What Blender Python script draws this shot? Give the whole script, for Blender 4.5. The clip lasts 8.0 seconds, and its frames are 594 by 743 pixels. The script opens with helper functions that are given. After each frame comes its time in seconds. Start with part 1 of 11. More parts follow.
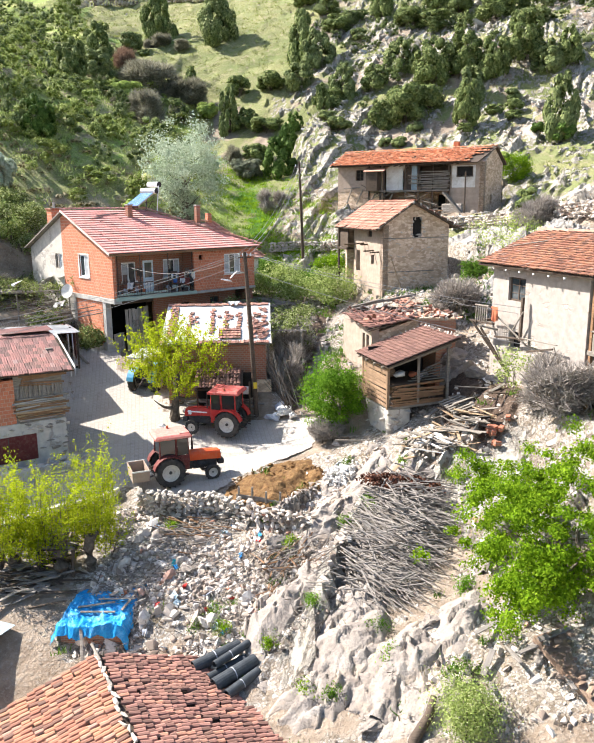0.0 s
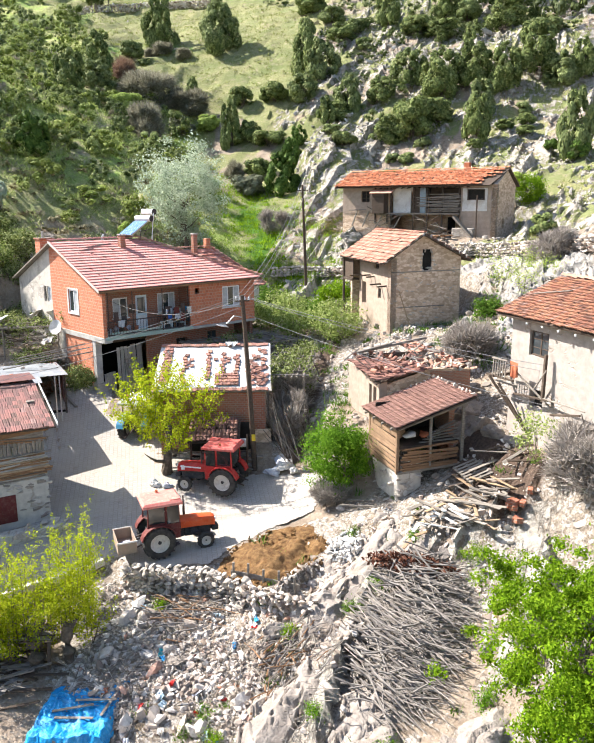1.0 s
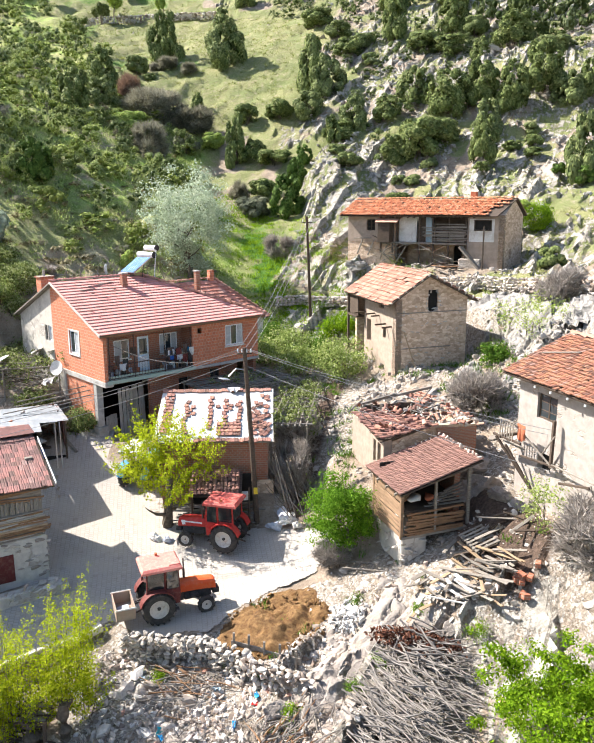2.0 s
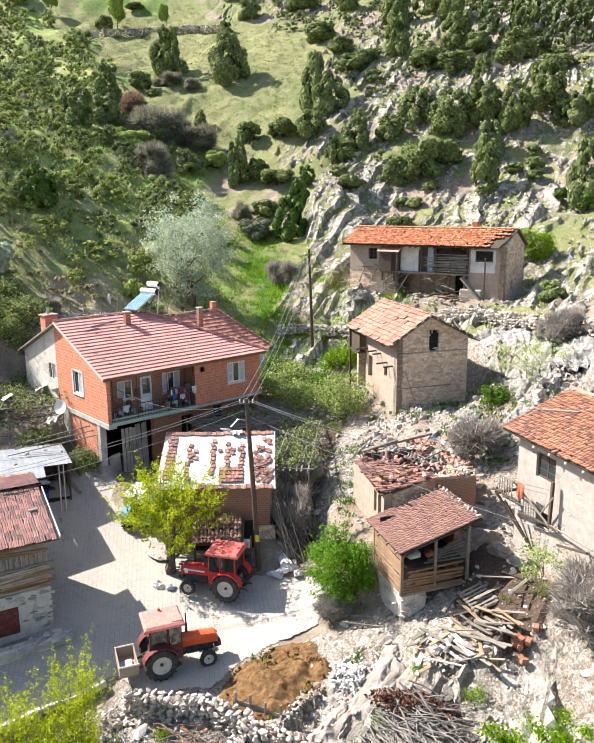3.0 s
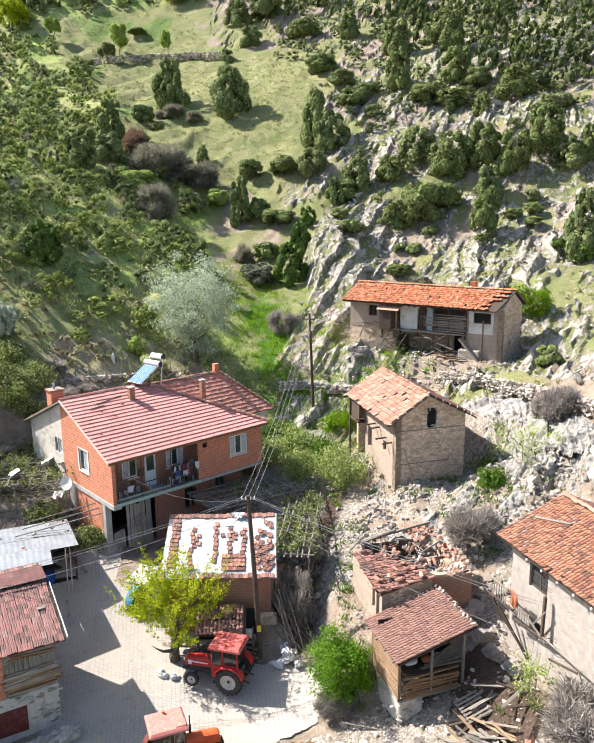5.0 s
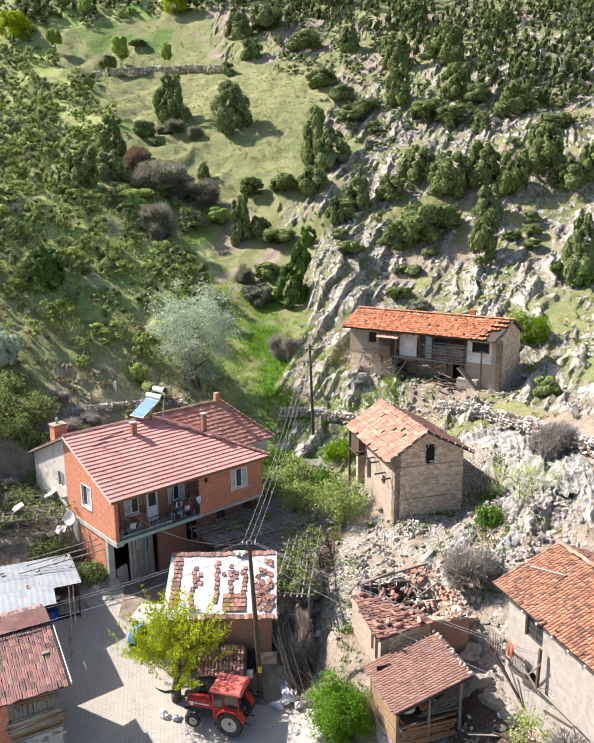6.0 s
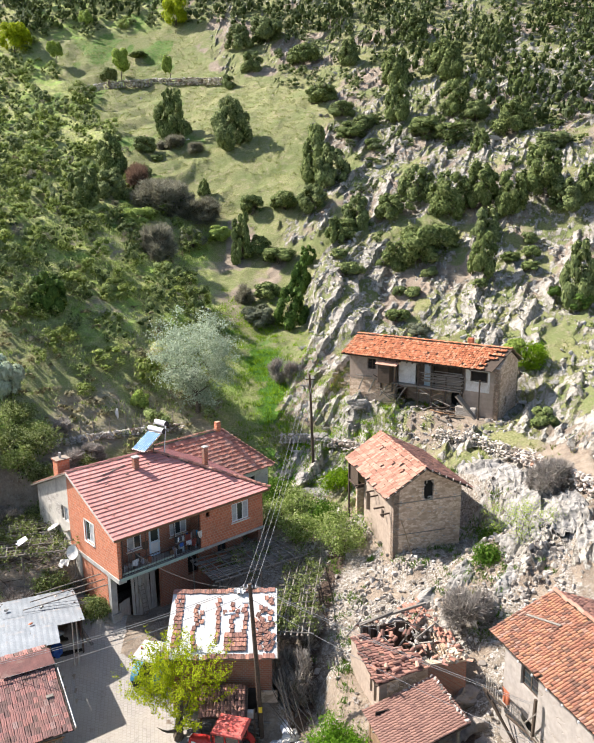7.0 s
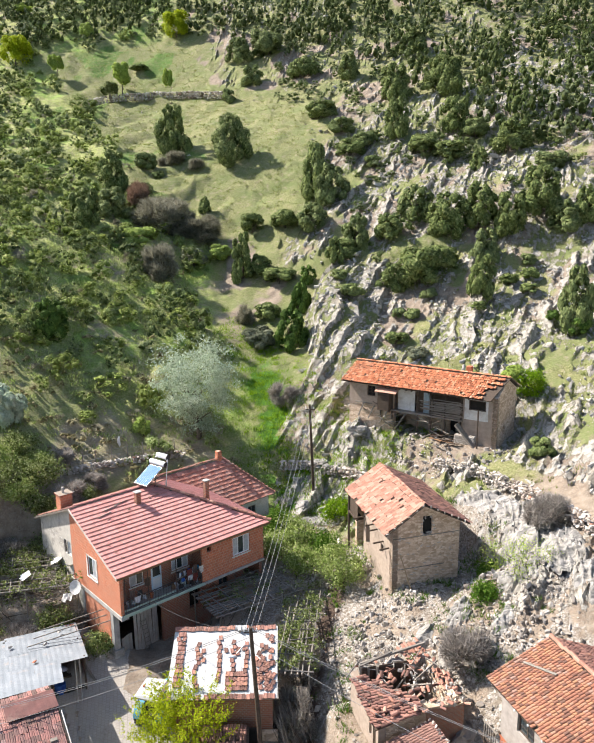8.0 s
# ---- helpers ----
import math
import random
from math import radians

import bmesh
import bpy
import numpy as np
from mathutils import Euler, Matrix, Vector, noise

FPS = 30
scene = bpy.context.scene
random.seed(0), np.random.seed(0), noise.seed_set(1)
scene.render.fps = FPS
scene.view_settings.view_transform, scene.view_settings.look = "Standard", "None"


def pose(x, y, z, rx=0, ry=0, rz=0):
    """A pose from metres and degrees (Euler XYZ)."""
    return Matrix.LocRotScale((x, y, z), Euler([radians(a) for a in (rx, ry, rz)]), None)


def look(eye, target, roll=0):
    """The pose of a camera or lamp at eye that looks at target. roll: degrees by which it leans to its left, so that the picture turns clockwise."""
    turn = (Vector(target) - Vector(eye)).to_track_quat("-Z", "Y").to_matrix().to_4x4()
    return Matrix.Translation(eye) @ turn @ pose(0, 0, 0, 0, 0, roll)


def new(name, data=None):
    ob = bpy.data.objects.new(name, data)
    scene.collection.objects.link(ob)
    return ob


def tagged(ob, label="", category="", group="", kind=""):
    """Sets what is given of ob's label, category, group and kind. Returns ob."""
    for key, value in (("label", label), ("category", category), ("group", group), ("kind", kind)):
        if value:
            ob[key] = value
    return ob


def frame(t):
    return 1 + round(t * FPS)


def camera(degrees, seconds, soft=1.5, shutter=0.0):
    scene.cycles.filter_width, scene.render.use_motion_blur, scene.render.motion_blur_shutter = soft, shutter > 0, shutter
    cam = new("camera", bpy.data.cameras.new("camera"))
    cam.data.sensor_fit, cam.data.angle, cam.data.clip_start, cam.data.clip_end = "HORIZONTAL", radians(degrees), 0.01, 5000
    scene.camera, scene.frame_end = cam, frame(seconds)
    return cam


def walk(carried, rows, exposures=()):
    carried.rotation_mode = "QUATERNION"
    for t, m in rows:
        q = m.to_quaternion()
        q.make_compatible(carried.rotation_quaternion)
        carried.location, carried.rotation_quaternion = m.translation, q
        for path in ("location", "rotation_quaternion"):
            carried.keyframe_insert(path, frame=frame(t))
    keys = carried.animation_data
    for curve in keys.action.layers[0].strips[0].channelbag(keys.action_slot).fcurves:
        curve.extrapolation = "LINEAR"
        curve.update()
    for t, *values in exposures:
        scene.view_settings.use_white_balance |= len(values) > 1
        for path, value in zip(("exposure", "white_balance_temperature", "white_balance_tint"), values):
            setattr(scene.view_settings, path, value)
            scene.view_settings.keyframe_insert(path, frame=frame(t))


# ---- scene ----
cam = camera(44.5, 8.0)
PATH = [
    (0, (0.012, 0.32, 14.898), (0.007, 2.269, 14.45), -0.4),
    (0.5, (0.085, 2.267, 15.752), (0.075, 4.216, 15.305), -0.3),
    (1, (0.145, 3.668, 16.779), (0.129, 5.617, 16.333), -0.3),
    (1.5, (0.225, 4.468, 17.968), (0.2, 6.418, 17.522), -0.3),
    (3, (0.382, 5.122, 21.749), (0.341, 7.071, 21.3), -0.3),
    (3.5, (0.414, 5.175, 23.033), (0.371, 7.124, 22.584), -0.4),
    (4, (0.468, 5.225, 24.309), (0.422, 7.173, 23.86), -0.4),
    (4.5, (0.48, 5.294, 25.546), (0.434, 7.242, 25.097), -0.4),
    (6, (0.532, 5.257, 29.282), (0.484, 7.205, 28.831), -0.4),
    (6.5, (0.551, 5.259, 30.534), (0.503, 7.207, 30.082), -0.4),
    (7, (0.545, 5.212, 31.821), (0.497, 7.16, 31.368), -0.4),
    (7.5, (0.555, 5.224, 33.044), (0.507, 7.172, 32.593), -0.4),
    (8, (0.614, 5.218, 34.33), (0.564, 7.165, 33.878), -0.5),
]
walk(cam, [(t, look(eye, target, roll)) for t, eye, target, roll in PATH], exposures=[(0, 1.5), (1.5, 1.5), (3, 1.37), (4.5, 1.30), (6, 1.18), (8, 1.09)])

# ---- world and sun ----
SUN_AZ, SUN_EL = math.atan2(-0.93, 0.36), radians(44)
world = bpy.data.worlds.new("sky")
scene.world = world
world.use_nodes = True
_nt = world.node_tree
_sky = _nt.nodes.new("ShaderNodeTexSky")
_sky.sky_type = "NISHITA"
_sky.sun_disc = False
_sky.sun_elevation = SUN_EL
_sky.sun_rotation = SUN_AZ
_sky.air_density = 1.0
_sky.dust_density = 1.5
_nt.links.new(_sky.outputs[0], _nt.nodes["Background"].inputs[0])
_nt.nodes["Background"].inputs[1].default_value = 0.095
sun_data = bpy.data.lights.new("sun", "SUN")
sun_data.energy = 5.0
sun_data.angle = radians(0.6)
sun_data.color = (1.0, 0.935, 0.865)
sun = new("sun", sun_data)
_sd = Vector((math.sin(SUN_AZ) * math.cos(SUN_EL), math.cos(SUN_AZ) * math.cos(SUN_EL), math.sin(SUN_EL)))
sun.matrix_world = look(_sd * 200, (0, 0, 0))
scene.view_settings.exposure = 1.0

# ---- building tools ----
rng = np.random.default_rng(7)


import itertools


class Geo:
    """Collects vertices and faces of one mesh."""

    def __init__(self):
        self.v, self.f, self.n = [], [], 0

    def add(self, verts, faces):
        verts = np.asarray(verts, float).reshape(-1, 3)
        self.v.append(verts)
        self.f += [tuple(i + self.n for i in f) for f in faces]
        self.n += len(verts)
        return self

    def put(self, other, m):
        """Another (verts, faces) pair, moved by the matrix m."""
        a = np.array(m)
        return self.add(other[0] @ a[:3, :3].T + a[:3, 3], other[1])

    def box(self, x0, x1, y0, y1, z0, z1, c=0.0):
        return self.add(*cbox(x0, x1, y0, y1, z0, z1, c))

    def beam(self, p, q, w, h=None, c=0.01, roll=0.0):
        """A squared timber from p to q."""
        p, q = Vector(p), Vector(q)
        h = h or w
        d = q - p
        m = Matrix.Translation(p) @ d.to_track_quat("X", "Z").to_matrix().to_4x4() @ pose(0, 0, 0, roll)
        return self.put(cbox(0, d.length, -w / 2, w / 2, -h / 2, h / 2, c), m)

    def rod(self, p, q, r0, r1=None, n=7, caps=True):
        """A round bar from p to q."""
        r1 = r0 if r1 is None else r1
        p, q = Vector(p), Vector(q)
        d = q - p
        m = np.array(d.to_track_quat("Z", "Y").to_matrix())
        a = np.arange(n) * 2 * math.pi / n
        ring = np.stack([np.cos(a), np.sin(a), 0 * a], 1)
        top = ring * r1 + [0, 0, d.length]
        v = np.concatenate([ring * r0, top]) @ m.T + np.array(p)
        f = [(i, (i + 1) % n, n + (i + 1) % n, n + i) for i in range(n)]
        if caps:
            f += [tuple(range(n - 1, -1, -1)), tuple(range(n, 2 * n))]
        return self.add(v, f)

    def path(self, pts, radii, n=7):
        """A round, tapering limb along a line of points."""
        pts = [Vector(p) for p in pts]
        rings = []
        for i, p in enumerate(pts):
            d = (pts[min(i + 1, len(pts) - 1)] - pts[max(i - 1, 0)]).normalized()
            m = np.array(d.to_track_quat("Z", "Y").to_matrix())
            a = np.arange(n) * 2 * math.pi / n
            rings.append(np.stack([np.cos(a), np.sin(a), 0 * a], 1) * radii[i] @ m.T + np.array(p))
        f = []
        for k in range(len(pts) - 1):
            f += [(k * n + i, k * n + (i + 1) % n, (k + 1) * n + (i + 1) % n, (k + 1) * n + i) for i in range(n)]
        f += [tuple(range(n - 1, -1, -1)), tuple(range((len(pts) - 1) * n, len(pts) * n))]
        return self.add(np.concatenate(rings), f)

    def slab(self, corners, t):
        """A plate on any four or more corners, t thick downwards."""
        c = [Vector(p) for p in corners]
        nrm = (c[1] - c[0]).cross(c[2] - c[0]).normalized()
        if nrm.z < 0:
            nrm = -nrm
        n = len(c)
        v = [tuple(p) for p in c] + [tuple(p - nrm * t) for p in c]
        f = [tuple(range(n)), tuple(range(2 * n - 1, n - 1, -1))]
        f += [(i, n + i, n + (i + 1) % n, (i + 1) % n) for i in range(n)]
        return self.add(v, f)

    def mesh(self, name, smooth=False):
        me = bpy.data.meshes.new(name)
        me.from_pydata(np.concatenate(self.v).tolist(), [], self.f)
        bm = bmesh.new()
        bm.from_mesh(me)
        bmesh.ops.recalc_face_normals(bm, faces=bm.faces)
        bm.to_mesh(me)
        bm.free()
        if smooth:
            me.polygons.foreach_set("use_smooth", [True] * len(me.polygons))
        return me


def cbox(x0, x1, y0, y1, z0, z1, c=0.0):
    """Vertices and faces of a box, its edges cut off by c."""
    if c <= 0:
        v = [(x, y, z) for z in (z0, z1) for y in (y0, y1) for x in (x0, x1)]
        return np.array(v, float), [(0, 2, 3, 1), (4, 5, 7, 6), (0, 1, 5, 4), (2, 6, 7, 3), (0, 4, 6, 2), (1, 3, 7, 5)]
    c = min(c, (x1 - x0) * 0.45, (y1 - y0) * 0.45, (z1 - z0) * 0.45)
    v, ids = [], {}
    for kx, x in enumerate((x0, x1)):
        for ky, y in enumerate((y0, y1)):
            for kz, z in enumerate((z0, z1)):
                sx, sy, sz = 1 - 2 * kx, 1 - 2 * ky, 1 - 2 * kz
                for ax in range(3):
                    o = [x + sx * c, y + sy * c, z + sz * c]
                    o[ax] = (x, y, z)[ax]
                    ids[kx, ky, kz, ax] = len(v)
                    v.append(o)
    f = []
    for s in (0, 1):
        f.append([ids[s, a, b, 0] for a, b in ((0, 0), (1, 0), (1, 1), (0, 1))])
        f.append([ids[a, s, b, 1] for a, b in ((0, 0), (1, 0), (1, 1), (0, 1))])
        f.append([ids[a, b, s, 2] for a, b in ((0, 0), (1, 0), (1, 1), (0, 1))])
    for a in (0, 1):
        for b in (0, 1):
            f.append([ids[0, a, b, 1], ids[1, a, b, 1], ids[1, a, b, 2], ids[0, a, b, 2]])
            f.append([ids[a, 0, b, 0], ids[a, 1, b, 0], ids[a, 1, b, 2], ids[a, 0, b, 2]])
            f.append([ids[a, b, 0, 0], ids[a, b, 1, 0], ids[a, b, 1, 1], ids[a, b, 0, 1]])
            for k in (0, 1):
                f.append([ids[a, b, k, 0], ids[a, b, k, 1], ids[a, b, k, 2]])
    return np.array(v, float), [tuple(q) for q in f]


def part(name, geo, material, parent=None, label="", smooth=False, m=None):
    """Links a Geo, or a ready mesh, as one mesh object under its thing or part."""
    me = geo.mesh(name, smooth) if isinstance(geo, Geo) else geo
    if material and not me.materials:
        me.materials.append(material)
    ob = new(name, me)
    ob.parent = parent
    if m is not None:
        ob.matrix_basis = m
    return tagged(ob, label)


def thing(name, label, category, m=None, group="", kind=""):
    """The Empty at the base of a thing, to which its parts belong."""
    ob = tagged(new(name), label, category, group, kind)
    if m is not None:
        ob.matrix_basis = m
    return ob


# ---- smooth noise on arrays ----
_perm = np.random.default_rng(3).permutation(4096)


def _cell(ix, iy, seed):
    return _perm[(_perm[(ix + seed * 131) % 4096] + iy) % 4096] / 4095.0


def vnoise(x, y, seed=0):
    ix, iy = np.floor(x).astype(int), np.floor(y).astype(int)
    fx, fy = x - ix, y - iy
    fx, fy = fx * fx * (3 - 2 * fx), fy * fy * (3 - 2 * fy)
    a = _cell(ix, iy, seed) * (1 - fx) + _cell(ix + 1, iy, seed) * fx
    b = _cell(ix, iy + 1, seed) * (1 - fx) + _cell(ix + 1, iy + 1, seed) * fx
    return a * (1 - fy) + b * fy


def fbm(x, y, octaves=4, seed=0):
    out, amp, tot = 0, 1.0, 0
    for o in range(octaves):
        out = out + amp * vnoise(x * 2 ** o + 17.3 * o, y * 2 ** o + 5.1 * o, seed + o)
        tot += amp
        amp *= 0.5
    return out / tot


def smooth01(a, b, t):
    t = np.clip((t - a) / (b - a), 0, 1)
    return t * t * (3 - 2 * t)


def spline(table, q):
    """A smooth curve through a few knots (x, value)."""
    xs = np.array([a[0] for a in table], float)
    ys = np.array([a[1] for a in table], float)
    m = np.gradient(ys, xs)
    q = np.clip(np.asarray(q, float), xs[0], xs[-1])
    i = np.clip(np.searchsorted(xs, q) - 1, 0, len(xs) - 2)
    h = xs[i + 1] - xs[i]
    t = (q - xs[i]) / h
    return ((2 * t ** 3 - 3 * t ** 2 + 1) * ys[i] + (t ** 3 - 2 * t ** 2 + t) * h * m[i]
            + (-2 * t ** 3 + 3 * t ** 2) * ys[i + 1] + (t ** 3 - t ** 2) * h * m[i + 1])

# ---- materials ----
class Mat:
    """Short hand for a node material with one Principled shader."""

    def __init__(self, name, rough=0.85, metal=0.0):
        self.m = bpy.data.materials.new(name)
        self.m.use_nodes = True
        self.t = self.m.node_tree
        self.b = self.t.nodes["Principled BSDF"]
        self.b.inputs["Roughness"].default_value = rough
        self.b.inputs["Metallic"].default_value = metal
        self.b.inputs["Specular IOR Level"].default_value = 0.3

    def node(self, kind):
        return self.t.nodes.new(kind)

    def link(self, a, b):
        self.t.links.new(a, b)

    def put(self, sock, v):
        if isinstance(v, (int, float)):
            sock.default_value = v
        elif isinstance(v, (tuple, list)):
            sock.default_value = (*v, 1.0) if len(v) == 3 and sock.type == "RGBA" else v
        else:
            self.link(v, sock)

    def coords(self, scale=(1, 1, 1), space="Object", rot=(0, 0, 0)):
        tc = self.node("ShaderNodeTexCoord")
        mp = self.node("ShaderNodeMapping")
        mp.inputs["Scale"].default_value = scale
        mp.inputs["Rotation"].default_value = rot
        self.link(tc.outputs[space], mp.inputs["Vector"])
        return mp.outputs[0]

    def world_coords(self, scale=(1, 1, 1), rot=(0, 0, 0)):
        ge = self.node("ShaderNodeNewGeometry")
        mp = self.node("ShaderNodeMapping")
        mp.inputs["Scale"].default_value = scale
        mp.inputs["Rotation"].default_value = rot
        self.link(ge.outputs["Position"], mp.inputs["Vector"])
        return mp.outputs[0]

    def noise(self, scale, detail=4, rough=0.55, vec=None, distort=0.0):
        n = self.node("ShaderNodeTexNoise")
        n.inputs["Scale"].default_value = scale
        n.inputs["Detail"].default_value = detail
        n.inputs["Roughness"].default_value = rough
        n.inputs["Distortion"].default_value = distort
        if vec is not None:
            self.link(vec, n.inputs["Vector"])
        return n.outputs["Fac"]

    def voronoi(self, scale, vec=None, feature="F1", out="Distance", rnd=1.0):
        n = self.node("ShaderNodeTexVoronoi")
        n.feature = feature
        n.inputs["Scale"].default_value = scale
        n.inputs["Randomness"].default_value = rnd
        if vec is not None:
            self.link(vec, n.inputs["Vector"])
        return n.outputs[out]

    def ramp(self, fac, stops):
        n = self.node("ShaderNodeValToRGB")
        e = n.color_ramp.elements
        while len(e) < len(stops):
            e.new(0.5)
        for el, (p, c) in zip(e, stops):
            el.position = p
            el.color = (*c, 1) if len(c) == 3 else c
        self.link(fac, n.inputs[0])
        return n.outputs[0]

    def step(self, fac, lo, hi, a=0.0, b=1.0):
        n = self.node("ShaderNodeMapRange")
        n.clamp = True
        self.put(n.inputs[0], fac)
        for i, v in enumerate((lo, hi, a, b)):
            n.inputs[i + 1].default_value = v
        return n.outputs[0]

    def math(self, op, a, b=0.0):
        n = self.node("ShaderNodeMath")
        n.operation = op
        self.put(n.inputs[0], a)
        self.put(n.inputs[1], b)
        return n.outputs[0]

    def mix(self, fac, a, b, mode="MIX"):
        n = self.node("ShaderNodeMix")
        n.data_type, n.blend_type = "RGBA", mode
        self.put(n.inputs[0], fac)
        self.put(n.inputs[6], a)
        self.put(n.inputs[7], b)
        return n.outputs[2]

    def attr(self, name):
        n = self.node("ShaderNodeAttribute")
        n.attribute_name = name
        return n.outputs["Fac"]

    def random(self):
        return self.node("ShaderNodeObjectInfo").outputs["Random"]

    def island(self):
        return self.node("ShaderNodeNewGeometry").outputs["Random Per Island"]

    def colour(self, c):
        self.put(self.b.inputs["Base Color"], c)
        return self

    def rough(self, v):
        self.put(self.b.inputs["Roughness"], v)
        return self

    def bump(self, height, strength=0.5, dist=0.02):
        n = self.node("ShaderNodeBump")
        n.inputs["Strength"].default_value = strength
        n.inputs["Distance"].default_value = dist
        self.link(height, n.inputs["Height"])
        self.link(n.outputs[0], self.b.inputs["Normal"])
        return self


def grainy(name, dark, light, scale=3.0, fine=40.0, rough=0.88, bump=0.4, dist=0.02, stain=None, metal=0.0, vary=0.0, space="Object"):
    """A worn plain surface: two colours, two scales of noise and some relief."""
    k = Mat(name, rough, metal)
    v = k.coords(space=space)
    big, small = k.noise(scale, 5, 0.6, v), k.noise(fine, 4, 0.6, v)
    c = k.ramp(big, [(0.32, dark), (0.68, light)])
    c = k.mix(k.step(small, 0.35, 0.7, 0.0, 0.45), c, tuple(0.55 * a for a in dark))
    if stain:
        c = k.mix(k.step(k.noise(scale * 0.6, 6, 0.7, v, 0.6), 0.52, 0.68, 0, 0.8), c, stain)
    if vary:
        c = k.mix(k.step(k.random(), 0, 1, 0, vary), c, tuple(1.7 * a for a in light))
    k.colour(c)
    k.bump(k.math("ADD", small, big), bump, dist)
    return k.m


def streaked(name, dark, light):
    """Bare rock with weathering streaks along the dip, lichen blots and dark joints."""
    k = Mat(name, 0.93)
    w = k.world_coords()
    mp = k.node("ShaderNodeMapping")
    mp.inputs["Rotation"].default_value = (0, 0, radians(-22))
    mp.inputs["Scale"].default_value = (0.55, 3.0, 1.2)
    k.link(w, mp.inputs["Vector"])
    st, n, f = k.noise(1.0, 8, 0.7, mp.outputs[0], 0.6), k.noise(0.9, 6, 0.65, w), k.noise(9, 6, 0.7, w)
    c = k.ramp(st, [(0.32, tuple(q * 0.62 for q in dark)), (0.42, dark), (0.56, light), (0.7, tuple(q * 1.12 for q in light))])
    c = k.mix(k.step(n, 0.5, 0.7, 0, 0.45), c, (0.36, 0.31, 0.24))
    c = k.mix(k.step(f, 0.5, 0.72, 0, 0.4), c, (0.22, 0.205, 0.19))
    k.colour(c).bump(k.math("ADD", st, k.math("MULTIPLY", f, 0.5)), 0.9, 0.09)
    return k.m


def clay(name, stops, per="object", scale=14.0):
    """Roof tiles: each one its own tint, weathered in spots."""
    k = Mat(name, 0.85)
    r = k.random() if per == "object" else k.island()
    v = k.coords()
    base = k.ramp(r, stops)
    spots = k.noise(scale, 5, 0.65, k.world_coords())
    patch = k.noise(0.55, 4, 0.6, k.world_coords())
    c = k.mix(k.step(spots, 0.48, 0.72, 0, 0.45), base, (0.16, 0.115, 0.085))
    c = k.mix(k.step(patch, 0.5, 0.75, 0, 0.35), c, (0.2, 0.13, 0.09))
    k.colour(c).bump(spots, 0.35, 0.01)
    return k.m


def leafy(name, stops, trans=0.35, soft=0.6):
    """Leaves: every leaf its own tone, some light coming through."""
    k = Mat(name, soft)
    k.b.inputs["Specular IOR Level"].default_value = 0.06
    c = k.ramp(k.island(), stops)
    patch = k.noise(0.8, 3, 0.5, k.world_coords())
    c = k.mix(k.step(patch, 0.35, 0.7, 0, 0.35), c, tuple(a * 0.6 for a in stops[0][1]))
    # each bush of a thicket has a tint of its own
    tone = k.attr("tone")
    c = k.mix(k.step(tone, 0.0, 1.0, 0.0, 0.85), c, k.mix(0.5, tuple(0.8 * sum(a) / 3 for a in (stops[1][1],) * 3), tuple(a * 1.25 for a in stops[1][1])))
    # negative tones darken: single bushes at random, inner masses (-1) as painted shade
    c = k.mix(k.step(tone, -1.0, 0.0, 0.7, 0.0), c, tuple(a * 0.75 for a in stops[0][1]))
    k.colour(c)
    tr = k.node("ShaderNodeBsdfTranslucent")
    k.link(c, tr.inputs[0])
    mx = k.node("ShaderNodeMixShader")
    mx.inputs[0].default_value = trans
    k.link(k.b.outputs[0], mx.inputs[1])
    k.link(tr.outputs[0], mx.inputs[2])
    k.link(mx.outputs[0], k.t.nodes["Material Output"].inputs[0])
    return k.m


def wall_coords(k):
    """Coordinates that run along any upright wall, and up it."""
    tc = k.node("ShaderNodeTexCoord")
    sp = k.node("ShaderNodeSeparateXYZ")
    k.link(tc.outputs["Object"], sp.inputs[0])
    cb = k.node("ShaderNodeCombineXYZ")
    k.link(k.math("ADD", sp.outputs[0], sp.outputs[1]), cb.inputs[0])
    k.link(sp.outputs[2], cb.inputs[1])
    return cb.outputs[0]


def bricks(name, a, b, mortar, w=0.29, h=0.155, gap=0.012, dirt=(0.25, 0.2, 0.16)):
    k = Mat(name, 0.9)
    v = wall_coords(k)
    n = k.node("ShaderNodeTexBrick")
    k.link(v, n.inputs["Vector"])
    for s, val in (("Scale", 1.0), ("Mortar Size", gap), ("Mortar Smooth", 0.3), ("Brick Width", w), ("Row Height", h), ("Bias", 0.0)):
        n.inputs[s].default_value = val
    k.put(n.inputs["Color1"], a)
    k.put(n.inputs["Color2"], b)
    k.put(n.inputs["Mortar"], mortar)
    o = k.coords()
    c = k.mix(k.step(k.noise(1.1, 5, 0.6, o), 0.45, 0.75, 0, 0.5), n.outputs["Color"], dirt)
    c = k.mix(k.step(k.noise(9, 4, 0.6, o), 0.5, 0.75, 0, 0.35), c, tuple(x * 0.6 for x in a))
    k.colour(c)
    k.bump(k.math("SUBTRACT", k.noise(30, 3, 0.5, o), n.outputs["Fac"]), 0.6, 0.012)
    return k.m


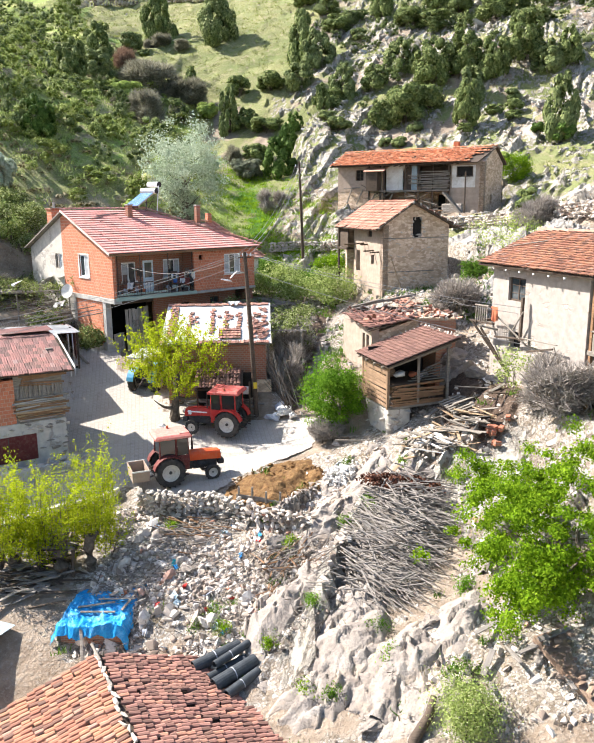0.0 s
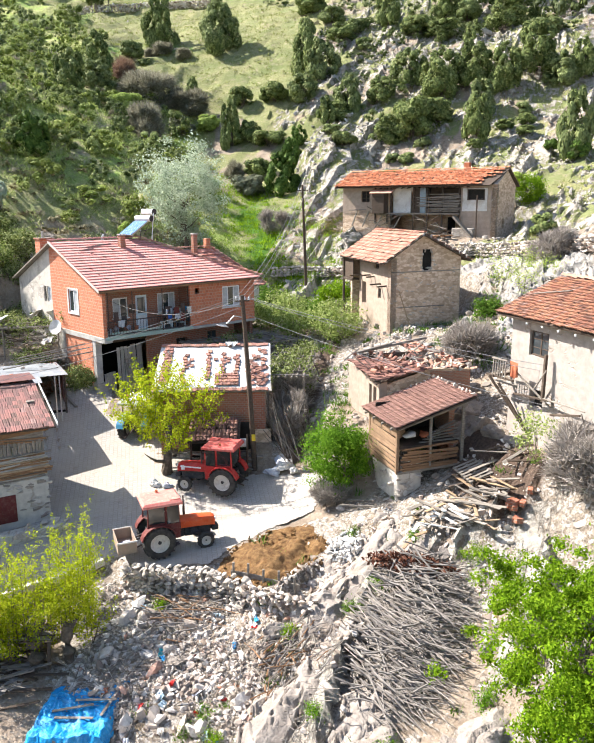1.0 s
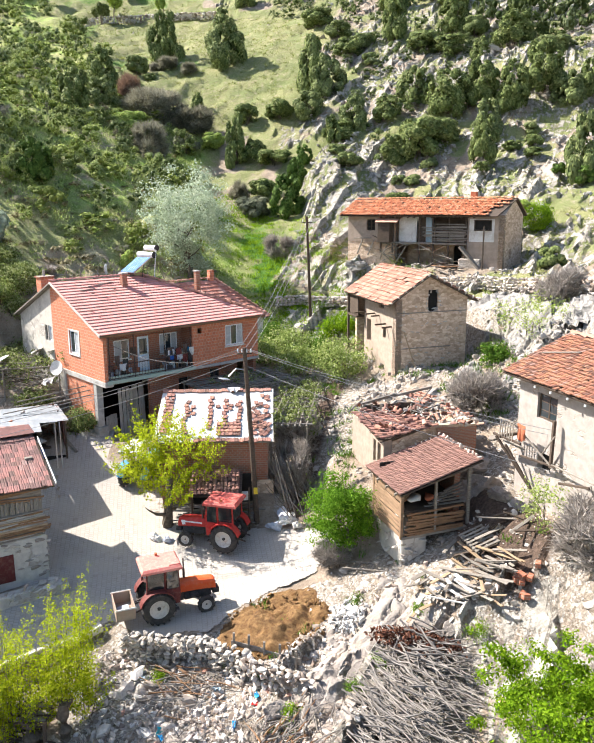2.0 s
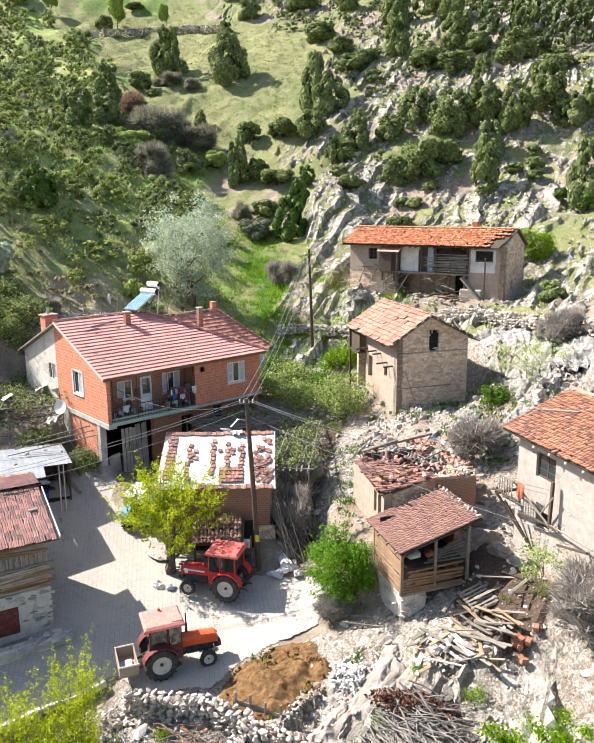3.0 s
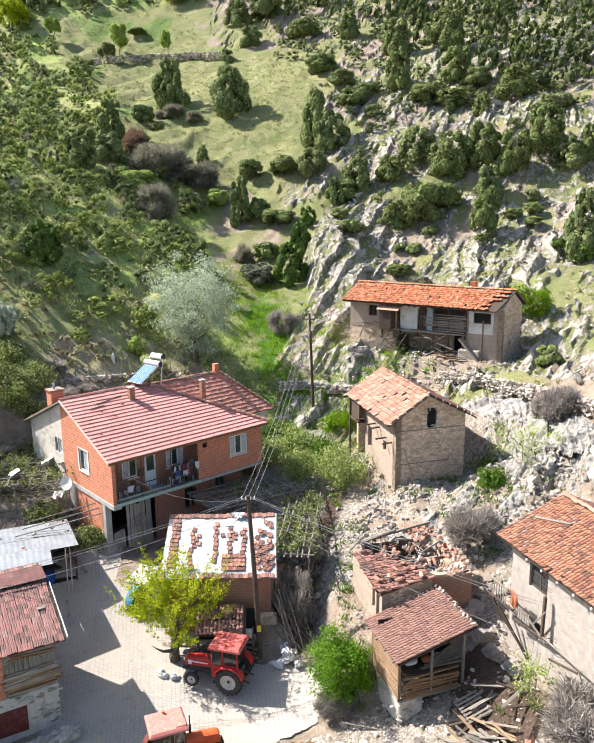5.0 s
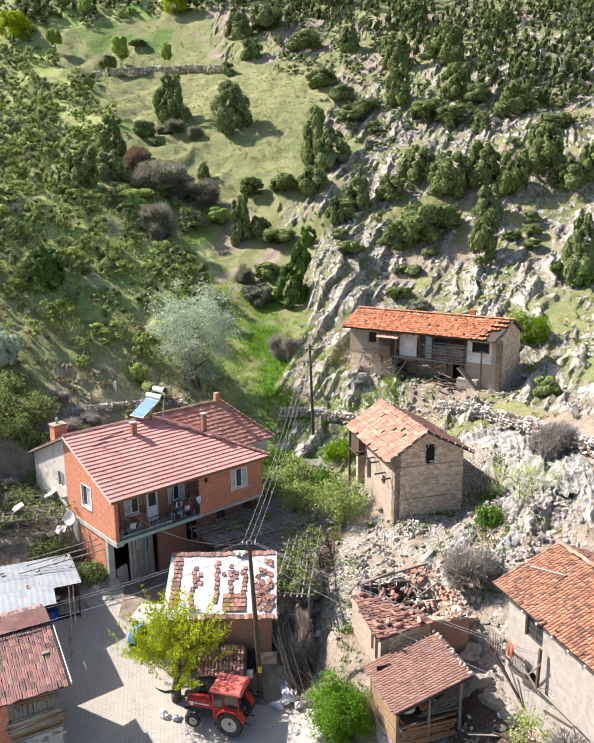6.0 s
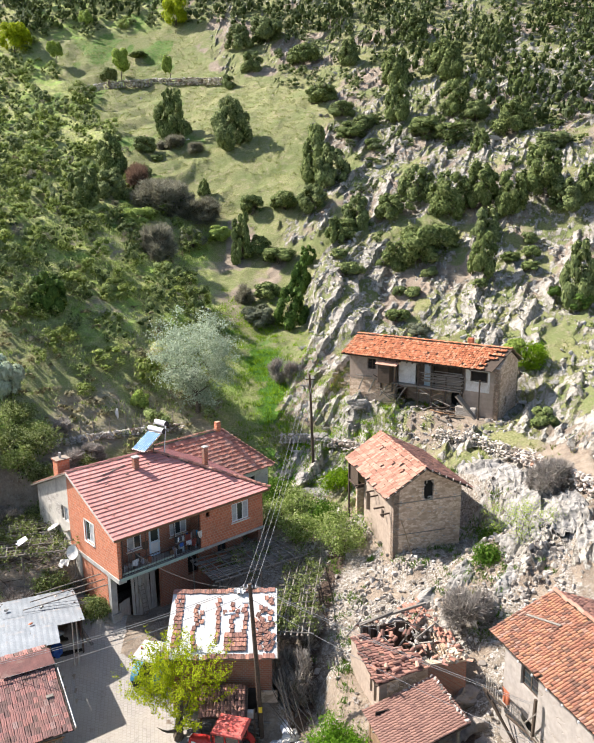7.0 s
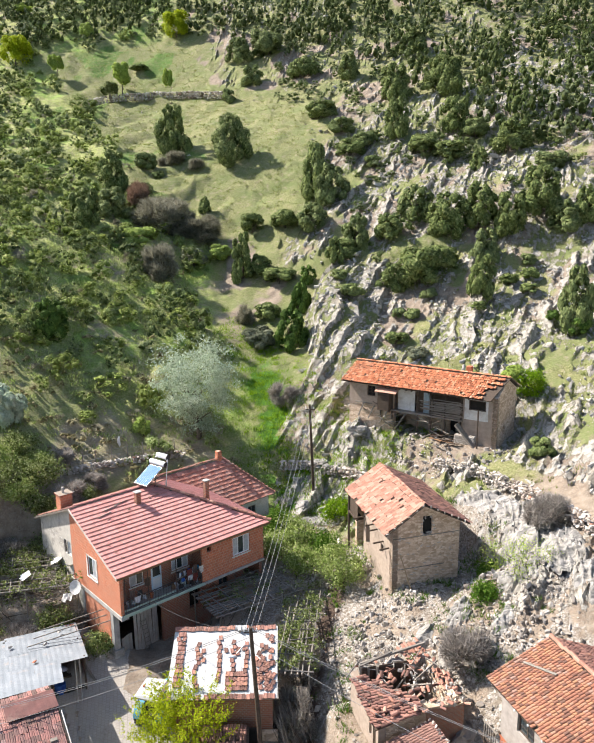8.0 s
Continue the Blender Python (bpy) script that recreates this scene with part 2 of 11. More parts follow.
def masonry(name, tones, joint, size=3.2, plaster=None, amount=0.5):
    """Rubble stonework, with old plaster left on it in patches."""
    k = Mat(name, 0.92)
    v0 = wall_coords(k)
    mp = k.node("ShaderNodeMapping")
    mp.inputs["Scale"].default_value = (1.0, 1.7, 1.0)
    k.link(v0, mp.inputs[0])
    warp = k.mix(0.12, mp.outputs[0], k.node("ShaderNodeTexNoise").outputs["Color"])
    edge = k.voronoi(size, warp, "DISTANCE_TO_EDGE")
    cell = k.voronoi(size, warp, "F1", "Color")
    sep = k.node("ShaderNodeSeparateColor")
    k.link(cell, sep.inputs[0])
    o = k.coords()
    c = k.ramp(sep.outputs[0], tones)
    c = k.mix(k.step(k.noise(22, 4, 0.6, o), 0.4, 0.75, 0, 0.4), c, joint)
    c = k.mix(k.step(edge, 0.0, 0.09, 0.85, 0.0), c, joint)
    h = k.step(edge, 0.0, 0.14)
    if plaster:
        p = k.step(k.noise(0.75, 6, 0.62, o, 0.4), 0.5 - amount * 0.3, 0.56 - amount * 0.3)
        tint = k.mix(k.step(k.noise(3.0, 5, 0.6, o), 0.35, 0.7), plaster, tuple(x * 0.72 for x in plaster))
        c = k.mix(p, c, tint)
        h = k.math("ADD", k.math("MULTIPLY", h, k.math("SUBTRACT", 1.0, p)), k.math("MULTIPLY", p, 0.9))
    k.colour(c)
    k.bump(k.math("ADD", h, k.math("MULTIPLY", k.noise(35, 3, 0.6, o), 0.25)), 0.8, 0.03)
    return k.m


def timber(name, dark, light, vary=0.5, rough=0.85):
    """Weathered wood, grain along the piece's own x axis."""
    k = Mat(name, rough)
    v = k.coords((1.5, 22, 22))
    g = k.noise(1.0, 5, 0.65, v, 0.3)
    c = k.ramp(g, [(0.3, dark), (0.7, light)])
    c = k.mix(k.step(k.random(), 0, 1, 0, vary), c, tuple(0.55 * (a + b) * 0.6 for a, b in zip(dark, light)))
    c = k.mix(k.step(k.noise(2.0, 4, 0.6, k.world_coords()), 0.5, 0.75, 0, 0.4), c, tuple(0.6 * a for a in dark))
    k.colour(c).bump(g, 0.5, 0.008)
    return k.m


def paint(name, c, rough=0.45, dust=(0.42, 0.35, 0.27), amount=0.5, metal=0.0, faded=None):
    """Old enamel with dust and chips."""
    k = Mat(name, rough, metal)
    v = k.coords()
    col = k.mix(k.step(k.noise(2.2, 5, 0.6, v), 0.4, 0.75, 0, 0.7), c, faded or tuple(min(1, x * 1.25 + 0.03) for x in c))
    col = k.mix(k.step(k.noise(7, 6, 0.7, v), 0.5, 0.75, 0, amount), col, dust)
    col = k.mix(k.step(k.noise(60, 3, 0.7, v), 0.66, 0.72, 0, 0.6), col, (0.1, 0.06, 0.04))
    k.colour(col)
    k.rough(k.step(k.noise(6, 4, 0.6, v), 0.3, 0.7, rough - 0.1, rough + 0.3))
    k.bump(k.noise(25, 3, 0.6, v), 0.1, 0.005)
    return k.m


def ground_material():
    k = Mat("hillside_soil", 0.95)
    w = k.world_coords()
    n1, n2, n3, n4 = k.noise(0.22, 6, 0.62, w), k.noise(1.3, 6, 0.65, w), k.noise(7.0, 5, 0.65, w), k.noise(38, 3, 0.6, w)
    soil = k.ramp(n2, [(0.3, (0.20, 0.15, 0.11)), (0.55, (0.335, 0.265, 0.20)), (0.75, (0.44, 0.365, 0.285))])
    soil = k.mix(k.step(n3, 0.5, 0.72, 0, 0.6), soil, (0.45, 0.42, 0.37))
    dry = k.ramp(n3, [(0.36, (0.13, 0.14, 0.05)), (0.5, (0.24, 0.245, 0.095)), (0.66, (0.37, 0.345, 0.19))])
    dry = k.mix(k.step(n1, 0.4, 0.65, 0, 0.7), dry, (0.15, 0.20, 0.06))
    dry = k.mix(k.step(n2, 0.52, 0.68, 0, 0.75), dry, (0.36, 0.30, 0.20))
    green = k.ramp(n3, [(0.3, (0.035, 0.10, 0.008)), (0.6, (0.10, 0.24, 0.02)), (0.8, (0.17, 0.31, 0.04))])
    lay = k.world_coords((1.0, 1.0, 1.0), (0.0, 0.3, -1.13))
    mp = k.node("ShaderNodeMapping")
    mp.inputs["Scale"].default_value = (0.35, 1.7, 1.3)
    k.link(lay, mp.inputs["Vector"])
    strata = k.noise(1.0, 9, 0.72, mp.outputs[0], 0.5)
    crack = k.step(strata, 0.40, 0.47, 0.0, 0.12)
    rock = k.ramp(k.noise(1.7, 9, 0.72, w, 0.3), [(0.3, (0.17, 0.16, 0.145)), (0.48, (0.37, 0.345, 0.30)), (0.66, (0.58, 0.54, 0.475))])
    rock = k.mix(k.step(strata, 0.36, 0.5, 0.8, 0.0), rock, (0.12, 0.11, 0.095))
    rock = k.mix(k.step(n1, 0.52, 0.7, 0, 0.4), rock, (0.40, 0.33, 0.24))
    scrub = k.ramp(n3, [(0.36, (0.22, 0.26, 0.06)), (0.5, (0.38, 0.43, 0.12)), (0.64, (0.58, 0.50, 0.31))])
    scrub = k.mix(k.step(k.noise(0.16, 4, 0.6, w), 0.5, 0.62, 0, 0.8), scrub, k.ramp(n3, [(0.35, (0.15, 0.29, 0.025)), (0.65, (0.31, 0.48, 0.08))]))
    fr = k.step(k.math("ADD", k.attr("rock"), k.math("ADD", k.math("MULTIPLY", k.math("SUBTRACT", n2, 0.5), 1.5), k.math("MULTIPLY", k.math("SUBTRACT", strata, 0.5), 2.4))), 0.60, 0.74)
    fg = k.step(k.math("ADD", k.attr("grass"), k.math("MULTIPLY", k.math("SUBTRACT", n2, 0.5), 1.1)), 0.35, 0.65)
    fl = k.step(k.math("ADD", k.attr("lush"), k.math("MULTIPLY", k.math("SUBTRACT", n2, 0.5), 0.7)), 0.35, 0.6)
    fs = k.math("MULTIPLY", k.attr("scrub"), k.step(k.noise(0.7, 6, 0.7, w), 0.4, 0.56, 0.15, 0.95))
    c = k.mix(fg, soil, dry)
    c = k.mix(fs, c, scrub)
    c = k.mix(fl, c, green)
    ra, rb = k.voronoi(5.5, w, "F1", "Color"), k.voronoi(13.0, w, "F1", "Color")
    da, db = k.voronoi(5.5, w, "DISTANCE_TO_EDGE"), k.voronoi(13.0, w, "DISTANCE_TO_EDGE")
    sa, sb = k.node("ShaderNodeSeparateColor"), k.node("ShaderNodeSeparateColor")
    k.link(ra, sa.inputs[0])
    k.link(rb, sb.inputs[0])
    tones = [(0.0, (0.13, 0.105, 0.08)), (0.35, (0.30, 0.25, 0.195)), (0.7, (0.46, 0.43, 0.39)), (1.0, (0.60, 0.575, 0.535))]
    gr = k.mix(k.step(n2, 0.4, 0.6), k.ramp(sb.outputs[0], tones), k.ramp(sa.outputs[0], tones))
    gr = k.mix(k.step(k.math("MINIMUM", da, k.math("MULTIPLY", db, 2.0)), 0.0, 0.08, 0.7, 0.0), gr, (0.13, 0.10, 0.075))
    gr = k.mix(k.step(n3, 0.5, 0.7, 0, 0.6), gr, (0.40, 0.32, 0.23))
    fu = k.step(k.math("ADD", k.attr("rubble"), k.math("MULTIPLY", k.math("SUBTRACT", n2, 0.5), 1.2)), 0.35, 0.6)
    c = k.mix(fu, c, gr)
    # dark brown for the shed's soil, and for shade painted on the gully path
    c = k.mix(k.step(k.math("ADD", k.attr("darkened"), k.math("MULTIPLY", k.math("SUBTRACT", n2, 0.5), 0.8)), 0.4, 0.65), c, k.ramp(n3, [(0.35, (0.055, 0.036, 0.027)), (0.65, (0.14, 0.095, 0.07))]))
    c = k.mix(fr, c, rock)
    c = k.mix(k.step(n4, 0.45, 0.75, 0, 0.35), c, (0.12, 0.10, 0.07))
    k.colour(c)
    k.bump(k.math("ADD", k.math("MULTIPLY", n3, 1.2), k.math("ADD", k.math("MULTIPLY", n4, 0.35), k.math("MULTIPLY", fr, k.step(crack, 0, 0.12)))), 0.9, 0.14)
    return k.m


def paving_material():
    k = Mat("block_paving", 0.9)
    w = k.world_coords((1, 1, 1), (0, 0, 1.38))
    n = k.node("ShaderNodeTexBrick")
    k.link(w, n.inputs["Vector"])
    for s, val in (("Scale", 1.0), ("Mortar Size", 0.012), ("Mortar Smooth", 0.4), ("Brick Width", 0.16), ("Row Height", 0.22), ("Bias", 0.0)):
        n.inputs[s].default_value = val
    k.put(n.inputs["Color1"], (0.41, 0.38, 0.345))
    k.put(n.inputs["Color2"], (0.355, 0.33, 0.30))
    k.put(n.inputs["Mortar"], (0.24, 0.22, 0.195))
    v = k.world_coords()
    dust = k.step(k.noise(0.45, 6, 0.62, v), 0.42, 0.66, 0.05, 0.7)
    c = k.mix(dust, n.outputs["Color"], (0.43, 0.38, 0.32))
    c = k.mix(k.step(k.noise(2.4, 6, 0.7, v), 0.56, 0.74, 0, 0.55), c, (0.20, 0.17, 0.135))
    c = k.mix(k.step(k.noise(24, 3, 0.6, v), 0.5, 0.75, 0, 0.25), c, (0.22, 0.19, 0.16))
    k.colour(c)
    k.bump(k.math("SUBTRACT", k.noise(40, 3, 0.5, v), k.math("MULTIPLY", n.outputs["Fac"], k.math("SUBTRACT", 1.0, k.math("MULTIPLY", dust, 0.7)))), 0.5, 0.015)
    return k.m


def glass_material(name, tint=(0.03, 0.04, 0.045)):
    k = Mat(name, 0.06)
    k.colour(tint)
    k.b.inputs["Specular IOR Level"].default_value = 0.8
    k.bump(k.noise(3, 2, 0.5, k.coords()), 0.05, 0.01)
    return k.m


M_GROUND, M_PAVING = ground_material(), paving_material()
M_ROCK = grainy("limestone", (0.20, 0.17, 0.148), (0.385, 0.345, 0.305), 1.1, 14, 0.93, 0.8, 0.06, stain=(0.42, 0.33, 0.25), vary=0.08)
M_LEDGE = grainy("grey_limestone", (0.20, 0.185, 0.17), (0.47, 0.445, 0.41), 1.3, 9, 0.93, 1.0, 0.10, stain=(0.30, 0.25, 0.185), vary=0.1)
M_SLAB = streaked("slab_limestone", (0.15, 0.145, 0.135), (0.36, 0.34, 0.315))
M_STONE = grainy("field_stone", (0.28, 0.25, 0.215), (0.58, 0.53, 0.47), 2.0, 25, 0.92, 0.6, 0.03, stain=(0.36, 0.29, 0.21), vary=0.25)
def _rubble():
    k = Mat("rubble_stone", 0.93)
    c = k.ramp(k.island(), [(0.0, (0.17, 0.13, 0.105)), (0.3, (0.38, 0.32, 0.27)), (0.65, (0.57, 0.51, 0.455)), (0.95, (0.70, 0.655, 0.60)), (1.0, (0.42, 0.20, 0.13))])
    n = k.noise(9, 5, 0.65, k.world_coords())
    c = k.mix(k.step(n, 0.45, 0.75, 0, 0.5), c, (0.22, 0.18, 0.14))
    k.colour(c).bump(n, 0.6, 0.03)
    return k.m
M_RUBBLE = _rubble()
def _limestone():
    k = Mat("limestone_block", 0.93)
    c = k.ramp(k.island(), [(0.0, (0.27, 0.255, 0.235)), (0.4, (0.42, 0.395, 0.35)), (1.0, (0.60, 0.56, 0.50))])
    n = k.noise(5, 6, 0.7, k.world_coords())
    c = k.mix(k.step(n, 0.45, 0.7, 0, 0.6), c, (0.24, 0.215, 0.18))
    k.colour(c).bump(n, 0.7, 0.06)
    return k.m
M_LIMESTONE = _limestone()
TILE_RED = [(0.0, (0.51, 0.225, 0.20)), (0.5, (0.56, 0.26, 0.235)), (1.0, (0.60, 0.295, 0.265))]
TILE_ORANGE = [(0.0, (0.30, 0.145, 0.105)), (0.35, (0.44, 0.205, 0.145)), (0.7, (0.50, 0.25, 0.18)), (1.0, (0.53, 0.32, 0.24))]
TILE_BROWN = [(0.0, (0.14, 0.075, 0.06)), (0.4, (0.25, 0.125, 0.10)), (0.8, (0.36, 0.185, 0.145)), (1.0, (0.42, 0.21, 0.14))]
TILE_MAROON = [(0.0, (0.19, 0.12, 0.105)), (0.3, (0.29, 0.165, 0.145)), (0.6, (0.37, 0.19, 0.165)), (0.85, (0.46, 0.22, 0.185)), (1.0, (0.40, 0.28, 0.25))]
TILE_SHED = [(0.0, (0.20, 0.11, 0.09)), (0.5, (0.27, 0.15, 0.12)), (1.0, (0.33, 0.185, 0.145))]
TILE_LICHEN = [(0.0, (0.15, 0.085, 0.065)), (0.3, (0.30, 0.13, 0.085)), (0.55, (0.38, 0.175, 0.11)), (0.8, (0.41, 0.205, 0.115)), (1.0, (0.36, 0.225, 0.18))]
M_TILE_RED, M_TILE_RED_J = clay("red_roof_tile", TILE_RED), clay("red_roof_tile_rest", TILE_RED, "island")
TILE_FLAME = [(0.0, (0.36, 0.11, 0.05)), (0.3, (0.55, 0.20, 0.095)), (0.75, (0.66, 0.27, 0.135)), (1.0, (0.70, 0.40, 0.25))]
M_TILE_FL, M_TILE_FL_J = clay("flame_roof_tile", TILE_FLAME), clay("flame_roof_tile_rest", TILE_FLAME, "island")
M_TILE_OR, M_TILE_OR_J = clay("orange_roof_tile", TILE_ORANGE), clay("orange_roof_tile_rest", TILE_ORANGE, "island")
TILE_WING = [(0.0, (0.40, 0.16, 0.115)), (0.5, (0.56, 0.25, 0.185)), (1.0, (0.64, 0.36, 0.28))]
M_TILE_WING, M_TILE_WING_J = clay("dull_red_tile", TILE_WING), clay("dull_red_tile_rest", TILE_WING, "island")
M_TILE_MA, M_TILE_MA_J = clay("maroon_roof_tile", TILE_MAROON), clay("maroon_roof_tile_rest", TILE_MAROON, "island")
M_TILE_SH, M_TILE_SH_J = clay("dull_roof_tile", TILE_SHED), clay("dull_roof_tile_rest", TILE_SHED, "island")
M_TILE_LI, M_TILE_LI_J = clay("lichened_roof_tile", TILE_LICHEN), clay("lichened_roof_tile_rest", TILE_LICHEN, "island")
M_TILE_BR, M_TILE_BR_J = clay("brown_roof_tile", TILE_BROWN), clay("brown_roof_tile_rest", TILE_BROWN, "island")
M_BRICK = bricks("hollow_brick", (0.61, 0.215, 0.115), (0.46, 0.15, 0.08), (0.52, 0.37, 0.28), 0.24, 0.19, 0.012, (0.40, 0.21, 0.135))
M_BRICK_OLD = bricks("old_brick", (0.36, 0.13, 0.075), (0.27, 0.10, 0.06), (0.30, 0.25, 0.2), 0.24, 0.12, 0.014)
M_BRICK_SMALL = bricks("small_brick", (0.42, 0.17, 0.10), (0.30, 0.12, 0.075), (0.33, 0.28, 0.22), 0.2, 0.075, 0.012)
M_STONE_TAN = grainy("tan_stone", (0.15, 0.095, 0.065), (0.29, 0.205, 0.15), 2.6, 25, 0.92, 0.6, 0.03, stain=(0.26, 0.16, 0.10), vary=0.5)
M_KERB = grainy("pale_kerb", (0.52, 0.49, 0.44), (0.66, 0.63, 0.58), 1.3, 20, 0.9, 0.3, 0.02, stain=(0.36, 0.31, 0.24))
M_CONCRETE = grainy("concrete", (0.36, 0.345, 0.32), (0.52, 0.50, 0.465), 1.6, 30, 0.92, 0.3, 0.01, stain=(0.27, 0.25, 0.22))
M_WHITEWASH = grainy("whitewash", (0.62, 0.60, 0.56), (0.80, 0.785, 0.75), 1.5, 22, 0.9, 0.3, 0.01, stain=(0.42, 0.36, 0.29))
M_PLASTER = masonry("mud_plaster", [(0, (0.3, 0.25, 0.19)), (1, (0.5, 0.43, 0.34))], (0.24, 0.18, 0.13), 3.0, (0.41, 0.325, 0.26), 0.75)
M_PLASTER_W = masonry("pale_plaster", [(0, (0.30, 0.26, 0.225)), (0.5, (0.37, 0.335, 0.30)), (1, (0.47, 0.44, 0.405))], (0.28, 0.225, 0.185), 4.6, (0.39, 0.35, 0.315), 0.3)
M_MASONRY = masonry("rubble_masonry", [(0, (0.42, 0.30, 0.205)), (0.5, (0.66, 0.505, 0.375)), (1, (0.79, 0.65, 0.51))], (0.50, 0.355, 0.245), 4.4)
M_MASONRY_W = masonry("limed_masonry", [(0, (0.34, 0.31, 0.28)), (0.5, (0.48, 0.45, 0.41)), (1, (0.62, 0.59, 0.55))], (0.32, 0.28, 0.23), 3.0, (0.58, 0.54, 0.48), 0.3)
M_MASONRY_G = masonry("grey_stone_courses", [(0, (0.26, 0.235, 0.21)), (1, (0.52, 0.48, 0.43))], (0.20, 0.17, 0.14), 5.2)
M_WOOD_GREY = timber("weathered_timber", (0.13, 0.11, 0.09), (0.36, 0.325, 0.28))
M_WOOD_PALE = timber("pale_weathered_timber", (0.26, 0.24, 0.21), (0.52, 0.49, 0.44))
M_WOOD_SHED = timber("weathered_brown_boards", (0.16, 0.095, 0.055), (0.40, 0.27, 0.17))
M_WOOD_BROWN = timber("brown_timber", (0.14, 0.075, 0.04), (0.36, 0.21, 0.115))
M_WOOD_DARK = timber("dark_timber", (0.045, 0.033, 0.025), (0.13, 0.095, 0.07))
M_WOOD_TAN = timber("tan_boards", (0.27, 0.18, 0.105), (0.50, 0.37, 0.24))
M_STICK = timber("dry_branch", (0.11, 0.095, 0.085), (0.36, 0.33, 0.30), 0.7)
M_BARK = grainy("bark", (0.075, 0.06, 0.045), (0.2, 0.165, 0.125), 5, 40, 0.95, 0.9, 0.03)
# near-black that paints the shade inside openings; also some panes and laundry
M_DARK = grainy("shade_black", (0.012, 0.011, 0.01), (0.03, 0.027, 0.024), 2, 20, 0.95, 0.1)
M_PVC = grainy("white_plastic_frame", (0.72, 0.73, 0.74), (0.82, 0.83, 0.84), 3, 30, 0.4, 0.05)
M_GLASS = glass_material("window_glass")
M_CURTAIN = grainy("curtained_pane", (0.38, 0.40, 0.42), (0.58, 0.60, 0.62), 4, 30, 0.25, 0.05)
M_DOORBLUE = paint("pale_blue_paint", (0.55, 0.66, 0.74), 0.5, (0.5, 0.47, 0.42), 0.3)
M_ZINC = grainy("galvanised_sheet", (0.22, 0.245, 0.27), (0.34, 0.365, 0.39), 0.8, 12, 0.6, 0.15, 0.01, stain=(0.44, 0.36, 0.29), metal=0.3)
M_WHITESHEET = grainy("white_roof_sheet", (0.46, 0.46, 0.455), (0.58, 0.58, 0.575), 1.1, 14, 0.6, 0.2, 0.02, stain=(0.5, 0.46, 0.42))
M_REDSHEET = grainy("red_brown_sheet", (0.095, 0.045, 0.042), (0.20, 0.085, 0.075), 1.2, 14, 0.75, 0.3, 0.02, stain=(0.22, 0.15, 0.125))
M_BLUESHEET = grainy("pale_blue_sheet", (0.30, 0.40, 0.47), (0.46, 0.56, 0.62), 1.0, 14, 0.5, 0.1, 0.01, metal=0.2)
M_IRON = paint("rusty_iron", (0.07, 0.05, 0.045), 0.7, (0.18, 0.1, 0.06), 0.6)
M_STEEL = grainy("steel", (0.4, 0.4, 0.4), (0.6, 0.6, 0.6), 4, 40, 0.35, 0.1, 0.005, metal=0.9)
M_BLACKPIPE = grainy("black_plastic_pipe", (0.035, 0.04, 0.045), (0.075, 0.085, 0.095), 3, 30, 0.45, 0.1, 0.005)
M_WIRE = grainy("cable", (0.22, 0.22, 0.22), (0.34, 0.34, 0.34), 3, 20, 0.5, 0.0)
M_WIRE_DARK = grainy("dark_cable", (0.03, 0.03, 0.03), (0.07, 0.07, 0.07), 3, 20, 0.5, 0.0)
M_RUBBER = grainy("tyre_rubber", (0.025, 0.025, 0.025), (0.085, 0.078, 0.07), 5, 40, 0.9, 0.4, 0.01)
M_RED = paint("red_enamel", (0.42, 0.02, 0.018), 0.4, (0.34, 0.16, 0.12), 0.35, faded=(0.50, 0.055, 0.045))
M_REDROOF = paint("sunbleached_red", (0.50, 0.075, 0.06), 0.6, (0.55, 0.42, 0.36), 0.55, faded=(0.56, 0.17, 0.14))
M_ORANGE = paint("orange_enamel", (0.62, 0.085, 0.02), 0.4, (0.45, 0.25, 0.15), 0.35, faded=(0.66, 0.16, 0.06))
M_MAROON = paint("maroon_enamel", (0.105, 0.02, 0.018), 0.6, (0.20, 0.125, 0.10), 0.6, faded=(0.17, 0.045, 0.038))
M_FADEDROOF = paint("bleached_pink_red", (0.58, 0.17, 0.14), 0.65, (0.62, 0.45, 0.38), 0.6, faded=(0.62, 0.27, 0.22))
M_BLUE = paint("blue_enamel", (0.05, 0.25, 0.42), 0.45, (0.4, 0.36, 0.3), 0.4)
M_TRAILER = paint("dusty_beige_paint", (0.30, 0.235, 0.18), 0.7, (0.40, 0.34, 0.27), 0.6, faded=(0.34, 0.20, 0.15))
M_RIM = paint("white_rim", (0.46, 0.44, 0.40), 0.6, (0.26, 0.22, 0.17), 0.8)
M_ENGINE = paint("dark_engine", (0.03, 0.03, 0.032), 0.7, (0.14, 0.11, 0.08), 0.5)
M_CABGLASS = glass_material("cab_glass", (0.02, 0.025, 0.025))
M_TARP = grainy("blue_tarpaulin", (0.0, 0.20, 0.52), (0.02, 0.36, 0.72), 3.0, 18, 0.45, 0.6, 0.04, stain=(0.22, 0.55, 0.82))
M_MANURE = grainy("straw_manure", (0.12, 0.06, 0.024), (0.36, 0.215, 0.09), 4.5, 26, 0.95, 1.0, 0.10, stain=(0.20, 0.095, 0.03))
M_TERRACOTTA = grainy("terracotta", (0.40, 0.12, 0.06), (0.52, 0.19, 0.10), 3, 30, 0.85, 0.3, 0.01)
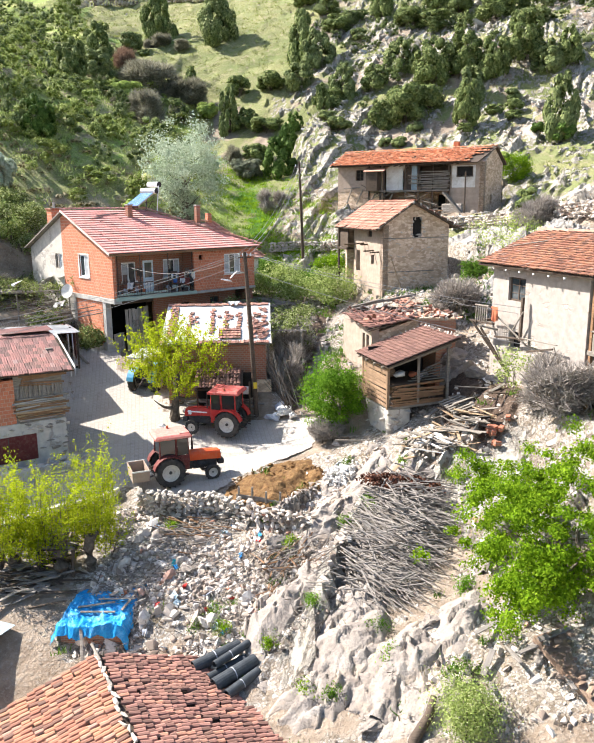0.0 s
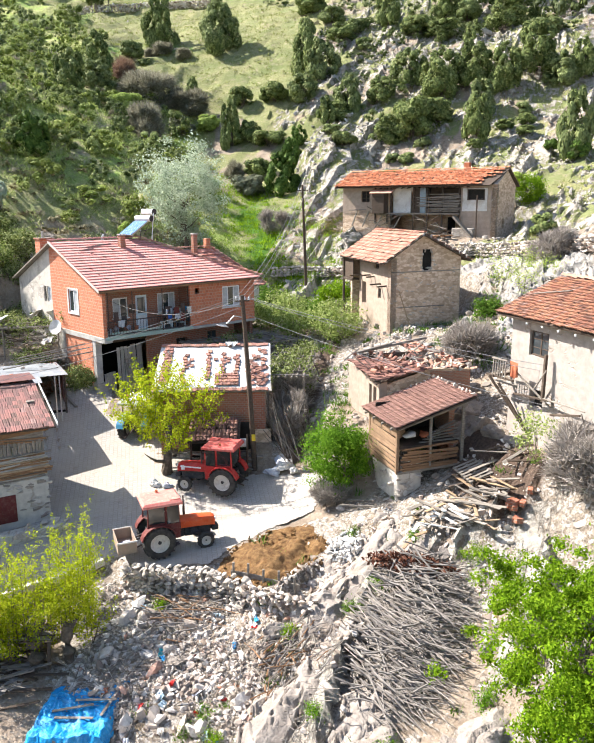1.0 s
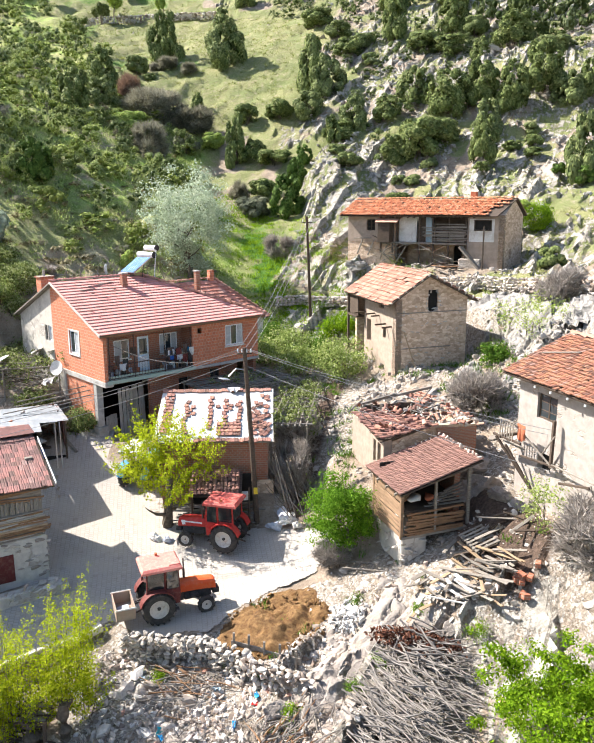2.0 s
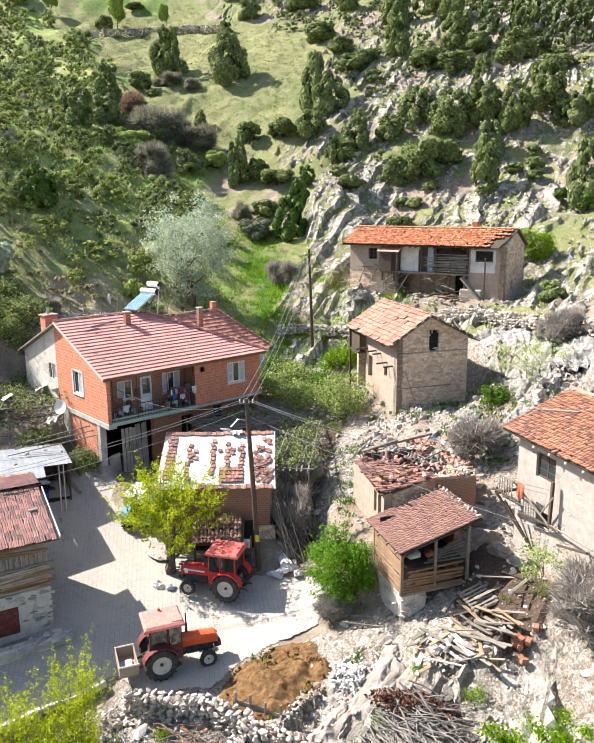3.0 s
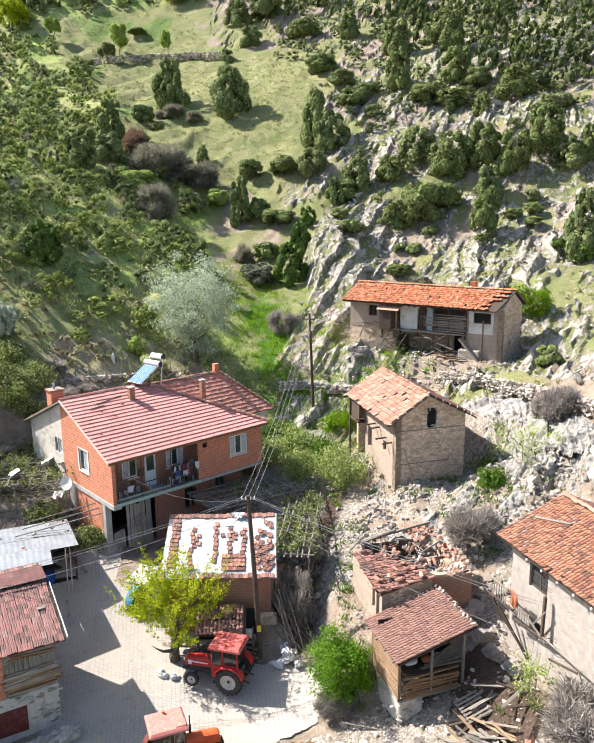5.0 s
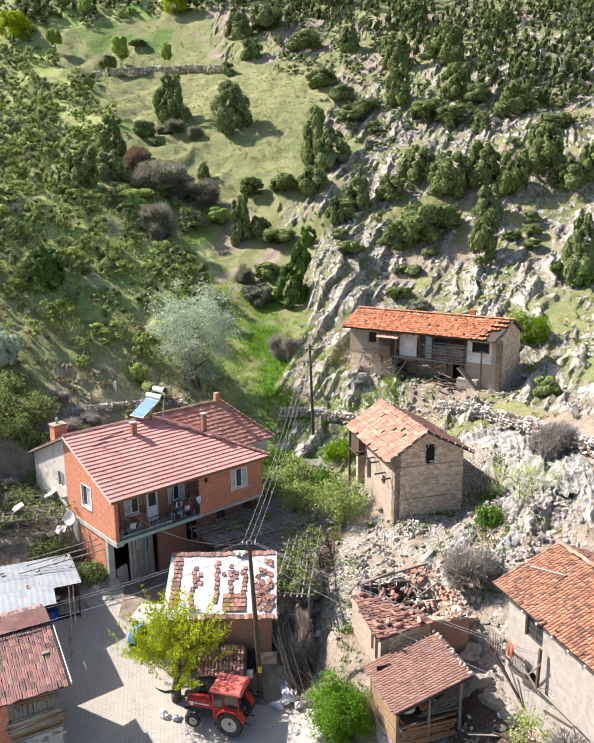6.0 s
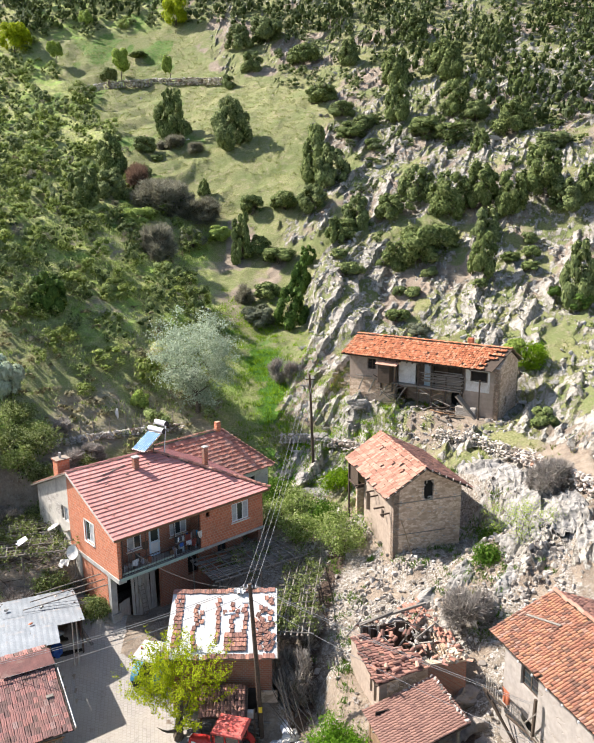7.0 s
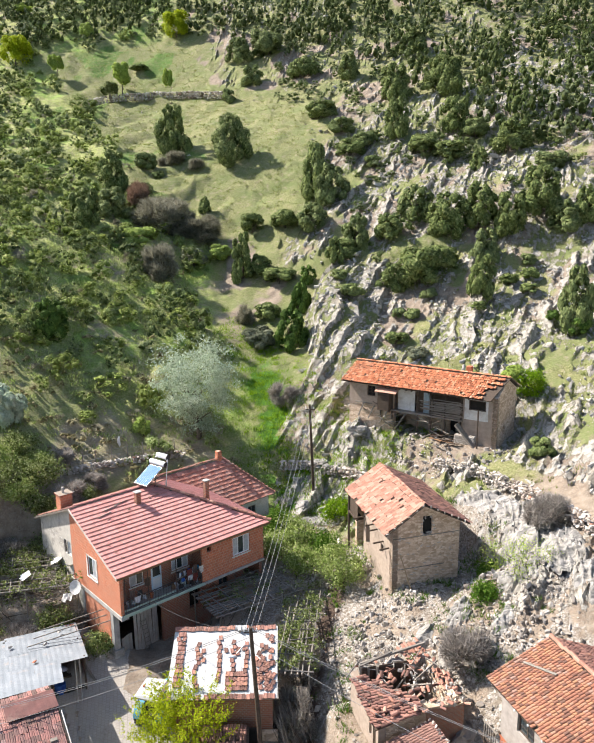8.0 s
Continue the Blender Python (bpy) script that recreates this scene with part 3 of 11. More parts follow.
M_SOLAR = grainy("solar_glass", (0.02, 0.12, 0.34), (0.05, 0.20, 0.45), 1.5, 12, 0.6, 0.05, 0.005)
M_CLOTH = grainy("washed_cloth", (0.35, 0.38, 0.45), (0.6, 0.62, 0.66), 3, 30, 0.9, 0.5, 0.02)
M_BLUECLOTH = grainy("blue_cloth", (0.02, 0.06, 0.26), (0.05, 0.15, 0.45), 3, 30, 0.85, 0.5, 0.02)
L_JUNIPER = leafy("juniper_foliage", [(0.0, (0.08, 0.115, 0.038)), (0.5, (0.185, 0.235, 0.075)), (0.85, (0.29, 0.34, 0.115)), (1.0, (0.38, 0.41, 0.18))], 0.16)
L_CYPRESS = leafy("cypress_foliage", [(0.0, (0.045, 0.085, 0.018)), (0.5, (0.095, 0.165, 0.032)), (1.0, (0.17, 0.26, 0.055))], 0.16)
L_SCRUB = leafy("scrub_foliage", [(0.0, (0.15, 0.21, 0.05)), (0.5, (0.35, 0.44, 0.13)), (0.85, (0.49, 0.56, 0.21)), (1.0, (0.55, 0.57, 0.32))], 0.4)
L_OAK = leafy("oak_scrub_foliage", [(0.0, (0.13, 0.175, 0.04)), (0.4, (0.31, 0.395, 0.085)), (0.8, (0.47, 0.54, 0.145)), (1.0, (0.58, 0.59, 0.27))], 0.25)
L_LIME = leafy("lime_leaves", [(0.0, (0.20, 0.28, 0.05)), (0.5, (0.38, 0.50, 0.10)), (1.0, (0.55, 0.64, 0.18))], 0.45)
L_THORN = leafy("thorn_twigs", [(0.0, (0.13, 0.125, 0.085)), (0.5, (0.27, 0.26, 0.185)), (1.0, (0.42, 0.40, 0.31))], 0.4)
L_RUSSET = leafy("russet_buds", [(0.0, (0.14, 0.085, 0.06)), (0.5, (0.27, 0.17, 0.12)), (1.0, (0.38, 0.26, 0.18))], 0.3)
L_UNDER = leafy("undergrowth_leaves", [(0.0, (0.16, 0.14, 0.065)), (0.5, (0.34, 0.30, 0.14)), (1.0, (0.50, 0.44, 0.26))], 0.3)
L_BRINY = leafy("grey_green_foliage", [(0.0, (0.12, 0.135, 0.085)), (0.5, (0.22, 0.24, 0.155)), (1.0, (0.34, 0.35, 0.25))], 0.3)
L_FARWOOD = leafy("wood_foliage", [(0.0, (0.055, 0.08, 0.024)), (0.5, (0.12, 0.16, 0.05)), (1.0, (0.215, 0.25, 0.085))], 0.16)
L_GREEN = leafy("fresh_leaves", [(0.0, (0.08, 0.16, 0.007)), (0.5, (0.19, 0.335, 0.012)), (1.0, (0.34, 0.50, 0.03))], 0.5)
L_DEEP = leafy("deep_green_leaves", [(0.0, (0.06, 0.15, 0.010)), (0.5, (0.14, 0.29, 0.02)), (1.0, (0.24, 0.42, 0.04))], 0.45)
L_YELLOW = leafy("spring_leaves", [(0.0, (0.24, 0.32, 0.010)), (0.5, (0.44, 0.52, 0.02)), (1.0, (0.60, 0.64, 0.05))], 0.5)
L_SILVER = leafy("silver_leaves", [(0.0, (0.30, 0.375, 0.255)), (0.5, (0.49, 0.57, 0.42)), (1.0, (0.64, 0.71, 0.56))], 0.4)
L_GRASS = leafy("weeds", [(0.0, (0.05, 0.12, 0.012)), (0.5, (0.11, 0.22, 0.025)), (1.0, (0.22, 0.30, 0.06))], 0.4)
L_BARE = leafy("bare_twigs", [(0.0, (0.20, 0.175, 0.155)), (0.5, (0.37, 0.335, 0.30)), (1.0, (0.52, 0.48, 0.435))], 0.3)
L_VINE = leafy("dusty_vine_leaves", [(0.0, (0.07, 0.09, 0.025)), (0.5, (0.20, 0.255, 0.07)), (1.0, (0.46, 0.50, 0.25))], 0.4)
L_PASTURE = leafy("pasture_blades", [(0.0, (0.14, 0.17, 0.045)), (0.5, (0.25, 0.285, 0.08)), (1.0, (0.38, 0.385, 0.16))], 0.4)
L_STRAW = leafy("straw_blades", [(0.0, (0.20, 0.155, 0.09)), (0.5, (0.36, 0.29, 0.18)), (1.0, (0.50, 0.43, 0.30))], 0.3)

# ---- the lie of the land ----
VALLEY_X = [(-300, -8), (10, -4), (30, -3), (36, -3.5), (44, -2), (50, 0.8), (65, -2), (80, -5), (99, -10), (131, -17), (155, -25), (260, -40), (1600, -60)]
VALLEY_Z = [(-300, -30), (-40, -12), (8, -5.5), (18, -2.8), (22, -1.4), (26.5, 0.15), (29, 0.8), (31, 1.3), (34, 2.0), (37.5, 2.65), (41, 3.6), (46, 5.4), (50, 6.7), (65, 9.6), (80, 14.4), (99, 21.0), (120, 33.5), (131, 40.5), (155, 50.2), (168, 57.5), (200, 80), (260, 116), (420, 190), (1600, 330)]
RIGHT_G = [(-300, 0.1), (10, 0.3), (22, 0.4), (27, 0.36), (31, 0.52), (36, 0.47), (50, 0.5), (58, 0.38), (68, 0.29), (81, 0.24), (96, 0.29), (103, 0.33), (121, 0.22), (157, 0.22), (300, 0.1), (1600, 0.02)]
RIGHT_D = [(-300, 0), (22, 0.3), (27, 1.0), (31, 2.6), (37, 3.0), (44, 2.2), (50, 2.2), (65, 1.5), (80, 0.5), (1600, 0)]
LEFT_G = [(-300, 0.02), (25, 0.08), (40, 0.16), (50, 0.32), (63, 0.48), (75, 0.49), (91, 0.5), (112, 0.32), (133, 0.05), (155, 0.06), (200, 0.04), (1600, 0.01)]
LEFT_D = [(-300, 6), (25, 5), (40, 11), (50, 14), (63, 8.5), (75, 2.5), (87, 0.3), (120, 0), (1600, 0)]
SPUR_X = [(-300, 0), (60, -3.0), (70, -3.2), (76, -2.4), (80, -0.6), (83, 0.0), (88, -0.6), (93, -0.3), (97, 0.6), (102, 2.4), (120, 6), (1600, 6)]
TERRACE = [(-60, 10), (-25, 21.5), (-16, 26.6), (-12.7, 28.9), (-10.6, 30.4), (-8.4, 32.0), (-7.0, 31.0), (-3.7, 30.9), (-1.5, 29.2), (0.5, 28.4), (2.0, 30.5), (3.0, 34.5), (5, 42), (8, 60)]
# level places cut into the slope: x, y, half sizes, turn, height, soft edge
PADS = [(-10.7, 50.3, 3.8, 2.5, 43.7, 5.3, 1.5), (8.6, 52.6, 3.0, 3.8, 20.5, 9.2, 1.6), (10.8, 69.3, 7.9, 2.8, -31.2, 14.1, 1.8),
        (4.9, 39.3, 2.6, 2.6, 14, 6.5, 1.2), (13.2, 31.6, 3.2, 5.5, 18, 6.7, 1.6),
        (-4.7, 43.4, 3.2, 2.8, 0, 4.4, 1.5), (-8.0, 61.5, 4.6, 3.6, 43.7, 8.6, 2.0), (-19.5, 45.0, 6, 3.0, 0, 5.3, 1.5), (-18.6, 52.6, 2.8, 2.8, 16, 8.0, 1.6)]


FIELD_PATH = [(-300, 19.5), (42, 19.5), (47.5, 18.0), (51.3, 17.1), (55, 15.9), (58, 14.6), (60.8, 13.0), (62.8, 10.7), (1600, 10.7)]


def land(x, y, fine=True):
    """The height of the ground."""
    x, y = np.broadcast_arrays(np.asarray(x, float), np.asarray(y, float))
    d = x - spline(VALLEY_X, y)
    z = spline(VALLEY_Z, y)

    def ramp(q, w=2.0):
        q = q / w
        soft = np.where(q > 20, q, np.log1p(np.exp(np.minimum(q, 20)))) * w
        return 70 * np.tanh(soft / 70)
    z = z + spline(RIGHT_G, y) * ramp(d - spline(RIGHT_D, y)) + spline(LEFT_G, y) * ramp(-d - spline(LEFT_D, y))
    # the road's terrace, held by a dry wall
    lift = spline([(-60, 1.6), (-14, 1.75), (-6, 2.0), (1, 2.25), (30, 2.6)], x) + 0.0
    on = smooth01(-0.25, 0.35, y - spline(TERRACE, x)) * (1 - smooth01(33.5, 36, y)) * (1 - smooth01(1.2, 2.8, x))
    z = z * (1 - on) + np.maximum(z, lift + 0.055 * (y - 32)) * on
    # cliff edge of the limestone spur beside the gully
    e = x - spline(SPUR_X, y) + 1.5 * (fbm(y * 0.3, x * 0.12, 3, 5) - 0.5)
    spur = smooth01(-0.3, 1.5, e) * smooth01(66, 76, y) * (1 - smooth01(95, 103, y)) * (1 - smooth01(2.5, 10, e))
    z = z + spline([(60, 0.6), (72, 1.2), (80, 1.6), (88, 3.0), (94, 3.0), (104, 1.0)], y) * spur * (0.7 + 0.6 * fbm(x * 0.2, y * 0.2, 2, 8))
    off_road = 1 - sum(in_road(x + a, y + b) for a, b in ((0, 0), (0.8, 0), (-0.8, 0), (0, 0.8), (0, -0.8), (1.5, 0), (-1.5, 0), (0, 1.5), (0, -1.5))) / 9
    for px, py, hx, hy, turn, hz, soft in PADS:
        c, s = math.cos(radians(turn)), math.sin(radians(turn))
        lx, ly = (x - px) * c + (y - py) * s, -(x - px) * s + (y - py) * c
        k = (1 - smooth01(hx, hx + soft, np.abs(lx))) * (1 - smooth01(hy, hy + soft, np.abs(ly)))
        k = k * off_road
        z = z * (1 - k) + hz * k
    if fine:
        r = rocky(x, y)
        far = smooth01(60, 110, y)
        paved = in_road(x, y)
        z = z + (fbm(x * 0.35, y * 0.35, 4, 11) - 0.5) * (0.35 + 1.0 * far + 1.1 * smooth01(60, 68, y) * (x < spline(VALLEY_X, y) - 3)) * (1 - paved)
        left = smooth01(2, 6, spline(VALLEY_X, y) - x) * smooth01(60, 66, y) * (1 - smooth01(150, 180, y)) * (1 - meadow(x, y))
        z = z + left * 0.55 * (fbm(x * 1.1 + 0.5 * y, y * 0.8, 3, 14) - 0.5)
        z = z + r * (1 - paved) * (1.05 * beds(x, y) - 0.25)
    return z


def beds(x, y):
    """Tilted limestone beds, 0 to 1: each rises slowly and breaks off sharply."""
    u, v = x * 0.9 - y * 0.42, y * 0.9 + x * 0.42
    out = 0
    for step, size, seed in ((1.9, 1.0, 21), (0.95, 0.55, 27)):
        s = u / step + 2.4 * fbm(x * 0.22 / step, y * 0.22 / step, 3, seed)
        k = np.floor(s)
        tall = smooth01(0.36, 0.78, vnoise(k * 7.31, v * 0.42 / step, seed + 3)) * (0.75 + 0.5 * vnoise(k * 3.7, v * 1.6 / step, seed + 5))
        out = np.maximum(out, size * tall * (s - k) ** 1.3)
    return out


def rocky(x, y):
    """How much bare limestone shows, 0 to 1."""
    d = x - spline(VALLEY_X, y)
    n = 0.55 * fbm(x * 0.16, y * 0.16, 4, 31) + 0.45 * fbm(x * 0.55 + y * 0.3, y * 0.42 - x * 0.2, 4, 33)
    e = x - spline(SPUR_X, y)
    slope = np.where(y < 103, smooth01(-0.3, 0.4, e), smooth01(6.0, 9.0, d)) * smooth01(54, 62, y) * (1 - smooth01(105, 150, y) * 0.4) * (1 - meadow(x, y))
    near = smooth01(10.0, 13, x - 0.15 * (y - 45)) * smooth01(40, 45, y) * (1 - smooth01(150, 190, y))
    fore = smooth01(-3.0, 0.5, x - 0.1 * (y - 22)) * (1 - smooth01(29, 32, y)) * smooth01(14, 18, y)
    r = np.clip(np.maximum(slope, near) * smooth01(0.32, 0.50, n) * 1.05, 0, 1)
    r = np.maximum(r, 0.95 * smooth01(-0.4, 0.2, e) * (1 - smooth01(2.2, 5, e)) * smooth01(66, 72, y) * (1 - smooth01(98, 103, y)))
    r = np.maximum(r, fore * smooth01(0.42, 0.56, n))
    path = x - spline(FIELD_PATH, y)
    r = np.maximum(r, smooth01(10.5, 12.5, x - 0.1 * (y - 45)) * smooth01(41, 45, y) * (1 - smooth01(58, 61, y)) * (1 - smooth01(26, 32, x)) * (0.55 + 0.45 * smooth01(0.28, 0.42, n)))
    # the trodden strip above the field wall is grass
    r = r * (1 - 0.85 * smooth01(0.3, 0.8, path) * (1 - smooth01(2.4, 3.4, path)) * smooth01(42, 46, y) * (1 - smooth01(60, 63, y)))
    return r


ROAD_OUTLINE = [(-30, 20), (-16, 27.2), (-12.7, 29.4), (-10.6, 31.0), (-8.2, 32.6), (-6.5, 31.4), (-3.9, 31.6), (-2.6, 33.4), (-1.0, 34.4), (0.6, 34.9), (1.6, 36.2), (1.4, 37.4),
                (-0.6, 38.4), (-4.4, 39.4), (-6.2, 41.0), (-8.8, 42.6), (-11.2, 44.6), (-11.6, 47.4), (-13.6, 48.4), (-15.0, 47.0), (-15.6, 43.4), (-14.6, 41.0), (-13.6, 37.5), (-12.6, 34.4), (-18, 31.5), (-30, 27)]


def in_road(x, y):
    """1 inside the paved yard and lane."""
    return inside_outline(ROAD_OUTLINE, x, y)


PASTURE = [(-49.3, 161.9), (-44.2, 158.9), (-38.4, 140.6), (-31.9, 133.1), (-29.6, 124.7), (-26.3, 121.4), (-18.5, 118.3), (-14.4, 114.3), (-9.3, 110.5), (-6.5, 108.4), (-1, 109), (2.4, 113.9), (1, 118.2), (-1.2, 127.3),
           (3.4, 129.5), (2.8, 137), (-4.2, 150.4), (-12.8, 156.9), (-17.1, 161.6), (-21.9, 169.4), (-25.3, 176.1), (-30.2, 187.5), (-42, 187.8), (-51, 183.5), (-62.5, 181.8), (-58.6, 174.3)]


def inside_outline(outline, x, y):
    """1 inside a closed outline."""
    x, y = np.broadcast_arrays(np.asarray(x, float), np.asarray(y, float))
    inside = np.zeros(x.shape, bool)
    for (x0, y0), (x1, y1) in zip(outline, outline[1:] + outline[:1]):
        inside ^= ((y0 > y) != (y1 > y)) & (x < (x1 - x0) * (y - y0) / ((y1 - y0) or 1e-9) + x0)
    return inside.astype(float)


def meadow(x, y):
    """1 in the open pasture, with a ragged edge."""
    jx, jy = (fbm(x * 0.25, y * 0.25, 3, 41) - 0.5) * 5, (fbm(x * 0.25, y * 0.25, 3, 42) - 0.5) * 5
    return sum(inside_outline(PASTURE, x + jx + a, y + jy + b) for a, b in ((0, 0), (0.7, 0), (-0.7, 0), (0, 0.7), (0, -0.7))) / 5


def axis(spans):
    out = []
    for a, b, step in spans:
        out += list(np.arange(a, b, step))
    return np.array(out + [spans[-1][1]])


gx = axis([(-1500, -300, 200), (-300, -120, 30), (-120, -60, 3.0), (-60, -22, 0.9), (-22, 36, 0.3), (36, 62, 0.9), (62, 120, 3.0), (120, 300, 30), (300, 1500, 200)])
gy = axis([(-300, -20, 28), (-20, 14, 2.0), (14, 100, 0.3), (100, 128, 0.5), (128, 175, 1.0), (175, 270, 2.0), (270, 400, 8), (400, 1600, 150)])
GX, GY = np.meshgrid(gx, gy)
GZ = land(GX, GY)
me = bpy.data.meshes.new("ground")
ny, nx = GX.shape
idx = np.arange(nx * ny).reshape(ny, nx)
quads = np.stack([idx[:-1, :-1], idx[:-1, 1:], idx[1:, 1:], idx[1:, :-1]], -1).reshape(-1, 4)
me.vertices.add(nx * ny)
me.vertices.foreach_set("co", np.stack([GX, GY, GZ], -1).ravel())
me.loops.add(quads.size)
me.loops.foreach_set("vertex_index", quads.ravel())
me.polygons.add(len(quads))
me.polygons.foreach_set("loop_start", np.arange(0, quads.size, 4))
me.polygons.foreach_set("use_smooth", np.ones(len(quads), bool))
sharp = (rocky(GX, GY) > 0.35)[:-1, :-1].ravel()
me.polygons.foreach_set("use_smooth", ~sharp)
me.update(calc_edges=True)
D = GX - spline(VALLEY_X, GY)
blot = smooth01(0.3, 0.62, fbm(GX * 0.45, GY * 0.45, 4, 57))
lush = 0.75 * blot * np.exp(-((D - 0.5) / 3.2) ** 2) * smooth01(58, 64, GY) * (1 - smooth01(80, 94, GY)) + 0.55 * blot * np.exp(-(((GX - 4.6) / 4.2) ** 2 + ((GY - 66.4) / 2.4) ** 2)) + 0.5 * smooth01(0.6, 0.7, fbm(GX * 0.12, GY * 0.12, 3, 52)) * smooth01(75, 90, GY) * (D < 0) 
grass = np.maximum(meadow(GX, GY), 0.9 * smooth01(52, 62, GY) * smooth01(0.26, 0.5, fbm(GX * 0.2, GY * 0.2, 4, 61)) * (1 - 0.3 * smooth01(4, 8, -D) * (1 - smooth01(68, 78, GY))))
band = smooth01(16, 19, GY) * (1 - smooth01(55, 60, GY)) * (1 - in_road(GX, GY)) * smooth01(-10, -8, GX) * (1 - smooth01(14, 18, GX))
rubble = band * smooth01(0.36, 0.5, fbm(GX * 0.4, GY * 0.4, 3, 63)) + 0.8 * smooth01(-9, -8, GX) * (1 - smooth01(0, 2, GX)) * smooth01(23, 24.5, GY) * (1 - smooth01(31, 33, GY)) * (1 - in_road(GX, GY))
# dark soil and patches by the sheds; shade painted along the gully path
for nm, val in (("rubble", np.clip(rubble, 0, 1)), ("darkened", 1.7 * np.exp(-(((GX - 8.3) / 1.5) ** 2 + ((GY - 31.7) / 1.9) ** 2)) + np.exp(-(((GX - 7.6) / 1.2) ** 2 + ((GY - 34.6) / 2.0) ** 2)) + 0.8 * np.exp(-(((GX + 3.0) / 1.2) ** 2 + ((GY - 38.6) / 1.2) ** 2)) + 0.75 * np.exp(-((GX - spline([(-300, -0.2), (40, -0.1), (45, 0.4), (50, 1.6), (55, 2.8), (1600, 3)], GY)) / 1.1) ** 2) * smooth01(37.5, 40, GY) * (1 - smooth01(52, 57, GY))), ("rock", np.clip(rocky(GX, GY) * (0.64 + 0.5 * beds(GX, GY)), 0, 1)), ("lush", np.clip(lush, 0, 1)), ("grass", np.clip(grass, 0, 1)), ("scrub", smooth01(0, 4, -D) * smooth01(58, 66, GY) * (1 - meadow(GX, GY)) * (0.35 + 0.65 * smooth01(68, 78, GY)))):
    at = me.attributes.new(nm, "FLOAT", "POINT")
    at.data.foreach_set("value", val.ravel().astype(np.float32))
me.materials.append(M_GROUND)
ground = tagged(new("ground", me), "stony hillside of dry grass, tan soil and pale limestone", "hillside", kind="structure")

# ---- paved yard and lane ----
rx, ry = np.arange(-24, 3, 0.08), np.arange(22, 50, 0.08)
RX, RY = np.meshgrid(rx, ry)
inside = in_road(RX + 0.04 + 0.8 * (fbm(RX * 0.9, RY * 0.9, 4, 71) - 0.5), RY + 0.04 + 0.8 * (fbm(RX * 0.9, RY * 0.9, 4, 72) - 0.5))[:-1, :-1] > 0.5
RZ = land(RX, RY, False) + 0.03 + 0.03 * (fbm(RX * 0.5, RY * 0.5, 2, 73) - 0.5)
ny, nx = RX.shape
idx = np.arange(nx * ny).reshape(ny, nx)
quads = np.stack([idx[:-1, :-1], idx[:-1, 1:], idx[1:, 1:], idx[1:, :-1]], -1)[inside]
used, inv = np.unique(quads.ravel(), return_inverse=True)
me = bpy.data.meshes.new("road")
me.from_pydata(np.stack([RX, RY, RZ], -1).reshape(-1, 3)[used].tolist(), [], inv.reshape(-1, 4).tolist())
me.polygons.foreach_set("use_smooth", np.ones(len(me.polygons), bool))
me.materials.append(M_PAVING)
road = tagged(new("road", me), "grey interlocking block paving of the yard, dusty at its edge", "paving", kind="structure")


def on_land(x, y):
    return float(land(np.array([x]), np.array([y]))[0])

# ---- rough stones ----
def stone_protos():
    out = []
    for s in range(8):
        r = np.random.default_rng(s + 50)
        bm = bmesh.new()
        q = r.normal(size=(15, 3))
        q = q / np.linalg.norm(q, axis=1)[:, None] * r.uniform(0.72, 1.08, (15, 1))
        q = np.clip(q, -0.82, 0.82) * [1.2, 0.95, 0.72]
        for p in q:
            bm.verts.new(p)
        hull = bmesh.ops.convex_hull(bm, input=bm.verts)
        bmesh.ops.delete(bm, geom=[v for v in bm.verts if not v.link_faces], context="VERTS")
        bm.verts.index_update()
        out.append((np.array([v.co[:] for v in bm.verts]), [tuple(v.index for v in f.verts) for f in bm.faces]))
        bm.free()
    return out


STONE_PROTO = stone_protos()
M_FADEDGREEN = paint("faded_green_paint", (0.30, 0.40, 0.35), 0.7, (0.4, 0.37, 0.32), 0.7)


# ---- roofs, walls and openings ----
def tile_pair(kind, w, l):
    """One clay tile: x across, y up the slope, resting near z = 0."""
    if kind == "barrel":
        r, t, n = w * 0.56, 0.018, 5
        a = np.linspace(math.pi * 0.95, math.pi * 0.05, n)
        rows = []
        for y, k, z in ((0, 1.0, 0.045), (l * 1.18, 0.84, 0.0)):
            o = np.stack([np.cos(a) * r * k, np.full(n, y), np.sin(a) * r * k * 0.85 + z], 1)
            i = np.stack([np.cos(a) * (r - t) * k, np.full(n, y), np.sin(a) * (r - t) * k * 0.85 + z], 1)
            rows += [o, i]
        v = np.concatenate(rows)
        f = [(i, i + 1, 2 * n + i + 1, 2 * n + i) for i in range(n - 1)]
        f += [(i + 1, i, n + i, n + i + 1) for i in range(n - 1)]
        return v, f
    # interlocking tile: a flat pan with a raised roll
    prof = [(-0.5, 0.010), (-0.38, 0.030), (-0.26, 0.010), (0.10, 0.006), (0.22, 0.024), (0.34, 0.008), (0.5, 0.010)]
    n = len(prof)
    v = [(x * w, y, z + lift) for y, lift in ((0, 0.056), (l * 1.08, 0.0)) for x, z in prof]
    v += [(x * w, 0, z + 0.014) for x, z in prof]
    f = [(i, i + 1, n + i + 1, n + i) for i in range(n - 1)] + [(i + 1, i, 2 * n + i, 2 * n + i + 1) for i in range(n - 1)]
    return np.array(v, float), f


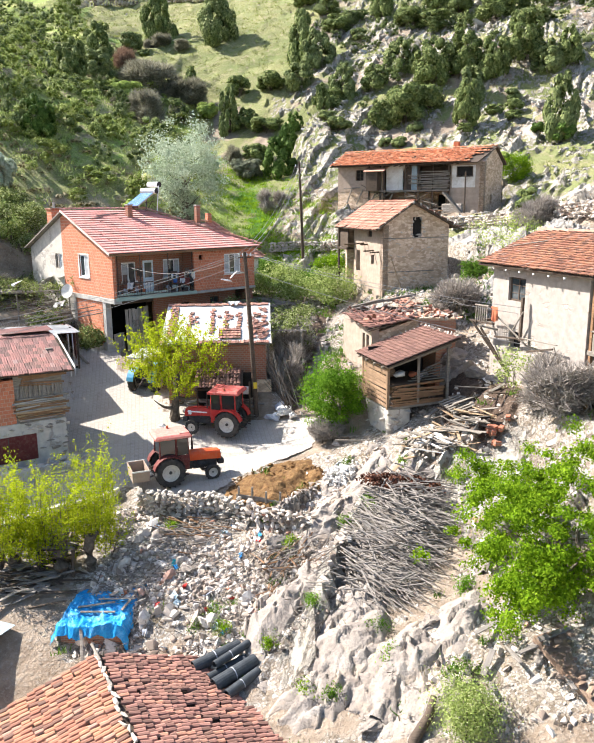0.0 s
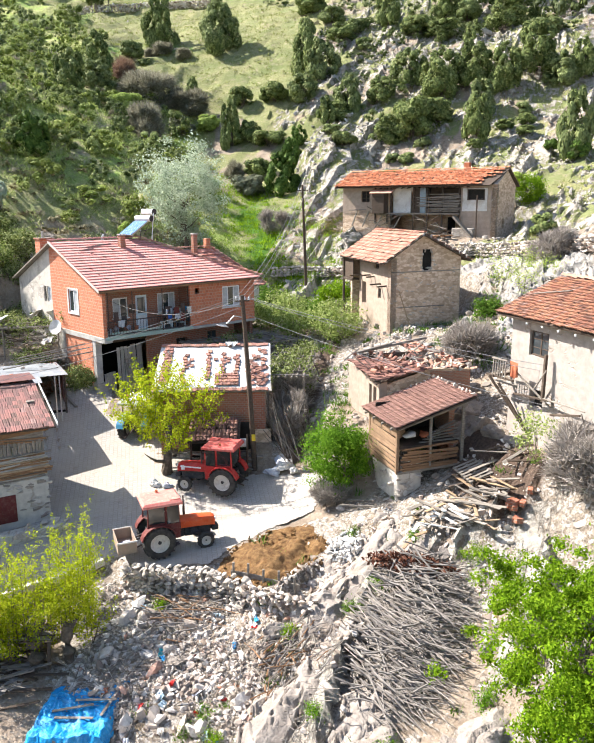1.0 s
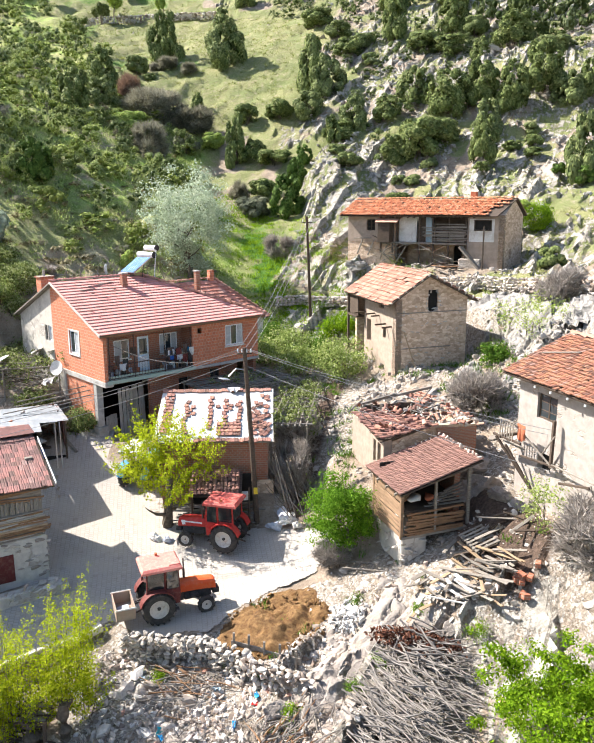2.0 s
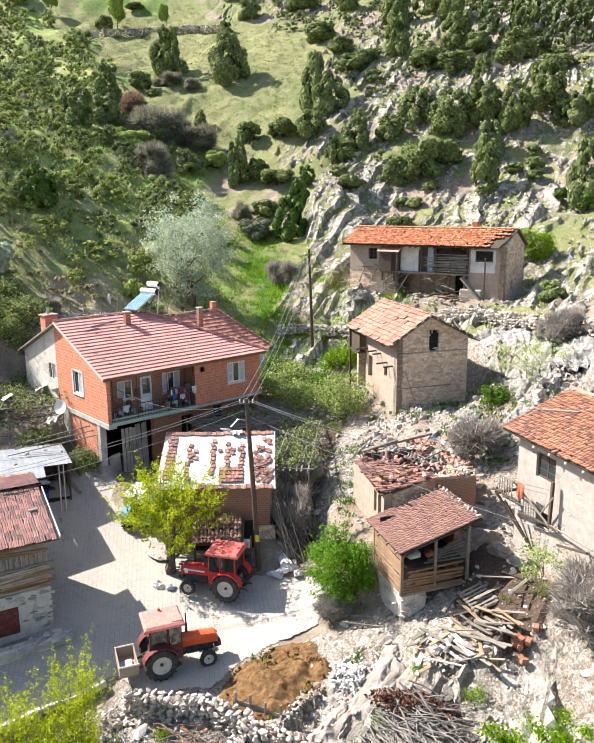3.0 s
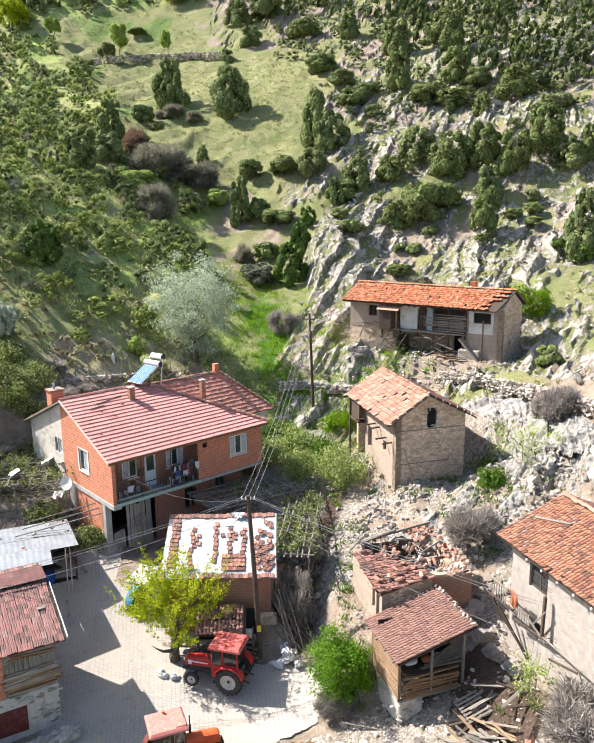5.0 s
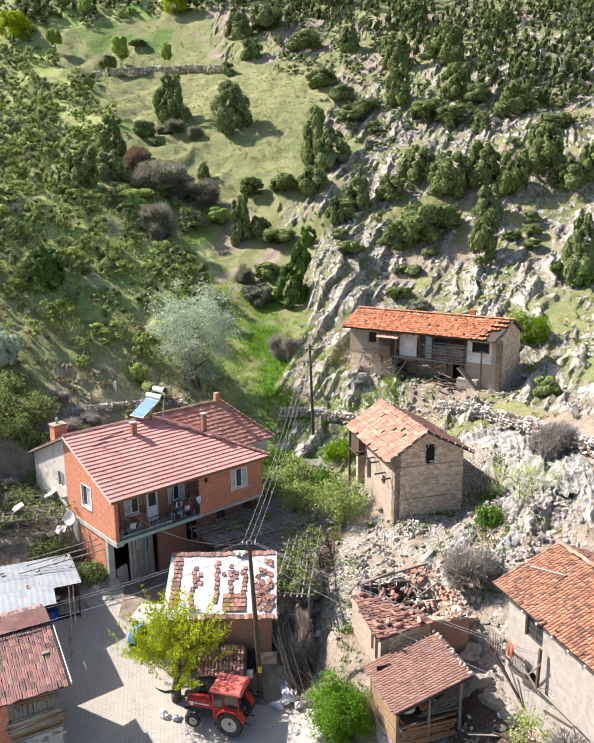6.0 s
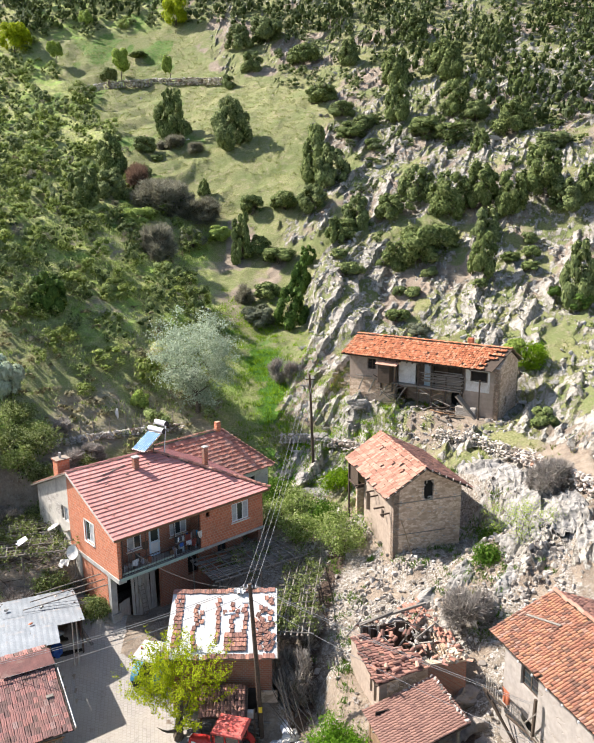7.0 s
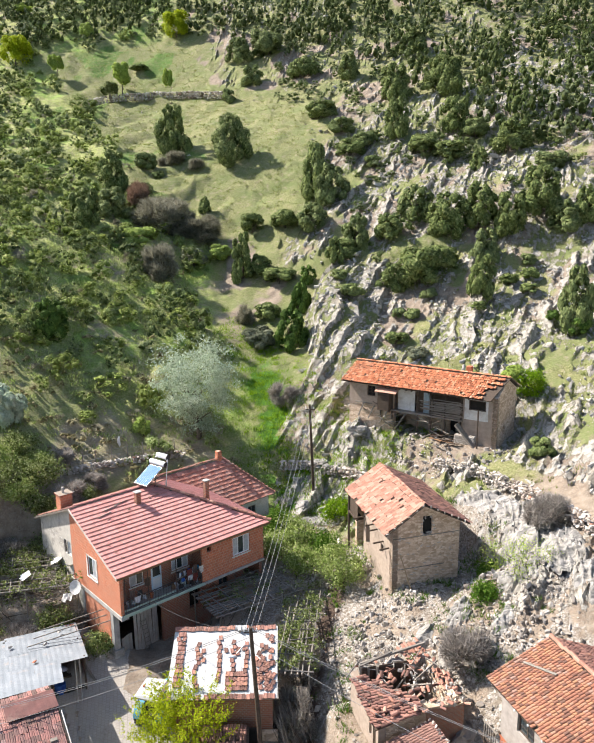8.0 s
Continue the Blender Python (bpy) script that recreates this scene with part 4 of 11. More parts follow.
def tile_roof(parent, origin, across, up, width, length, kind, w, l, mats, keep=None, singles=300, first=None, loose=0.02, seed=1, gaps=0.0):
    """Lays tiles on a slope. across and up are unit vectors from origin, at the eave. keep(x, y) says where tiles lie; first(x, y) ranks which become single pieces."""
    r = np.random.default_rng(seed)
    ax, uy = Vector(across).normalized(), Vector(up).normalized()
    nz = ax.cross(uy)
    base = Matrix((ax, uy, nz)).transposed().to_4x4()
    base.translation = Vector(origin)
    pr = tile_pair(kind, w, l)
    g = Geo().add(*pr)
    shared = g.mesh("roof_tile")
    shared.materials.append(mats[0])
    spots = []
    for j in range(int(length / l)):
        sag = r.normal(0, loose * 0.5)
        for i in range(int(width / w)):
            x, y = (i + 0.5) * w, j * l + sag
            if (keep is None or keep(x, y + l / 2)) and r.random() >= gaps:
                m = base @ pose(x + r.normal(0, loose * 0.35), y + r.normal(0, loose), abs(r.normal(0, loose * 0.3)), r.normal(0, loose * 40), r.normal(0, loose * 40), r.normal(0, loose * 90))
                spots.append((first(x, y) if first else -y, m))
    spots.sort(key=lambda s: s[0])
    for _, m in spots[:singles]:
        ob = new("roof_tile", shared)
        ob.parent = parent
        ob.matrix_basis = m
    rest = spots[singles:]
    if rest:
        g = Geo()
        for _, m in rest:
            g.put(pr, m)
        me = bpy.data.meshes.new("roof_tiles")
        me.from_pydata(np.concatenate(g.v).tolist(), [], g.f)
        me.materials.append(mats[1])
        tagged(part("roof_tiles", me, None, parent), kind="stuff")


def ridge_caps(parent, p, q, w, mats, name="ridge_tile", seed=3):
    """Half-round tiles along a ridge or hip."""
    r = np.random.default_rng(seed)
    p, q = Vector(p), Vector(q)
    d = q - p
    n = max(2, int(d.length / 0.36))
    m0 = d.to_track_quat("Y", "Z").to_matrix().to_4x4()
    sh = Geo().add(*tile_pair("barrel", w, 0.36)).mesh(name)
    sh.materials.append(mats)
    for i in range(n):
        ob = new(name, sh)
        ob.parent = parent
        ob.matrix_basis = Matrix.Translation(p + d * (i / n)) @ m0 @ pose(r.normal(0, 0.015), 0, 0.02, r.normal(0, 1), r.normal(0, 3), r.normal(0, 3))


def wall_holes(x0, x1, z0, z1, y0, y1, holes, top=None):
    """A wall along x from y0 to y1 thick, with openings (xa, xb, za, zb) through it; top(x) may shape its upper edge."""
    g = Geo()
    xs = sorted({x0, x1, *[h[0] for h in holes], *[h[1] for h in holes]})
    xs = [x for x in xs if x0 <= x <= x1]
    if top:
        extra = list(np.linspace(x0, x1, 9))
        xs = sorted({*xs, *[e for e in extra if min(abs(e - x) for x in xs) > 0.12]})
    for a, b in zip(xs, xs[1:]):
        cuts = sorted([(h[2], h[3]) for h in holes if h[0] <= a + 1e-6 and h[1] >= b - 1e-6])
        lo = z0
        spans = []
        for za, zb in cuts:
            if za > lo:
                spans.append((lo, za, False))
            lo = zb
        spans.append((lo, z1, True))
        for za, zb, last in spans:
            ta, tb = (top(a), top(b)) if last and top else (zb, zb)
            if max(ta, tb) - za < 0.01:
                continue
            v = [(a, y0, za), (b, y0, za), (b, y1, za), (a, y1, za), (a, y0, ta), (b, y0, tb), (b, y1, tb), (a, y1, ta)]
            g.add(v, [(0, 3, 2, 1), (4, 5, 6, 7), (0, 1, 5, 4), (2, 3, 7, 6), (1, 2, 6, 5), (0, 4, 7, 3)])
    return g


def weld(geo):
    """Joins a wall's blocks and drops the faces hidden between them."""
    me = bpy.data.meshes.new("wall")
    me.from_pydata(np.concatenate(geo.v).tolist(), [], geo.f)
    bm = bmesh.new()
    bm.from_mesh(me)
    bmesh.ops.remove_doubles(bm, verts=bm.verts, dist=0.002)
    seen = {}
    for f in bm.faces:
        seen.setdefault(tuple(sorted(v.index for v in f.verts)), []).append(f)
    bmesh.ops.delete(bm, geom=[f for fs in seen.values() if len(fs) > 1 for f in fs], context="FACES")
    bmesh.ops.recalc_face_normals(bm, faces=bm.faces)
    bm.to_mesh(me)
    bm.free()
    return me


TURN_Y = pose(0, 0, 0, 0, 0, 90)


def window(parent, m, w, h, frame_mat, panes=2, glass=M_GLASS, sill=None, name="window", t=0.085, bars=1, label=""):
    """A framed window; m puts its lower left corner, x along the wall, y into it."""
    g = Geo()
    g.box(0, w, 0, 0.09, 0, t, 0.008).box(0, w, 0, 0.09, h - t, h, 0.008).box(0, t, 0, 0.09, t, h - t, 0.008).box(w - t, w, 0, 0.09, t, h - t, 0.008)
    fr = part(name, g, frame_mat, parent, label, m=m)
    step = w / panes
    for i in range(1, panes):
        part("mullion", Geo().box(i * step - t * 0.45, i * step + t * 0.45, 0.004, 0.08, t, h - t, 0.006), frame_mat, fr)
    for j in range(1, bars):
        part("glazing_bar", Geo().box(t, w - t, 0.012, 0.05, h * j / bars - 0.018, h * j / bars + 0.018, 0.004), frame_mat, fr)
    for i in range(panes):
        a, b = i * step + (t if i == 0 else t * 0.45), (i + 1) * step - (t if i == panes - 1 else t * 0.45)
        part("pane", Geo().box(a, b, 0.03, 0.042, t, h - t), M_CURTAIN if frame_mat is M_PVC and i % 2 == 0 else glass, fr)
    if sill:
        part("sill", Geo().box(-0.08, w + 0.08, -0.12, 0.06, -0.09, -0.005, 0.012), sill, fr)
    return fr


def planks(parent, p, ex, ez, width, height, pw, mat, along="z", seed=0, t=0.03, jit=0.02, name="plank", gap=0.01, short=0.1):
    """Boards nailed side by side on a face: p lower corner, ex along it, ez up it."""
    r = np.random.default_rng(seed)
    ex, ez = Vector(ex).normalized(), Vector(ez).normalized()
    ny = ez.cross(ex)
    span, other = (width, height) if along == "z" else (height, width)
    n = max(1, int(round(span / pw)))
    step = span / n
    for i in range(n):
        cut0, cut1 = abs(r.normal(0, short)), abs(r.normal(0, short))
        ln = other - cut0 - cut1
        w2 = step - gap - abs(r.normal(0, 0.01))
        g = Geo().add(*cbox(0, ln, -w2 / 2, w2 / 2, 0, t, 0.005))
        o = Vector(p)
        if along == "z":
            o = o + ex * ((i + 0.5) * step) + ez * cut0
            rot = Matrix((ez, ny.cross(ez), ny)).transposed()
        else:
            o = o + ez * ((i + 0.5) * step) + ex * cut0
            rot = Matrix((ex, ny.cross(ex), ny)).transposed()
        mm = rot.to_4x4()
        mm.translation = o + ny * abs(r.normal(0, 0.008))
        ob = part(name, g, mat, parent)
        ob.matrix_basis = mm @ pose(0, 0, 0, 0, 0, r.normal(0, jit * 30))


# ---- the brick farmhouse ----
def brick_house():
    h = thing("brick_house", "two-storey orange brick farmhouse with red tiled hipped roof and open balcony", "house", pose(-11.56, 45.77, 5.24, 0, 0, 43.3) @ Matrix.Diagonal((0.962, 0.962, 1.02, 1)))
    # upper storey, facade and gable
    win = (9.1, 10.65, 4.85, 6.2)
    part("front_wall", weld(wall_holes(6.4, 11.95, 3.86, 6.62, 0, 0.24, [win, (6.85, 7.2, 5.9, 6.25)])), M_BRICK, h)
    slope = lambda y: 6.62 + 0.403 * min(y, 12.2 - y)
    gab = wall_holes(0.0, 6.9, 3.86, 9.2, 0, 0.24, [(3.2, 4.45, 5.0, 6.4)], slope)
    part("gable_wall", weld(gab), M_BRICK, h, m=TURN_Y @ Matrix.Scale(-1, 4, (0, 1, 0)))
    back = wall_holes(6.905, 12.2, 0.8, 9.2, 0, 0.3, [(7.05, 7.65, 5.35, 6.35), (7.73, 8.15, 5.35, 6.35)], slope)
    part("old_side_wall", weld(back), M_MASONRY_W, h, "limed rubble wall of the older rear part", m=TURN_Y @ Matrix.Scale(-1, 4, (0, 1, 0)))
    part("old_lower_wall", weld(wall_holes(5.755, 6.9, 0.8, 3.855, 0.01, 0.3, [])), M_MASONRY_W, h, m=TURN_Y @ Matrix.Scale(-1, 4, (0, 1, 0)))
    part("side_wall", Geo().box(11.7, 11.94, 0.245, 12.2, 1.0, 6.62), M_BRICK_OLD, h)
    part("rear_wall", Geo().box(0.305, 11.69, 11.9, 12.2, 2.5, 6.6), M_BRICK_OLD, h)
    # balcony recess
    rec = wall_holes(0.245, 6.395, 3.86, 6.62, 1.3, 1.5, [(1.4, 2.5, 4.75, 5.95), (3.05, 3.9, 3.86, 6.0), (4.7, 6.1, 4.75, 6.0)])
    # the recess has a darker brick than the facade
    part("balcony_wall", weld(rec), M_BRICK_OLD, h, "dark red brick wall behind the balcony")
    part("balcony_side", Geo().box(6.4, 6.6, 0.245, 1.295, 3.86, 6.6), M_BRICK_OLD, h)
    part("balcony_slab", Geo().box(-0.06, 11.96, -0.12, 1.29, 3.69, 3.855, 0.02), M_CONCRETE, h, "stained concrete slab")
    part("slab_face", Geo().box(0.1, 6.5, -0.135, -0.122, 3.70, 3.92), M_FADEDGREEN, h, "flaking pale green painted edge")
    r = np.random.default_rng(71)
    for i in range(22):
        x = 0.5 + 0.27 * i + r.uniform(-0.08, 0.08)
        if 2.3 < x < 4.3:
            continue
        mt = (M_CLOTH, M_WOOD_DARK, M_WHITEWASH, M_ENGINE, M_IRON, M_IRON, M_MAROON, M_DARK)[int(r.integers(8))]
        if i % 2:
            part("laundry", drape(r.uniform(0.3, 0.55), r.uniform(0.4, 0.8), 0.06, 80 + i), mt, h, m=pose(x, -0.05 + r.uniform(0, 0.3), r.uniform(4.75, 5.7), 0, 0, r.uniform(-12, 12)))
        else:
            part("stored_sack", Geo().put(STONE_PROTO[i % 8], pose(x, 0.5 + r.uniform(-0.2, 0.3), 4.0 + r.uniform(0, 0.35), 9 * i, 5 * i, 30 * i) @ Matrix.Diagonal((0.26, 0.22, 0.28, 1))), mt, h)
    part("ring_beam", Geo().box(-0.04, 0.24, 1.295, 11.8, 3.55, 3.855, 0.015), M_CONCRETE, h)
    part("balcony_ceiling", Geo().box(0.25, 6.39, 0.02, 1.29, 6.5, 6.6), M_WOOD_GREY, h)
    rail = part("balcony_rail", Geo().box(0.25, 6.39, -0.02, 0.03, 4.72, 4.78, 0.01).box(0.25, 6.39, -0.02, 0.03, 3.95, 4.0, 0.01), M_IRON, h)
    for i in range(30):
        x = 0.3 + i * 0.208
        part("baluster", Geo().rod((x, 0.005, 4.0), (x, 0.005, 4.73), 0.012, n=5), M_IRON, rail)
    for x in (0.4, 2.1, 4.3, 6.3):
        part("balcony_post", Geo().rod((x, 0.06, 3.86), (x, 0.06, 6.5), 0.035, n=7), M_IRON, h)
    part("railing_sheet", Geo().box(0.3, 4.2, 0.04, 0.06, 3.9, 4.12, 0.004), M_FADEDGREEN, rail, "faded green-blue sheet panel")
    r = np.random.default_rng(4)
    for i, (x, w2, hh, mt) in enumerate([(4.6, 0.3, 0.25, M_BLUECLOTH), (5.15, 0.4, 0.3, M_CLOTH), (5.6, 0.35, 0.5, M_MAROON), (1.0, 0.45, 0.4, M_CLOTH), (6.0, 0.3, 0.55, M_ENGINE)]):
        part("hanging_cloth", drape(w2, hh, 0.06, i), mt, h, m=pose(x, -0.05, 4.8))
    for x, rr, mt in ((0.8, 0.12, M_CLOTH), (1.3, 0.1, M_BLUESHEET), (5.2, 0.14, M_BLUECLOTH), (2.7, 0.1, M_TERRACOTTA)):
        part("pot", Geo().rod((x, 0.7, 3.86), (x, 0.7, 4.25), rr, rr * 1.25, 9), mt, h)
    part("shelf", Geo().box(4.4, 6.35, 0.05, 0.4, 4.79, 4.83, 0.004), M_WOOD_GREY, h)
    for i in range(14):
        q = r.uniform(0.06, 0.13)
        part("jar", Geo().rod((4.5 + 0.13 * i, 0.2 + r.uniform(-0.1, 0.1), 4.832), (4.5 + 0.13 * i, 0.2, 4.86 + r.uniform(0.1, 0.3)), q * 0.8, q, 8), (M_PVC, M_TARP, M_BLUECLOTH, M_CLOTH, M_TERRACOTTA, M_ENGINE)[int(r.integers(6))], h)
    for i in range(10):
        part("stored_box", Geo().box(-0.2, 0.2, -0.15, 0.15, 0, r.uniform(0.2, 0.5), 0.01), (M_WOOD_BROWN, M_CLOTH, M_ENGINE, M_BLUESHEET, M_MAROON)[i % 5], h, m=pose(4.5 + 0.19 * i, 0.55 + r.uniform(-0.2, 0.3), 3.86 + (0.0 if i % 2 else 0.001), 0, 0, r.uniform(-20, 20)))
    # windows and doors
    window(h, pose(9.1, 0.06, 4.85), 1.55, 1.35, M_PVC, 3, sill=M_WHITEWASH)
    gm = TURN_Y @ Matrix.Scale(-1, 4, (0, 1, 0))
    window(h, gm @ pose(3.2, 0.05, 5.0), 1.25, 1.4, M_PVC, 2, sill=M_WHITEWASH)
    part("window_surround", Geo().box(3.05, 4.6, -0.025, -0.002, 4.88, 4.995, 0.004).box(3.05, 3.195, -0.025, -0.002, 5.0, 6.5, 0.004).box(4.455, 4.6, -0.025, -0.002, 5.0, 6.5, 0.004).box(3.2, 4.45, -0.025, -0.002, 6.405, 6.5, 0.004), M_WHITEWASH, h, m=gm)
    window(h, gm @ pose(7.05, 0.08, 5.35), 0.6, 1.0, M_PVC, 1)
    window(h, gm @ pose(7.73, 0.08, 5.35), 0.42, 1.0, M_WOOD_GREY, 1)
    window(h, pose(1.4, 1.36, 4.75), 1.1, 1.2, M_PVC, 2, sill=M_WHITEWASH)
    window(h, pose(4.7, 1.36, 4.75), 1.4, 1.25, M_PVC, 3, sill=M_WHITEWASH)
    d = part("balcony_door", Geo().box(3.05, 3.9, 1.32, 1.37, 3.86, 6.0, 0.01), M_DOORBLUE, h, "pale blue door with a glazed top")
    part("door_pane", Geo().box(3.2, 3.75, 1.305, 1.317, 4.9, 5.85), M_GLASS, d)
    part("door_handle", Geo().box(3.78, 3.84, 1.27, 1.315, 4.85, 5.0, 0.01), M_STEEL, d)
    part("lower_panel", Geo().box(3.2, 3.75, 1.30, 1.317, 4.05, 4.75, 0.01), M_PVC, d)
    # lower storey, set back under the balcony
    part("corner_post", Geo().box(0.0, 0.42, 1.2, 1.6, 0.95, 3.545, 0.015).box(-0.05, 0.5, -0.1, 1.6, 3.548, 3.688, 0.01), M_CONCRETE, h)
    part("pier", Geo().box(-0.06, 0.62, 1.1, 1.75, -0.6, 0.945, 0.03), M_CONCRETE, h)
    side = wall_holes(1.76, 5.75, 0.3, 3.545, 0.06, 0.24, [])
    part("lower_side_wall", weld(side), M_BRICK, h, m=gm)
    part("back_post", Geo().box(-0.02, 0.3, 5.4, 5.74, 0.5, 3.545, 0.01), M_CONCRETE, h)
    part("plinth", Geo().box(-0.25, 0.05, 1.76, 6.4, -0.3, 0.75, 0.05), M_CONCRETE, h)
    part("lintel", Geo().box(0.51, 3.74, 1.25, 1.5, 3.3, 3.685, 0.01), M_WOOD_DARK, h)
    for k, (x, w2, hh, turn) in enumerate([(0.6, 0.95, 1.5, 14), (1.6, 0.95, 3.0, -9), (2.66, 0.98, 3.05, 6)]):
        leaf = part("shed_door", Geo().box(0, w2, 0, 0.05, 0, 0.08, 0.005), M_WOOD_GREY, h, "grey plank door leaning ajar", m=pose(x, 1.3 + 0.1 * k, -0.1, -3, 0, turn))
        planks(leaf, (0, 0, 0.08), (1, 0, 0), (0, 0, 1), w2, hh, 0.24, M_WOOD_PALE, seed=k + 20, short=0.04)
    # black floor and back, painted as the shade under the balcony
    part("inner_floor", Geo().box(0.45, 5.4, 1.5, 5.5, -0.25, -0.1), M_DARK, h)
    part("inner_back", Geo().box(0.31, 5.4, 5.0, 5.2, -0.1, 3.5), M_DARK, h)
    part("lower_front_wall", weld(wall_holes(3.75, 11.0, -0.3, 3.685, 1.2, 1.45, [(6.0, 6.9, 1.6, 3.0), (8.6, 9.4, 2.3, 3.2)])), M_BRICK_OLD, h)
    # black sheet behind the gap paints the cellar's shade
    part("cellar_opening", Geo().box(6.0, 6.9, 1.5, 1.55, 1.6, 3.0), M_DARK, h)
    window(h, pose(8.6, 1.28, 2.3), 0.8, 0.9, M_WOOD_DARK, 2)
    lad = part("ladder", Geo().rod((2.25, 0.95, -0.1), (2.0, 1.22, 2.3), 0.03, n=6).rod((2.65, 0.95, -0.1), (2.4, 1.22, 2.3), 0.03, n=6), M_WOOD_GREY, h)
    for i in range(8):
        f = (i + 0.6) / 8
        part("rung", Geo().rod((2.25 - 0.25 * f, 0.95 + 0.27 * f, -0.1 + 2.4 * f), (2.65 - 0.25 * f, 0.95 + 0.27 * f, -0.1 + 2.4 * f), 0.02, n=5), M_WOOD_GREY, lad)
    # roof
    e, rz, er, rr = -0.38, 9.2, 6.62, 6.1
    g = Geo().slab([(-0.35, e, er), (12.35, e, er), (6.2, rr, rz), (-0.35, rr, rz)], 0.09)
    g.slab([(-0.35, rr, rz), (6.2, rr, rz), (12.35, 12.58, er), (-0.35, 12.58, er)], 0.09)
    g.slab([(12.35, e, er), (12.35, 12.58, er), (6.2, rr, rz)], 0.09)
    part("roof_deck", g, M_WOOD_GREY, h)
    part("eave_board", Geo().box(-0.36, 12.36, e - 0.03, e - 0.005, er - 0.12, er + 0.0, 0.004), M_WOOD_BROWN, h)
    part("verge_board", Geo().beam((-0.37, e, er - 0.02), (-0.37, rr, rz - 0.02), 0.05, 0.14, 0.004), M_KERB, h)
    ln = math.hypot(rr - e, rz - er)
    up = ((0, rr - e, rz - er))
    tile_roof(h, (-0.38, e - 0.06, er + 0.02), (1, 0, 0), up, 12.75, ln, "flat", 0.232, 0.362, (M_TILE_RED, M_TILE_RED_J),
              keep=lambda x, y: x < 12.7 - 6.1 * y / ln, singles=300, loose=0.004, seed=5, gaps=0.0)
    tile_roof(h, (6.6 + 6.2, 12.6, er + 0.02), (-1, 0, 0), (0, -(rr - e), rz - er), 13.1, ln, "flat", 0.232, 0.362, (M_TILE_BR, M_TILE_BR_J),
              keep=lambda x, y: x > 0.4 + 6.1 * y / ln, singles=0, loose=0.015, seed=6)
    tile_roof(h, (12.4, e - 0.1, er + 0.02), (0, 1, 0), (-(12.35 - 6.2), 0, rz - er), 13.0, math.hypot(6.15, rz - er), "flat", 0.232, 0.362, (M_TILE_RED, M_TILE_RED_J),
              keep=lambda x, y: 0.2 + y * 0.97 < x < 12.8 - y * 0.97, singles=0, loose=0.005, seed=7)
    ridge_caps(h, (-0.4, rr, rz + 0.03), (6.2, rr, rz + 0.03), 0.2, M_TILE_RED)
    ridge_caps(h, (12.4, e, er + 0.07), (6.2, rr, rz + 0.07), 0.27, M_TILE_OR, seed=9)
    for i, (x, y) in enumerate(((0.9, 0.9), (0.7, 1.5), (0.5, 2.2), (2.2, 3.6), (1.6, 4.1), (3.4, 4.5), (5.3, 4.9), (4.9, 4.6), (6.1, 5.0))):
        part("broken_tile", Geo().put(STONE_PROTO[i % 8], pose(x, y, er + (y - e) * 0.4 + 0.09, 20, 10, 47 * i) @ Matrix.Diagonal((0.2, 0.11, 0.05, 1))), M_TILE_BR, h)
    for x, y, s, ht in ((4.3, 4.8, 0.19, 0.8), (9.3, 3.4, 0.17, 1.3)):
        zb = er + (y - e) * 0.4
        c = part("chimney", Geo().box(x - s, x + s, y - s, y + s, zb - 0.3, zb + ht, 0.02), M_BRICK_OLD, h)
        part("chimney_cap", Geo().box(x - s * 1.25, x + s * 1.25, y - s * 1.25, y + s * 1.25, zb + ht + 0.003, zb + ht + 0.08, 0.01), M_CONCRETE, c)
    c = part("brick_chimney", Geo().box(0.1, 1.0, 8.4, 9.2, 7.6, 9.25, 0.02), M_BRICK, h)
    part("chimney_cap", Geo().box(0.02, 1.08, 8.32, 9.28, 9.253, 9.35, 0.01), M_BRICK_OLD, c)
    part("flue", Geo().rod((0.5, 8.8, 9.35), (0.5, 8.8, 9.75), 0.09, n=9), M_CONCRETE, c)
    for x, y in ((1.0, 4.5), (1.7, 4.9), (2.6, 5.1)):
        part("roof_batten", Geo().beam((x, y, er + (y - e) * 0.4 + 0.12), (x + 1.1, y + 0.15, er + (y + 0.15 - e) * 0.4 + 0.12), 0.06, 0.05), M_WOOD_GREY, h)
    # satellite dish on the gable
    dish = part("satellite_dish", bowl(0.47, 0.1), M_WHITEWASH, h, "white satellite dish on the gable wall", True, m=pose(-0.62, 5.3, 4.0, 90, 0, 0) @ pose(0, 0, 0, -20, -62, 0))
    part("dish_arm", Geo().rod((-0.02, 5.3, 3.75), (-0.6, 5.3, 4.0), 0.025, n=6), M_STEEL, h)
    part("feed_arm", Geo().rod((0, 0, 0), (0, -0.2, 0.5), 0.015, n=5), M_STEEL, dish)
    return h


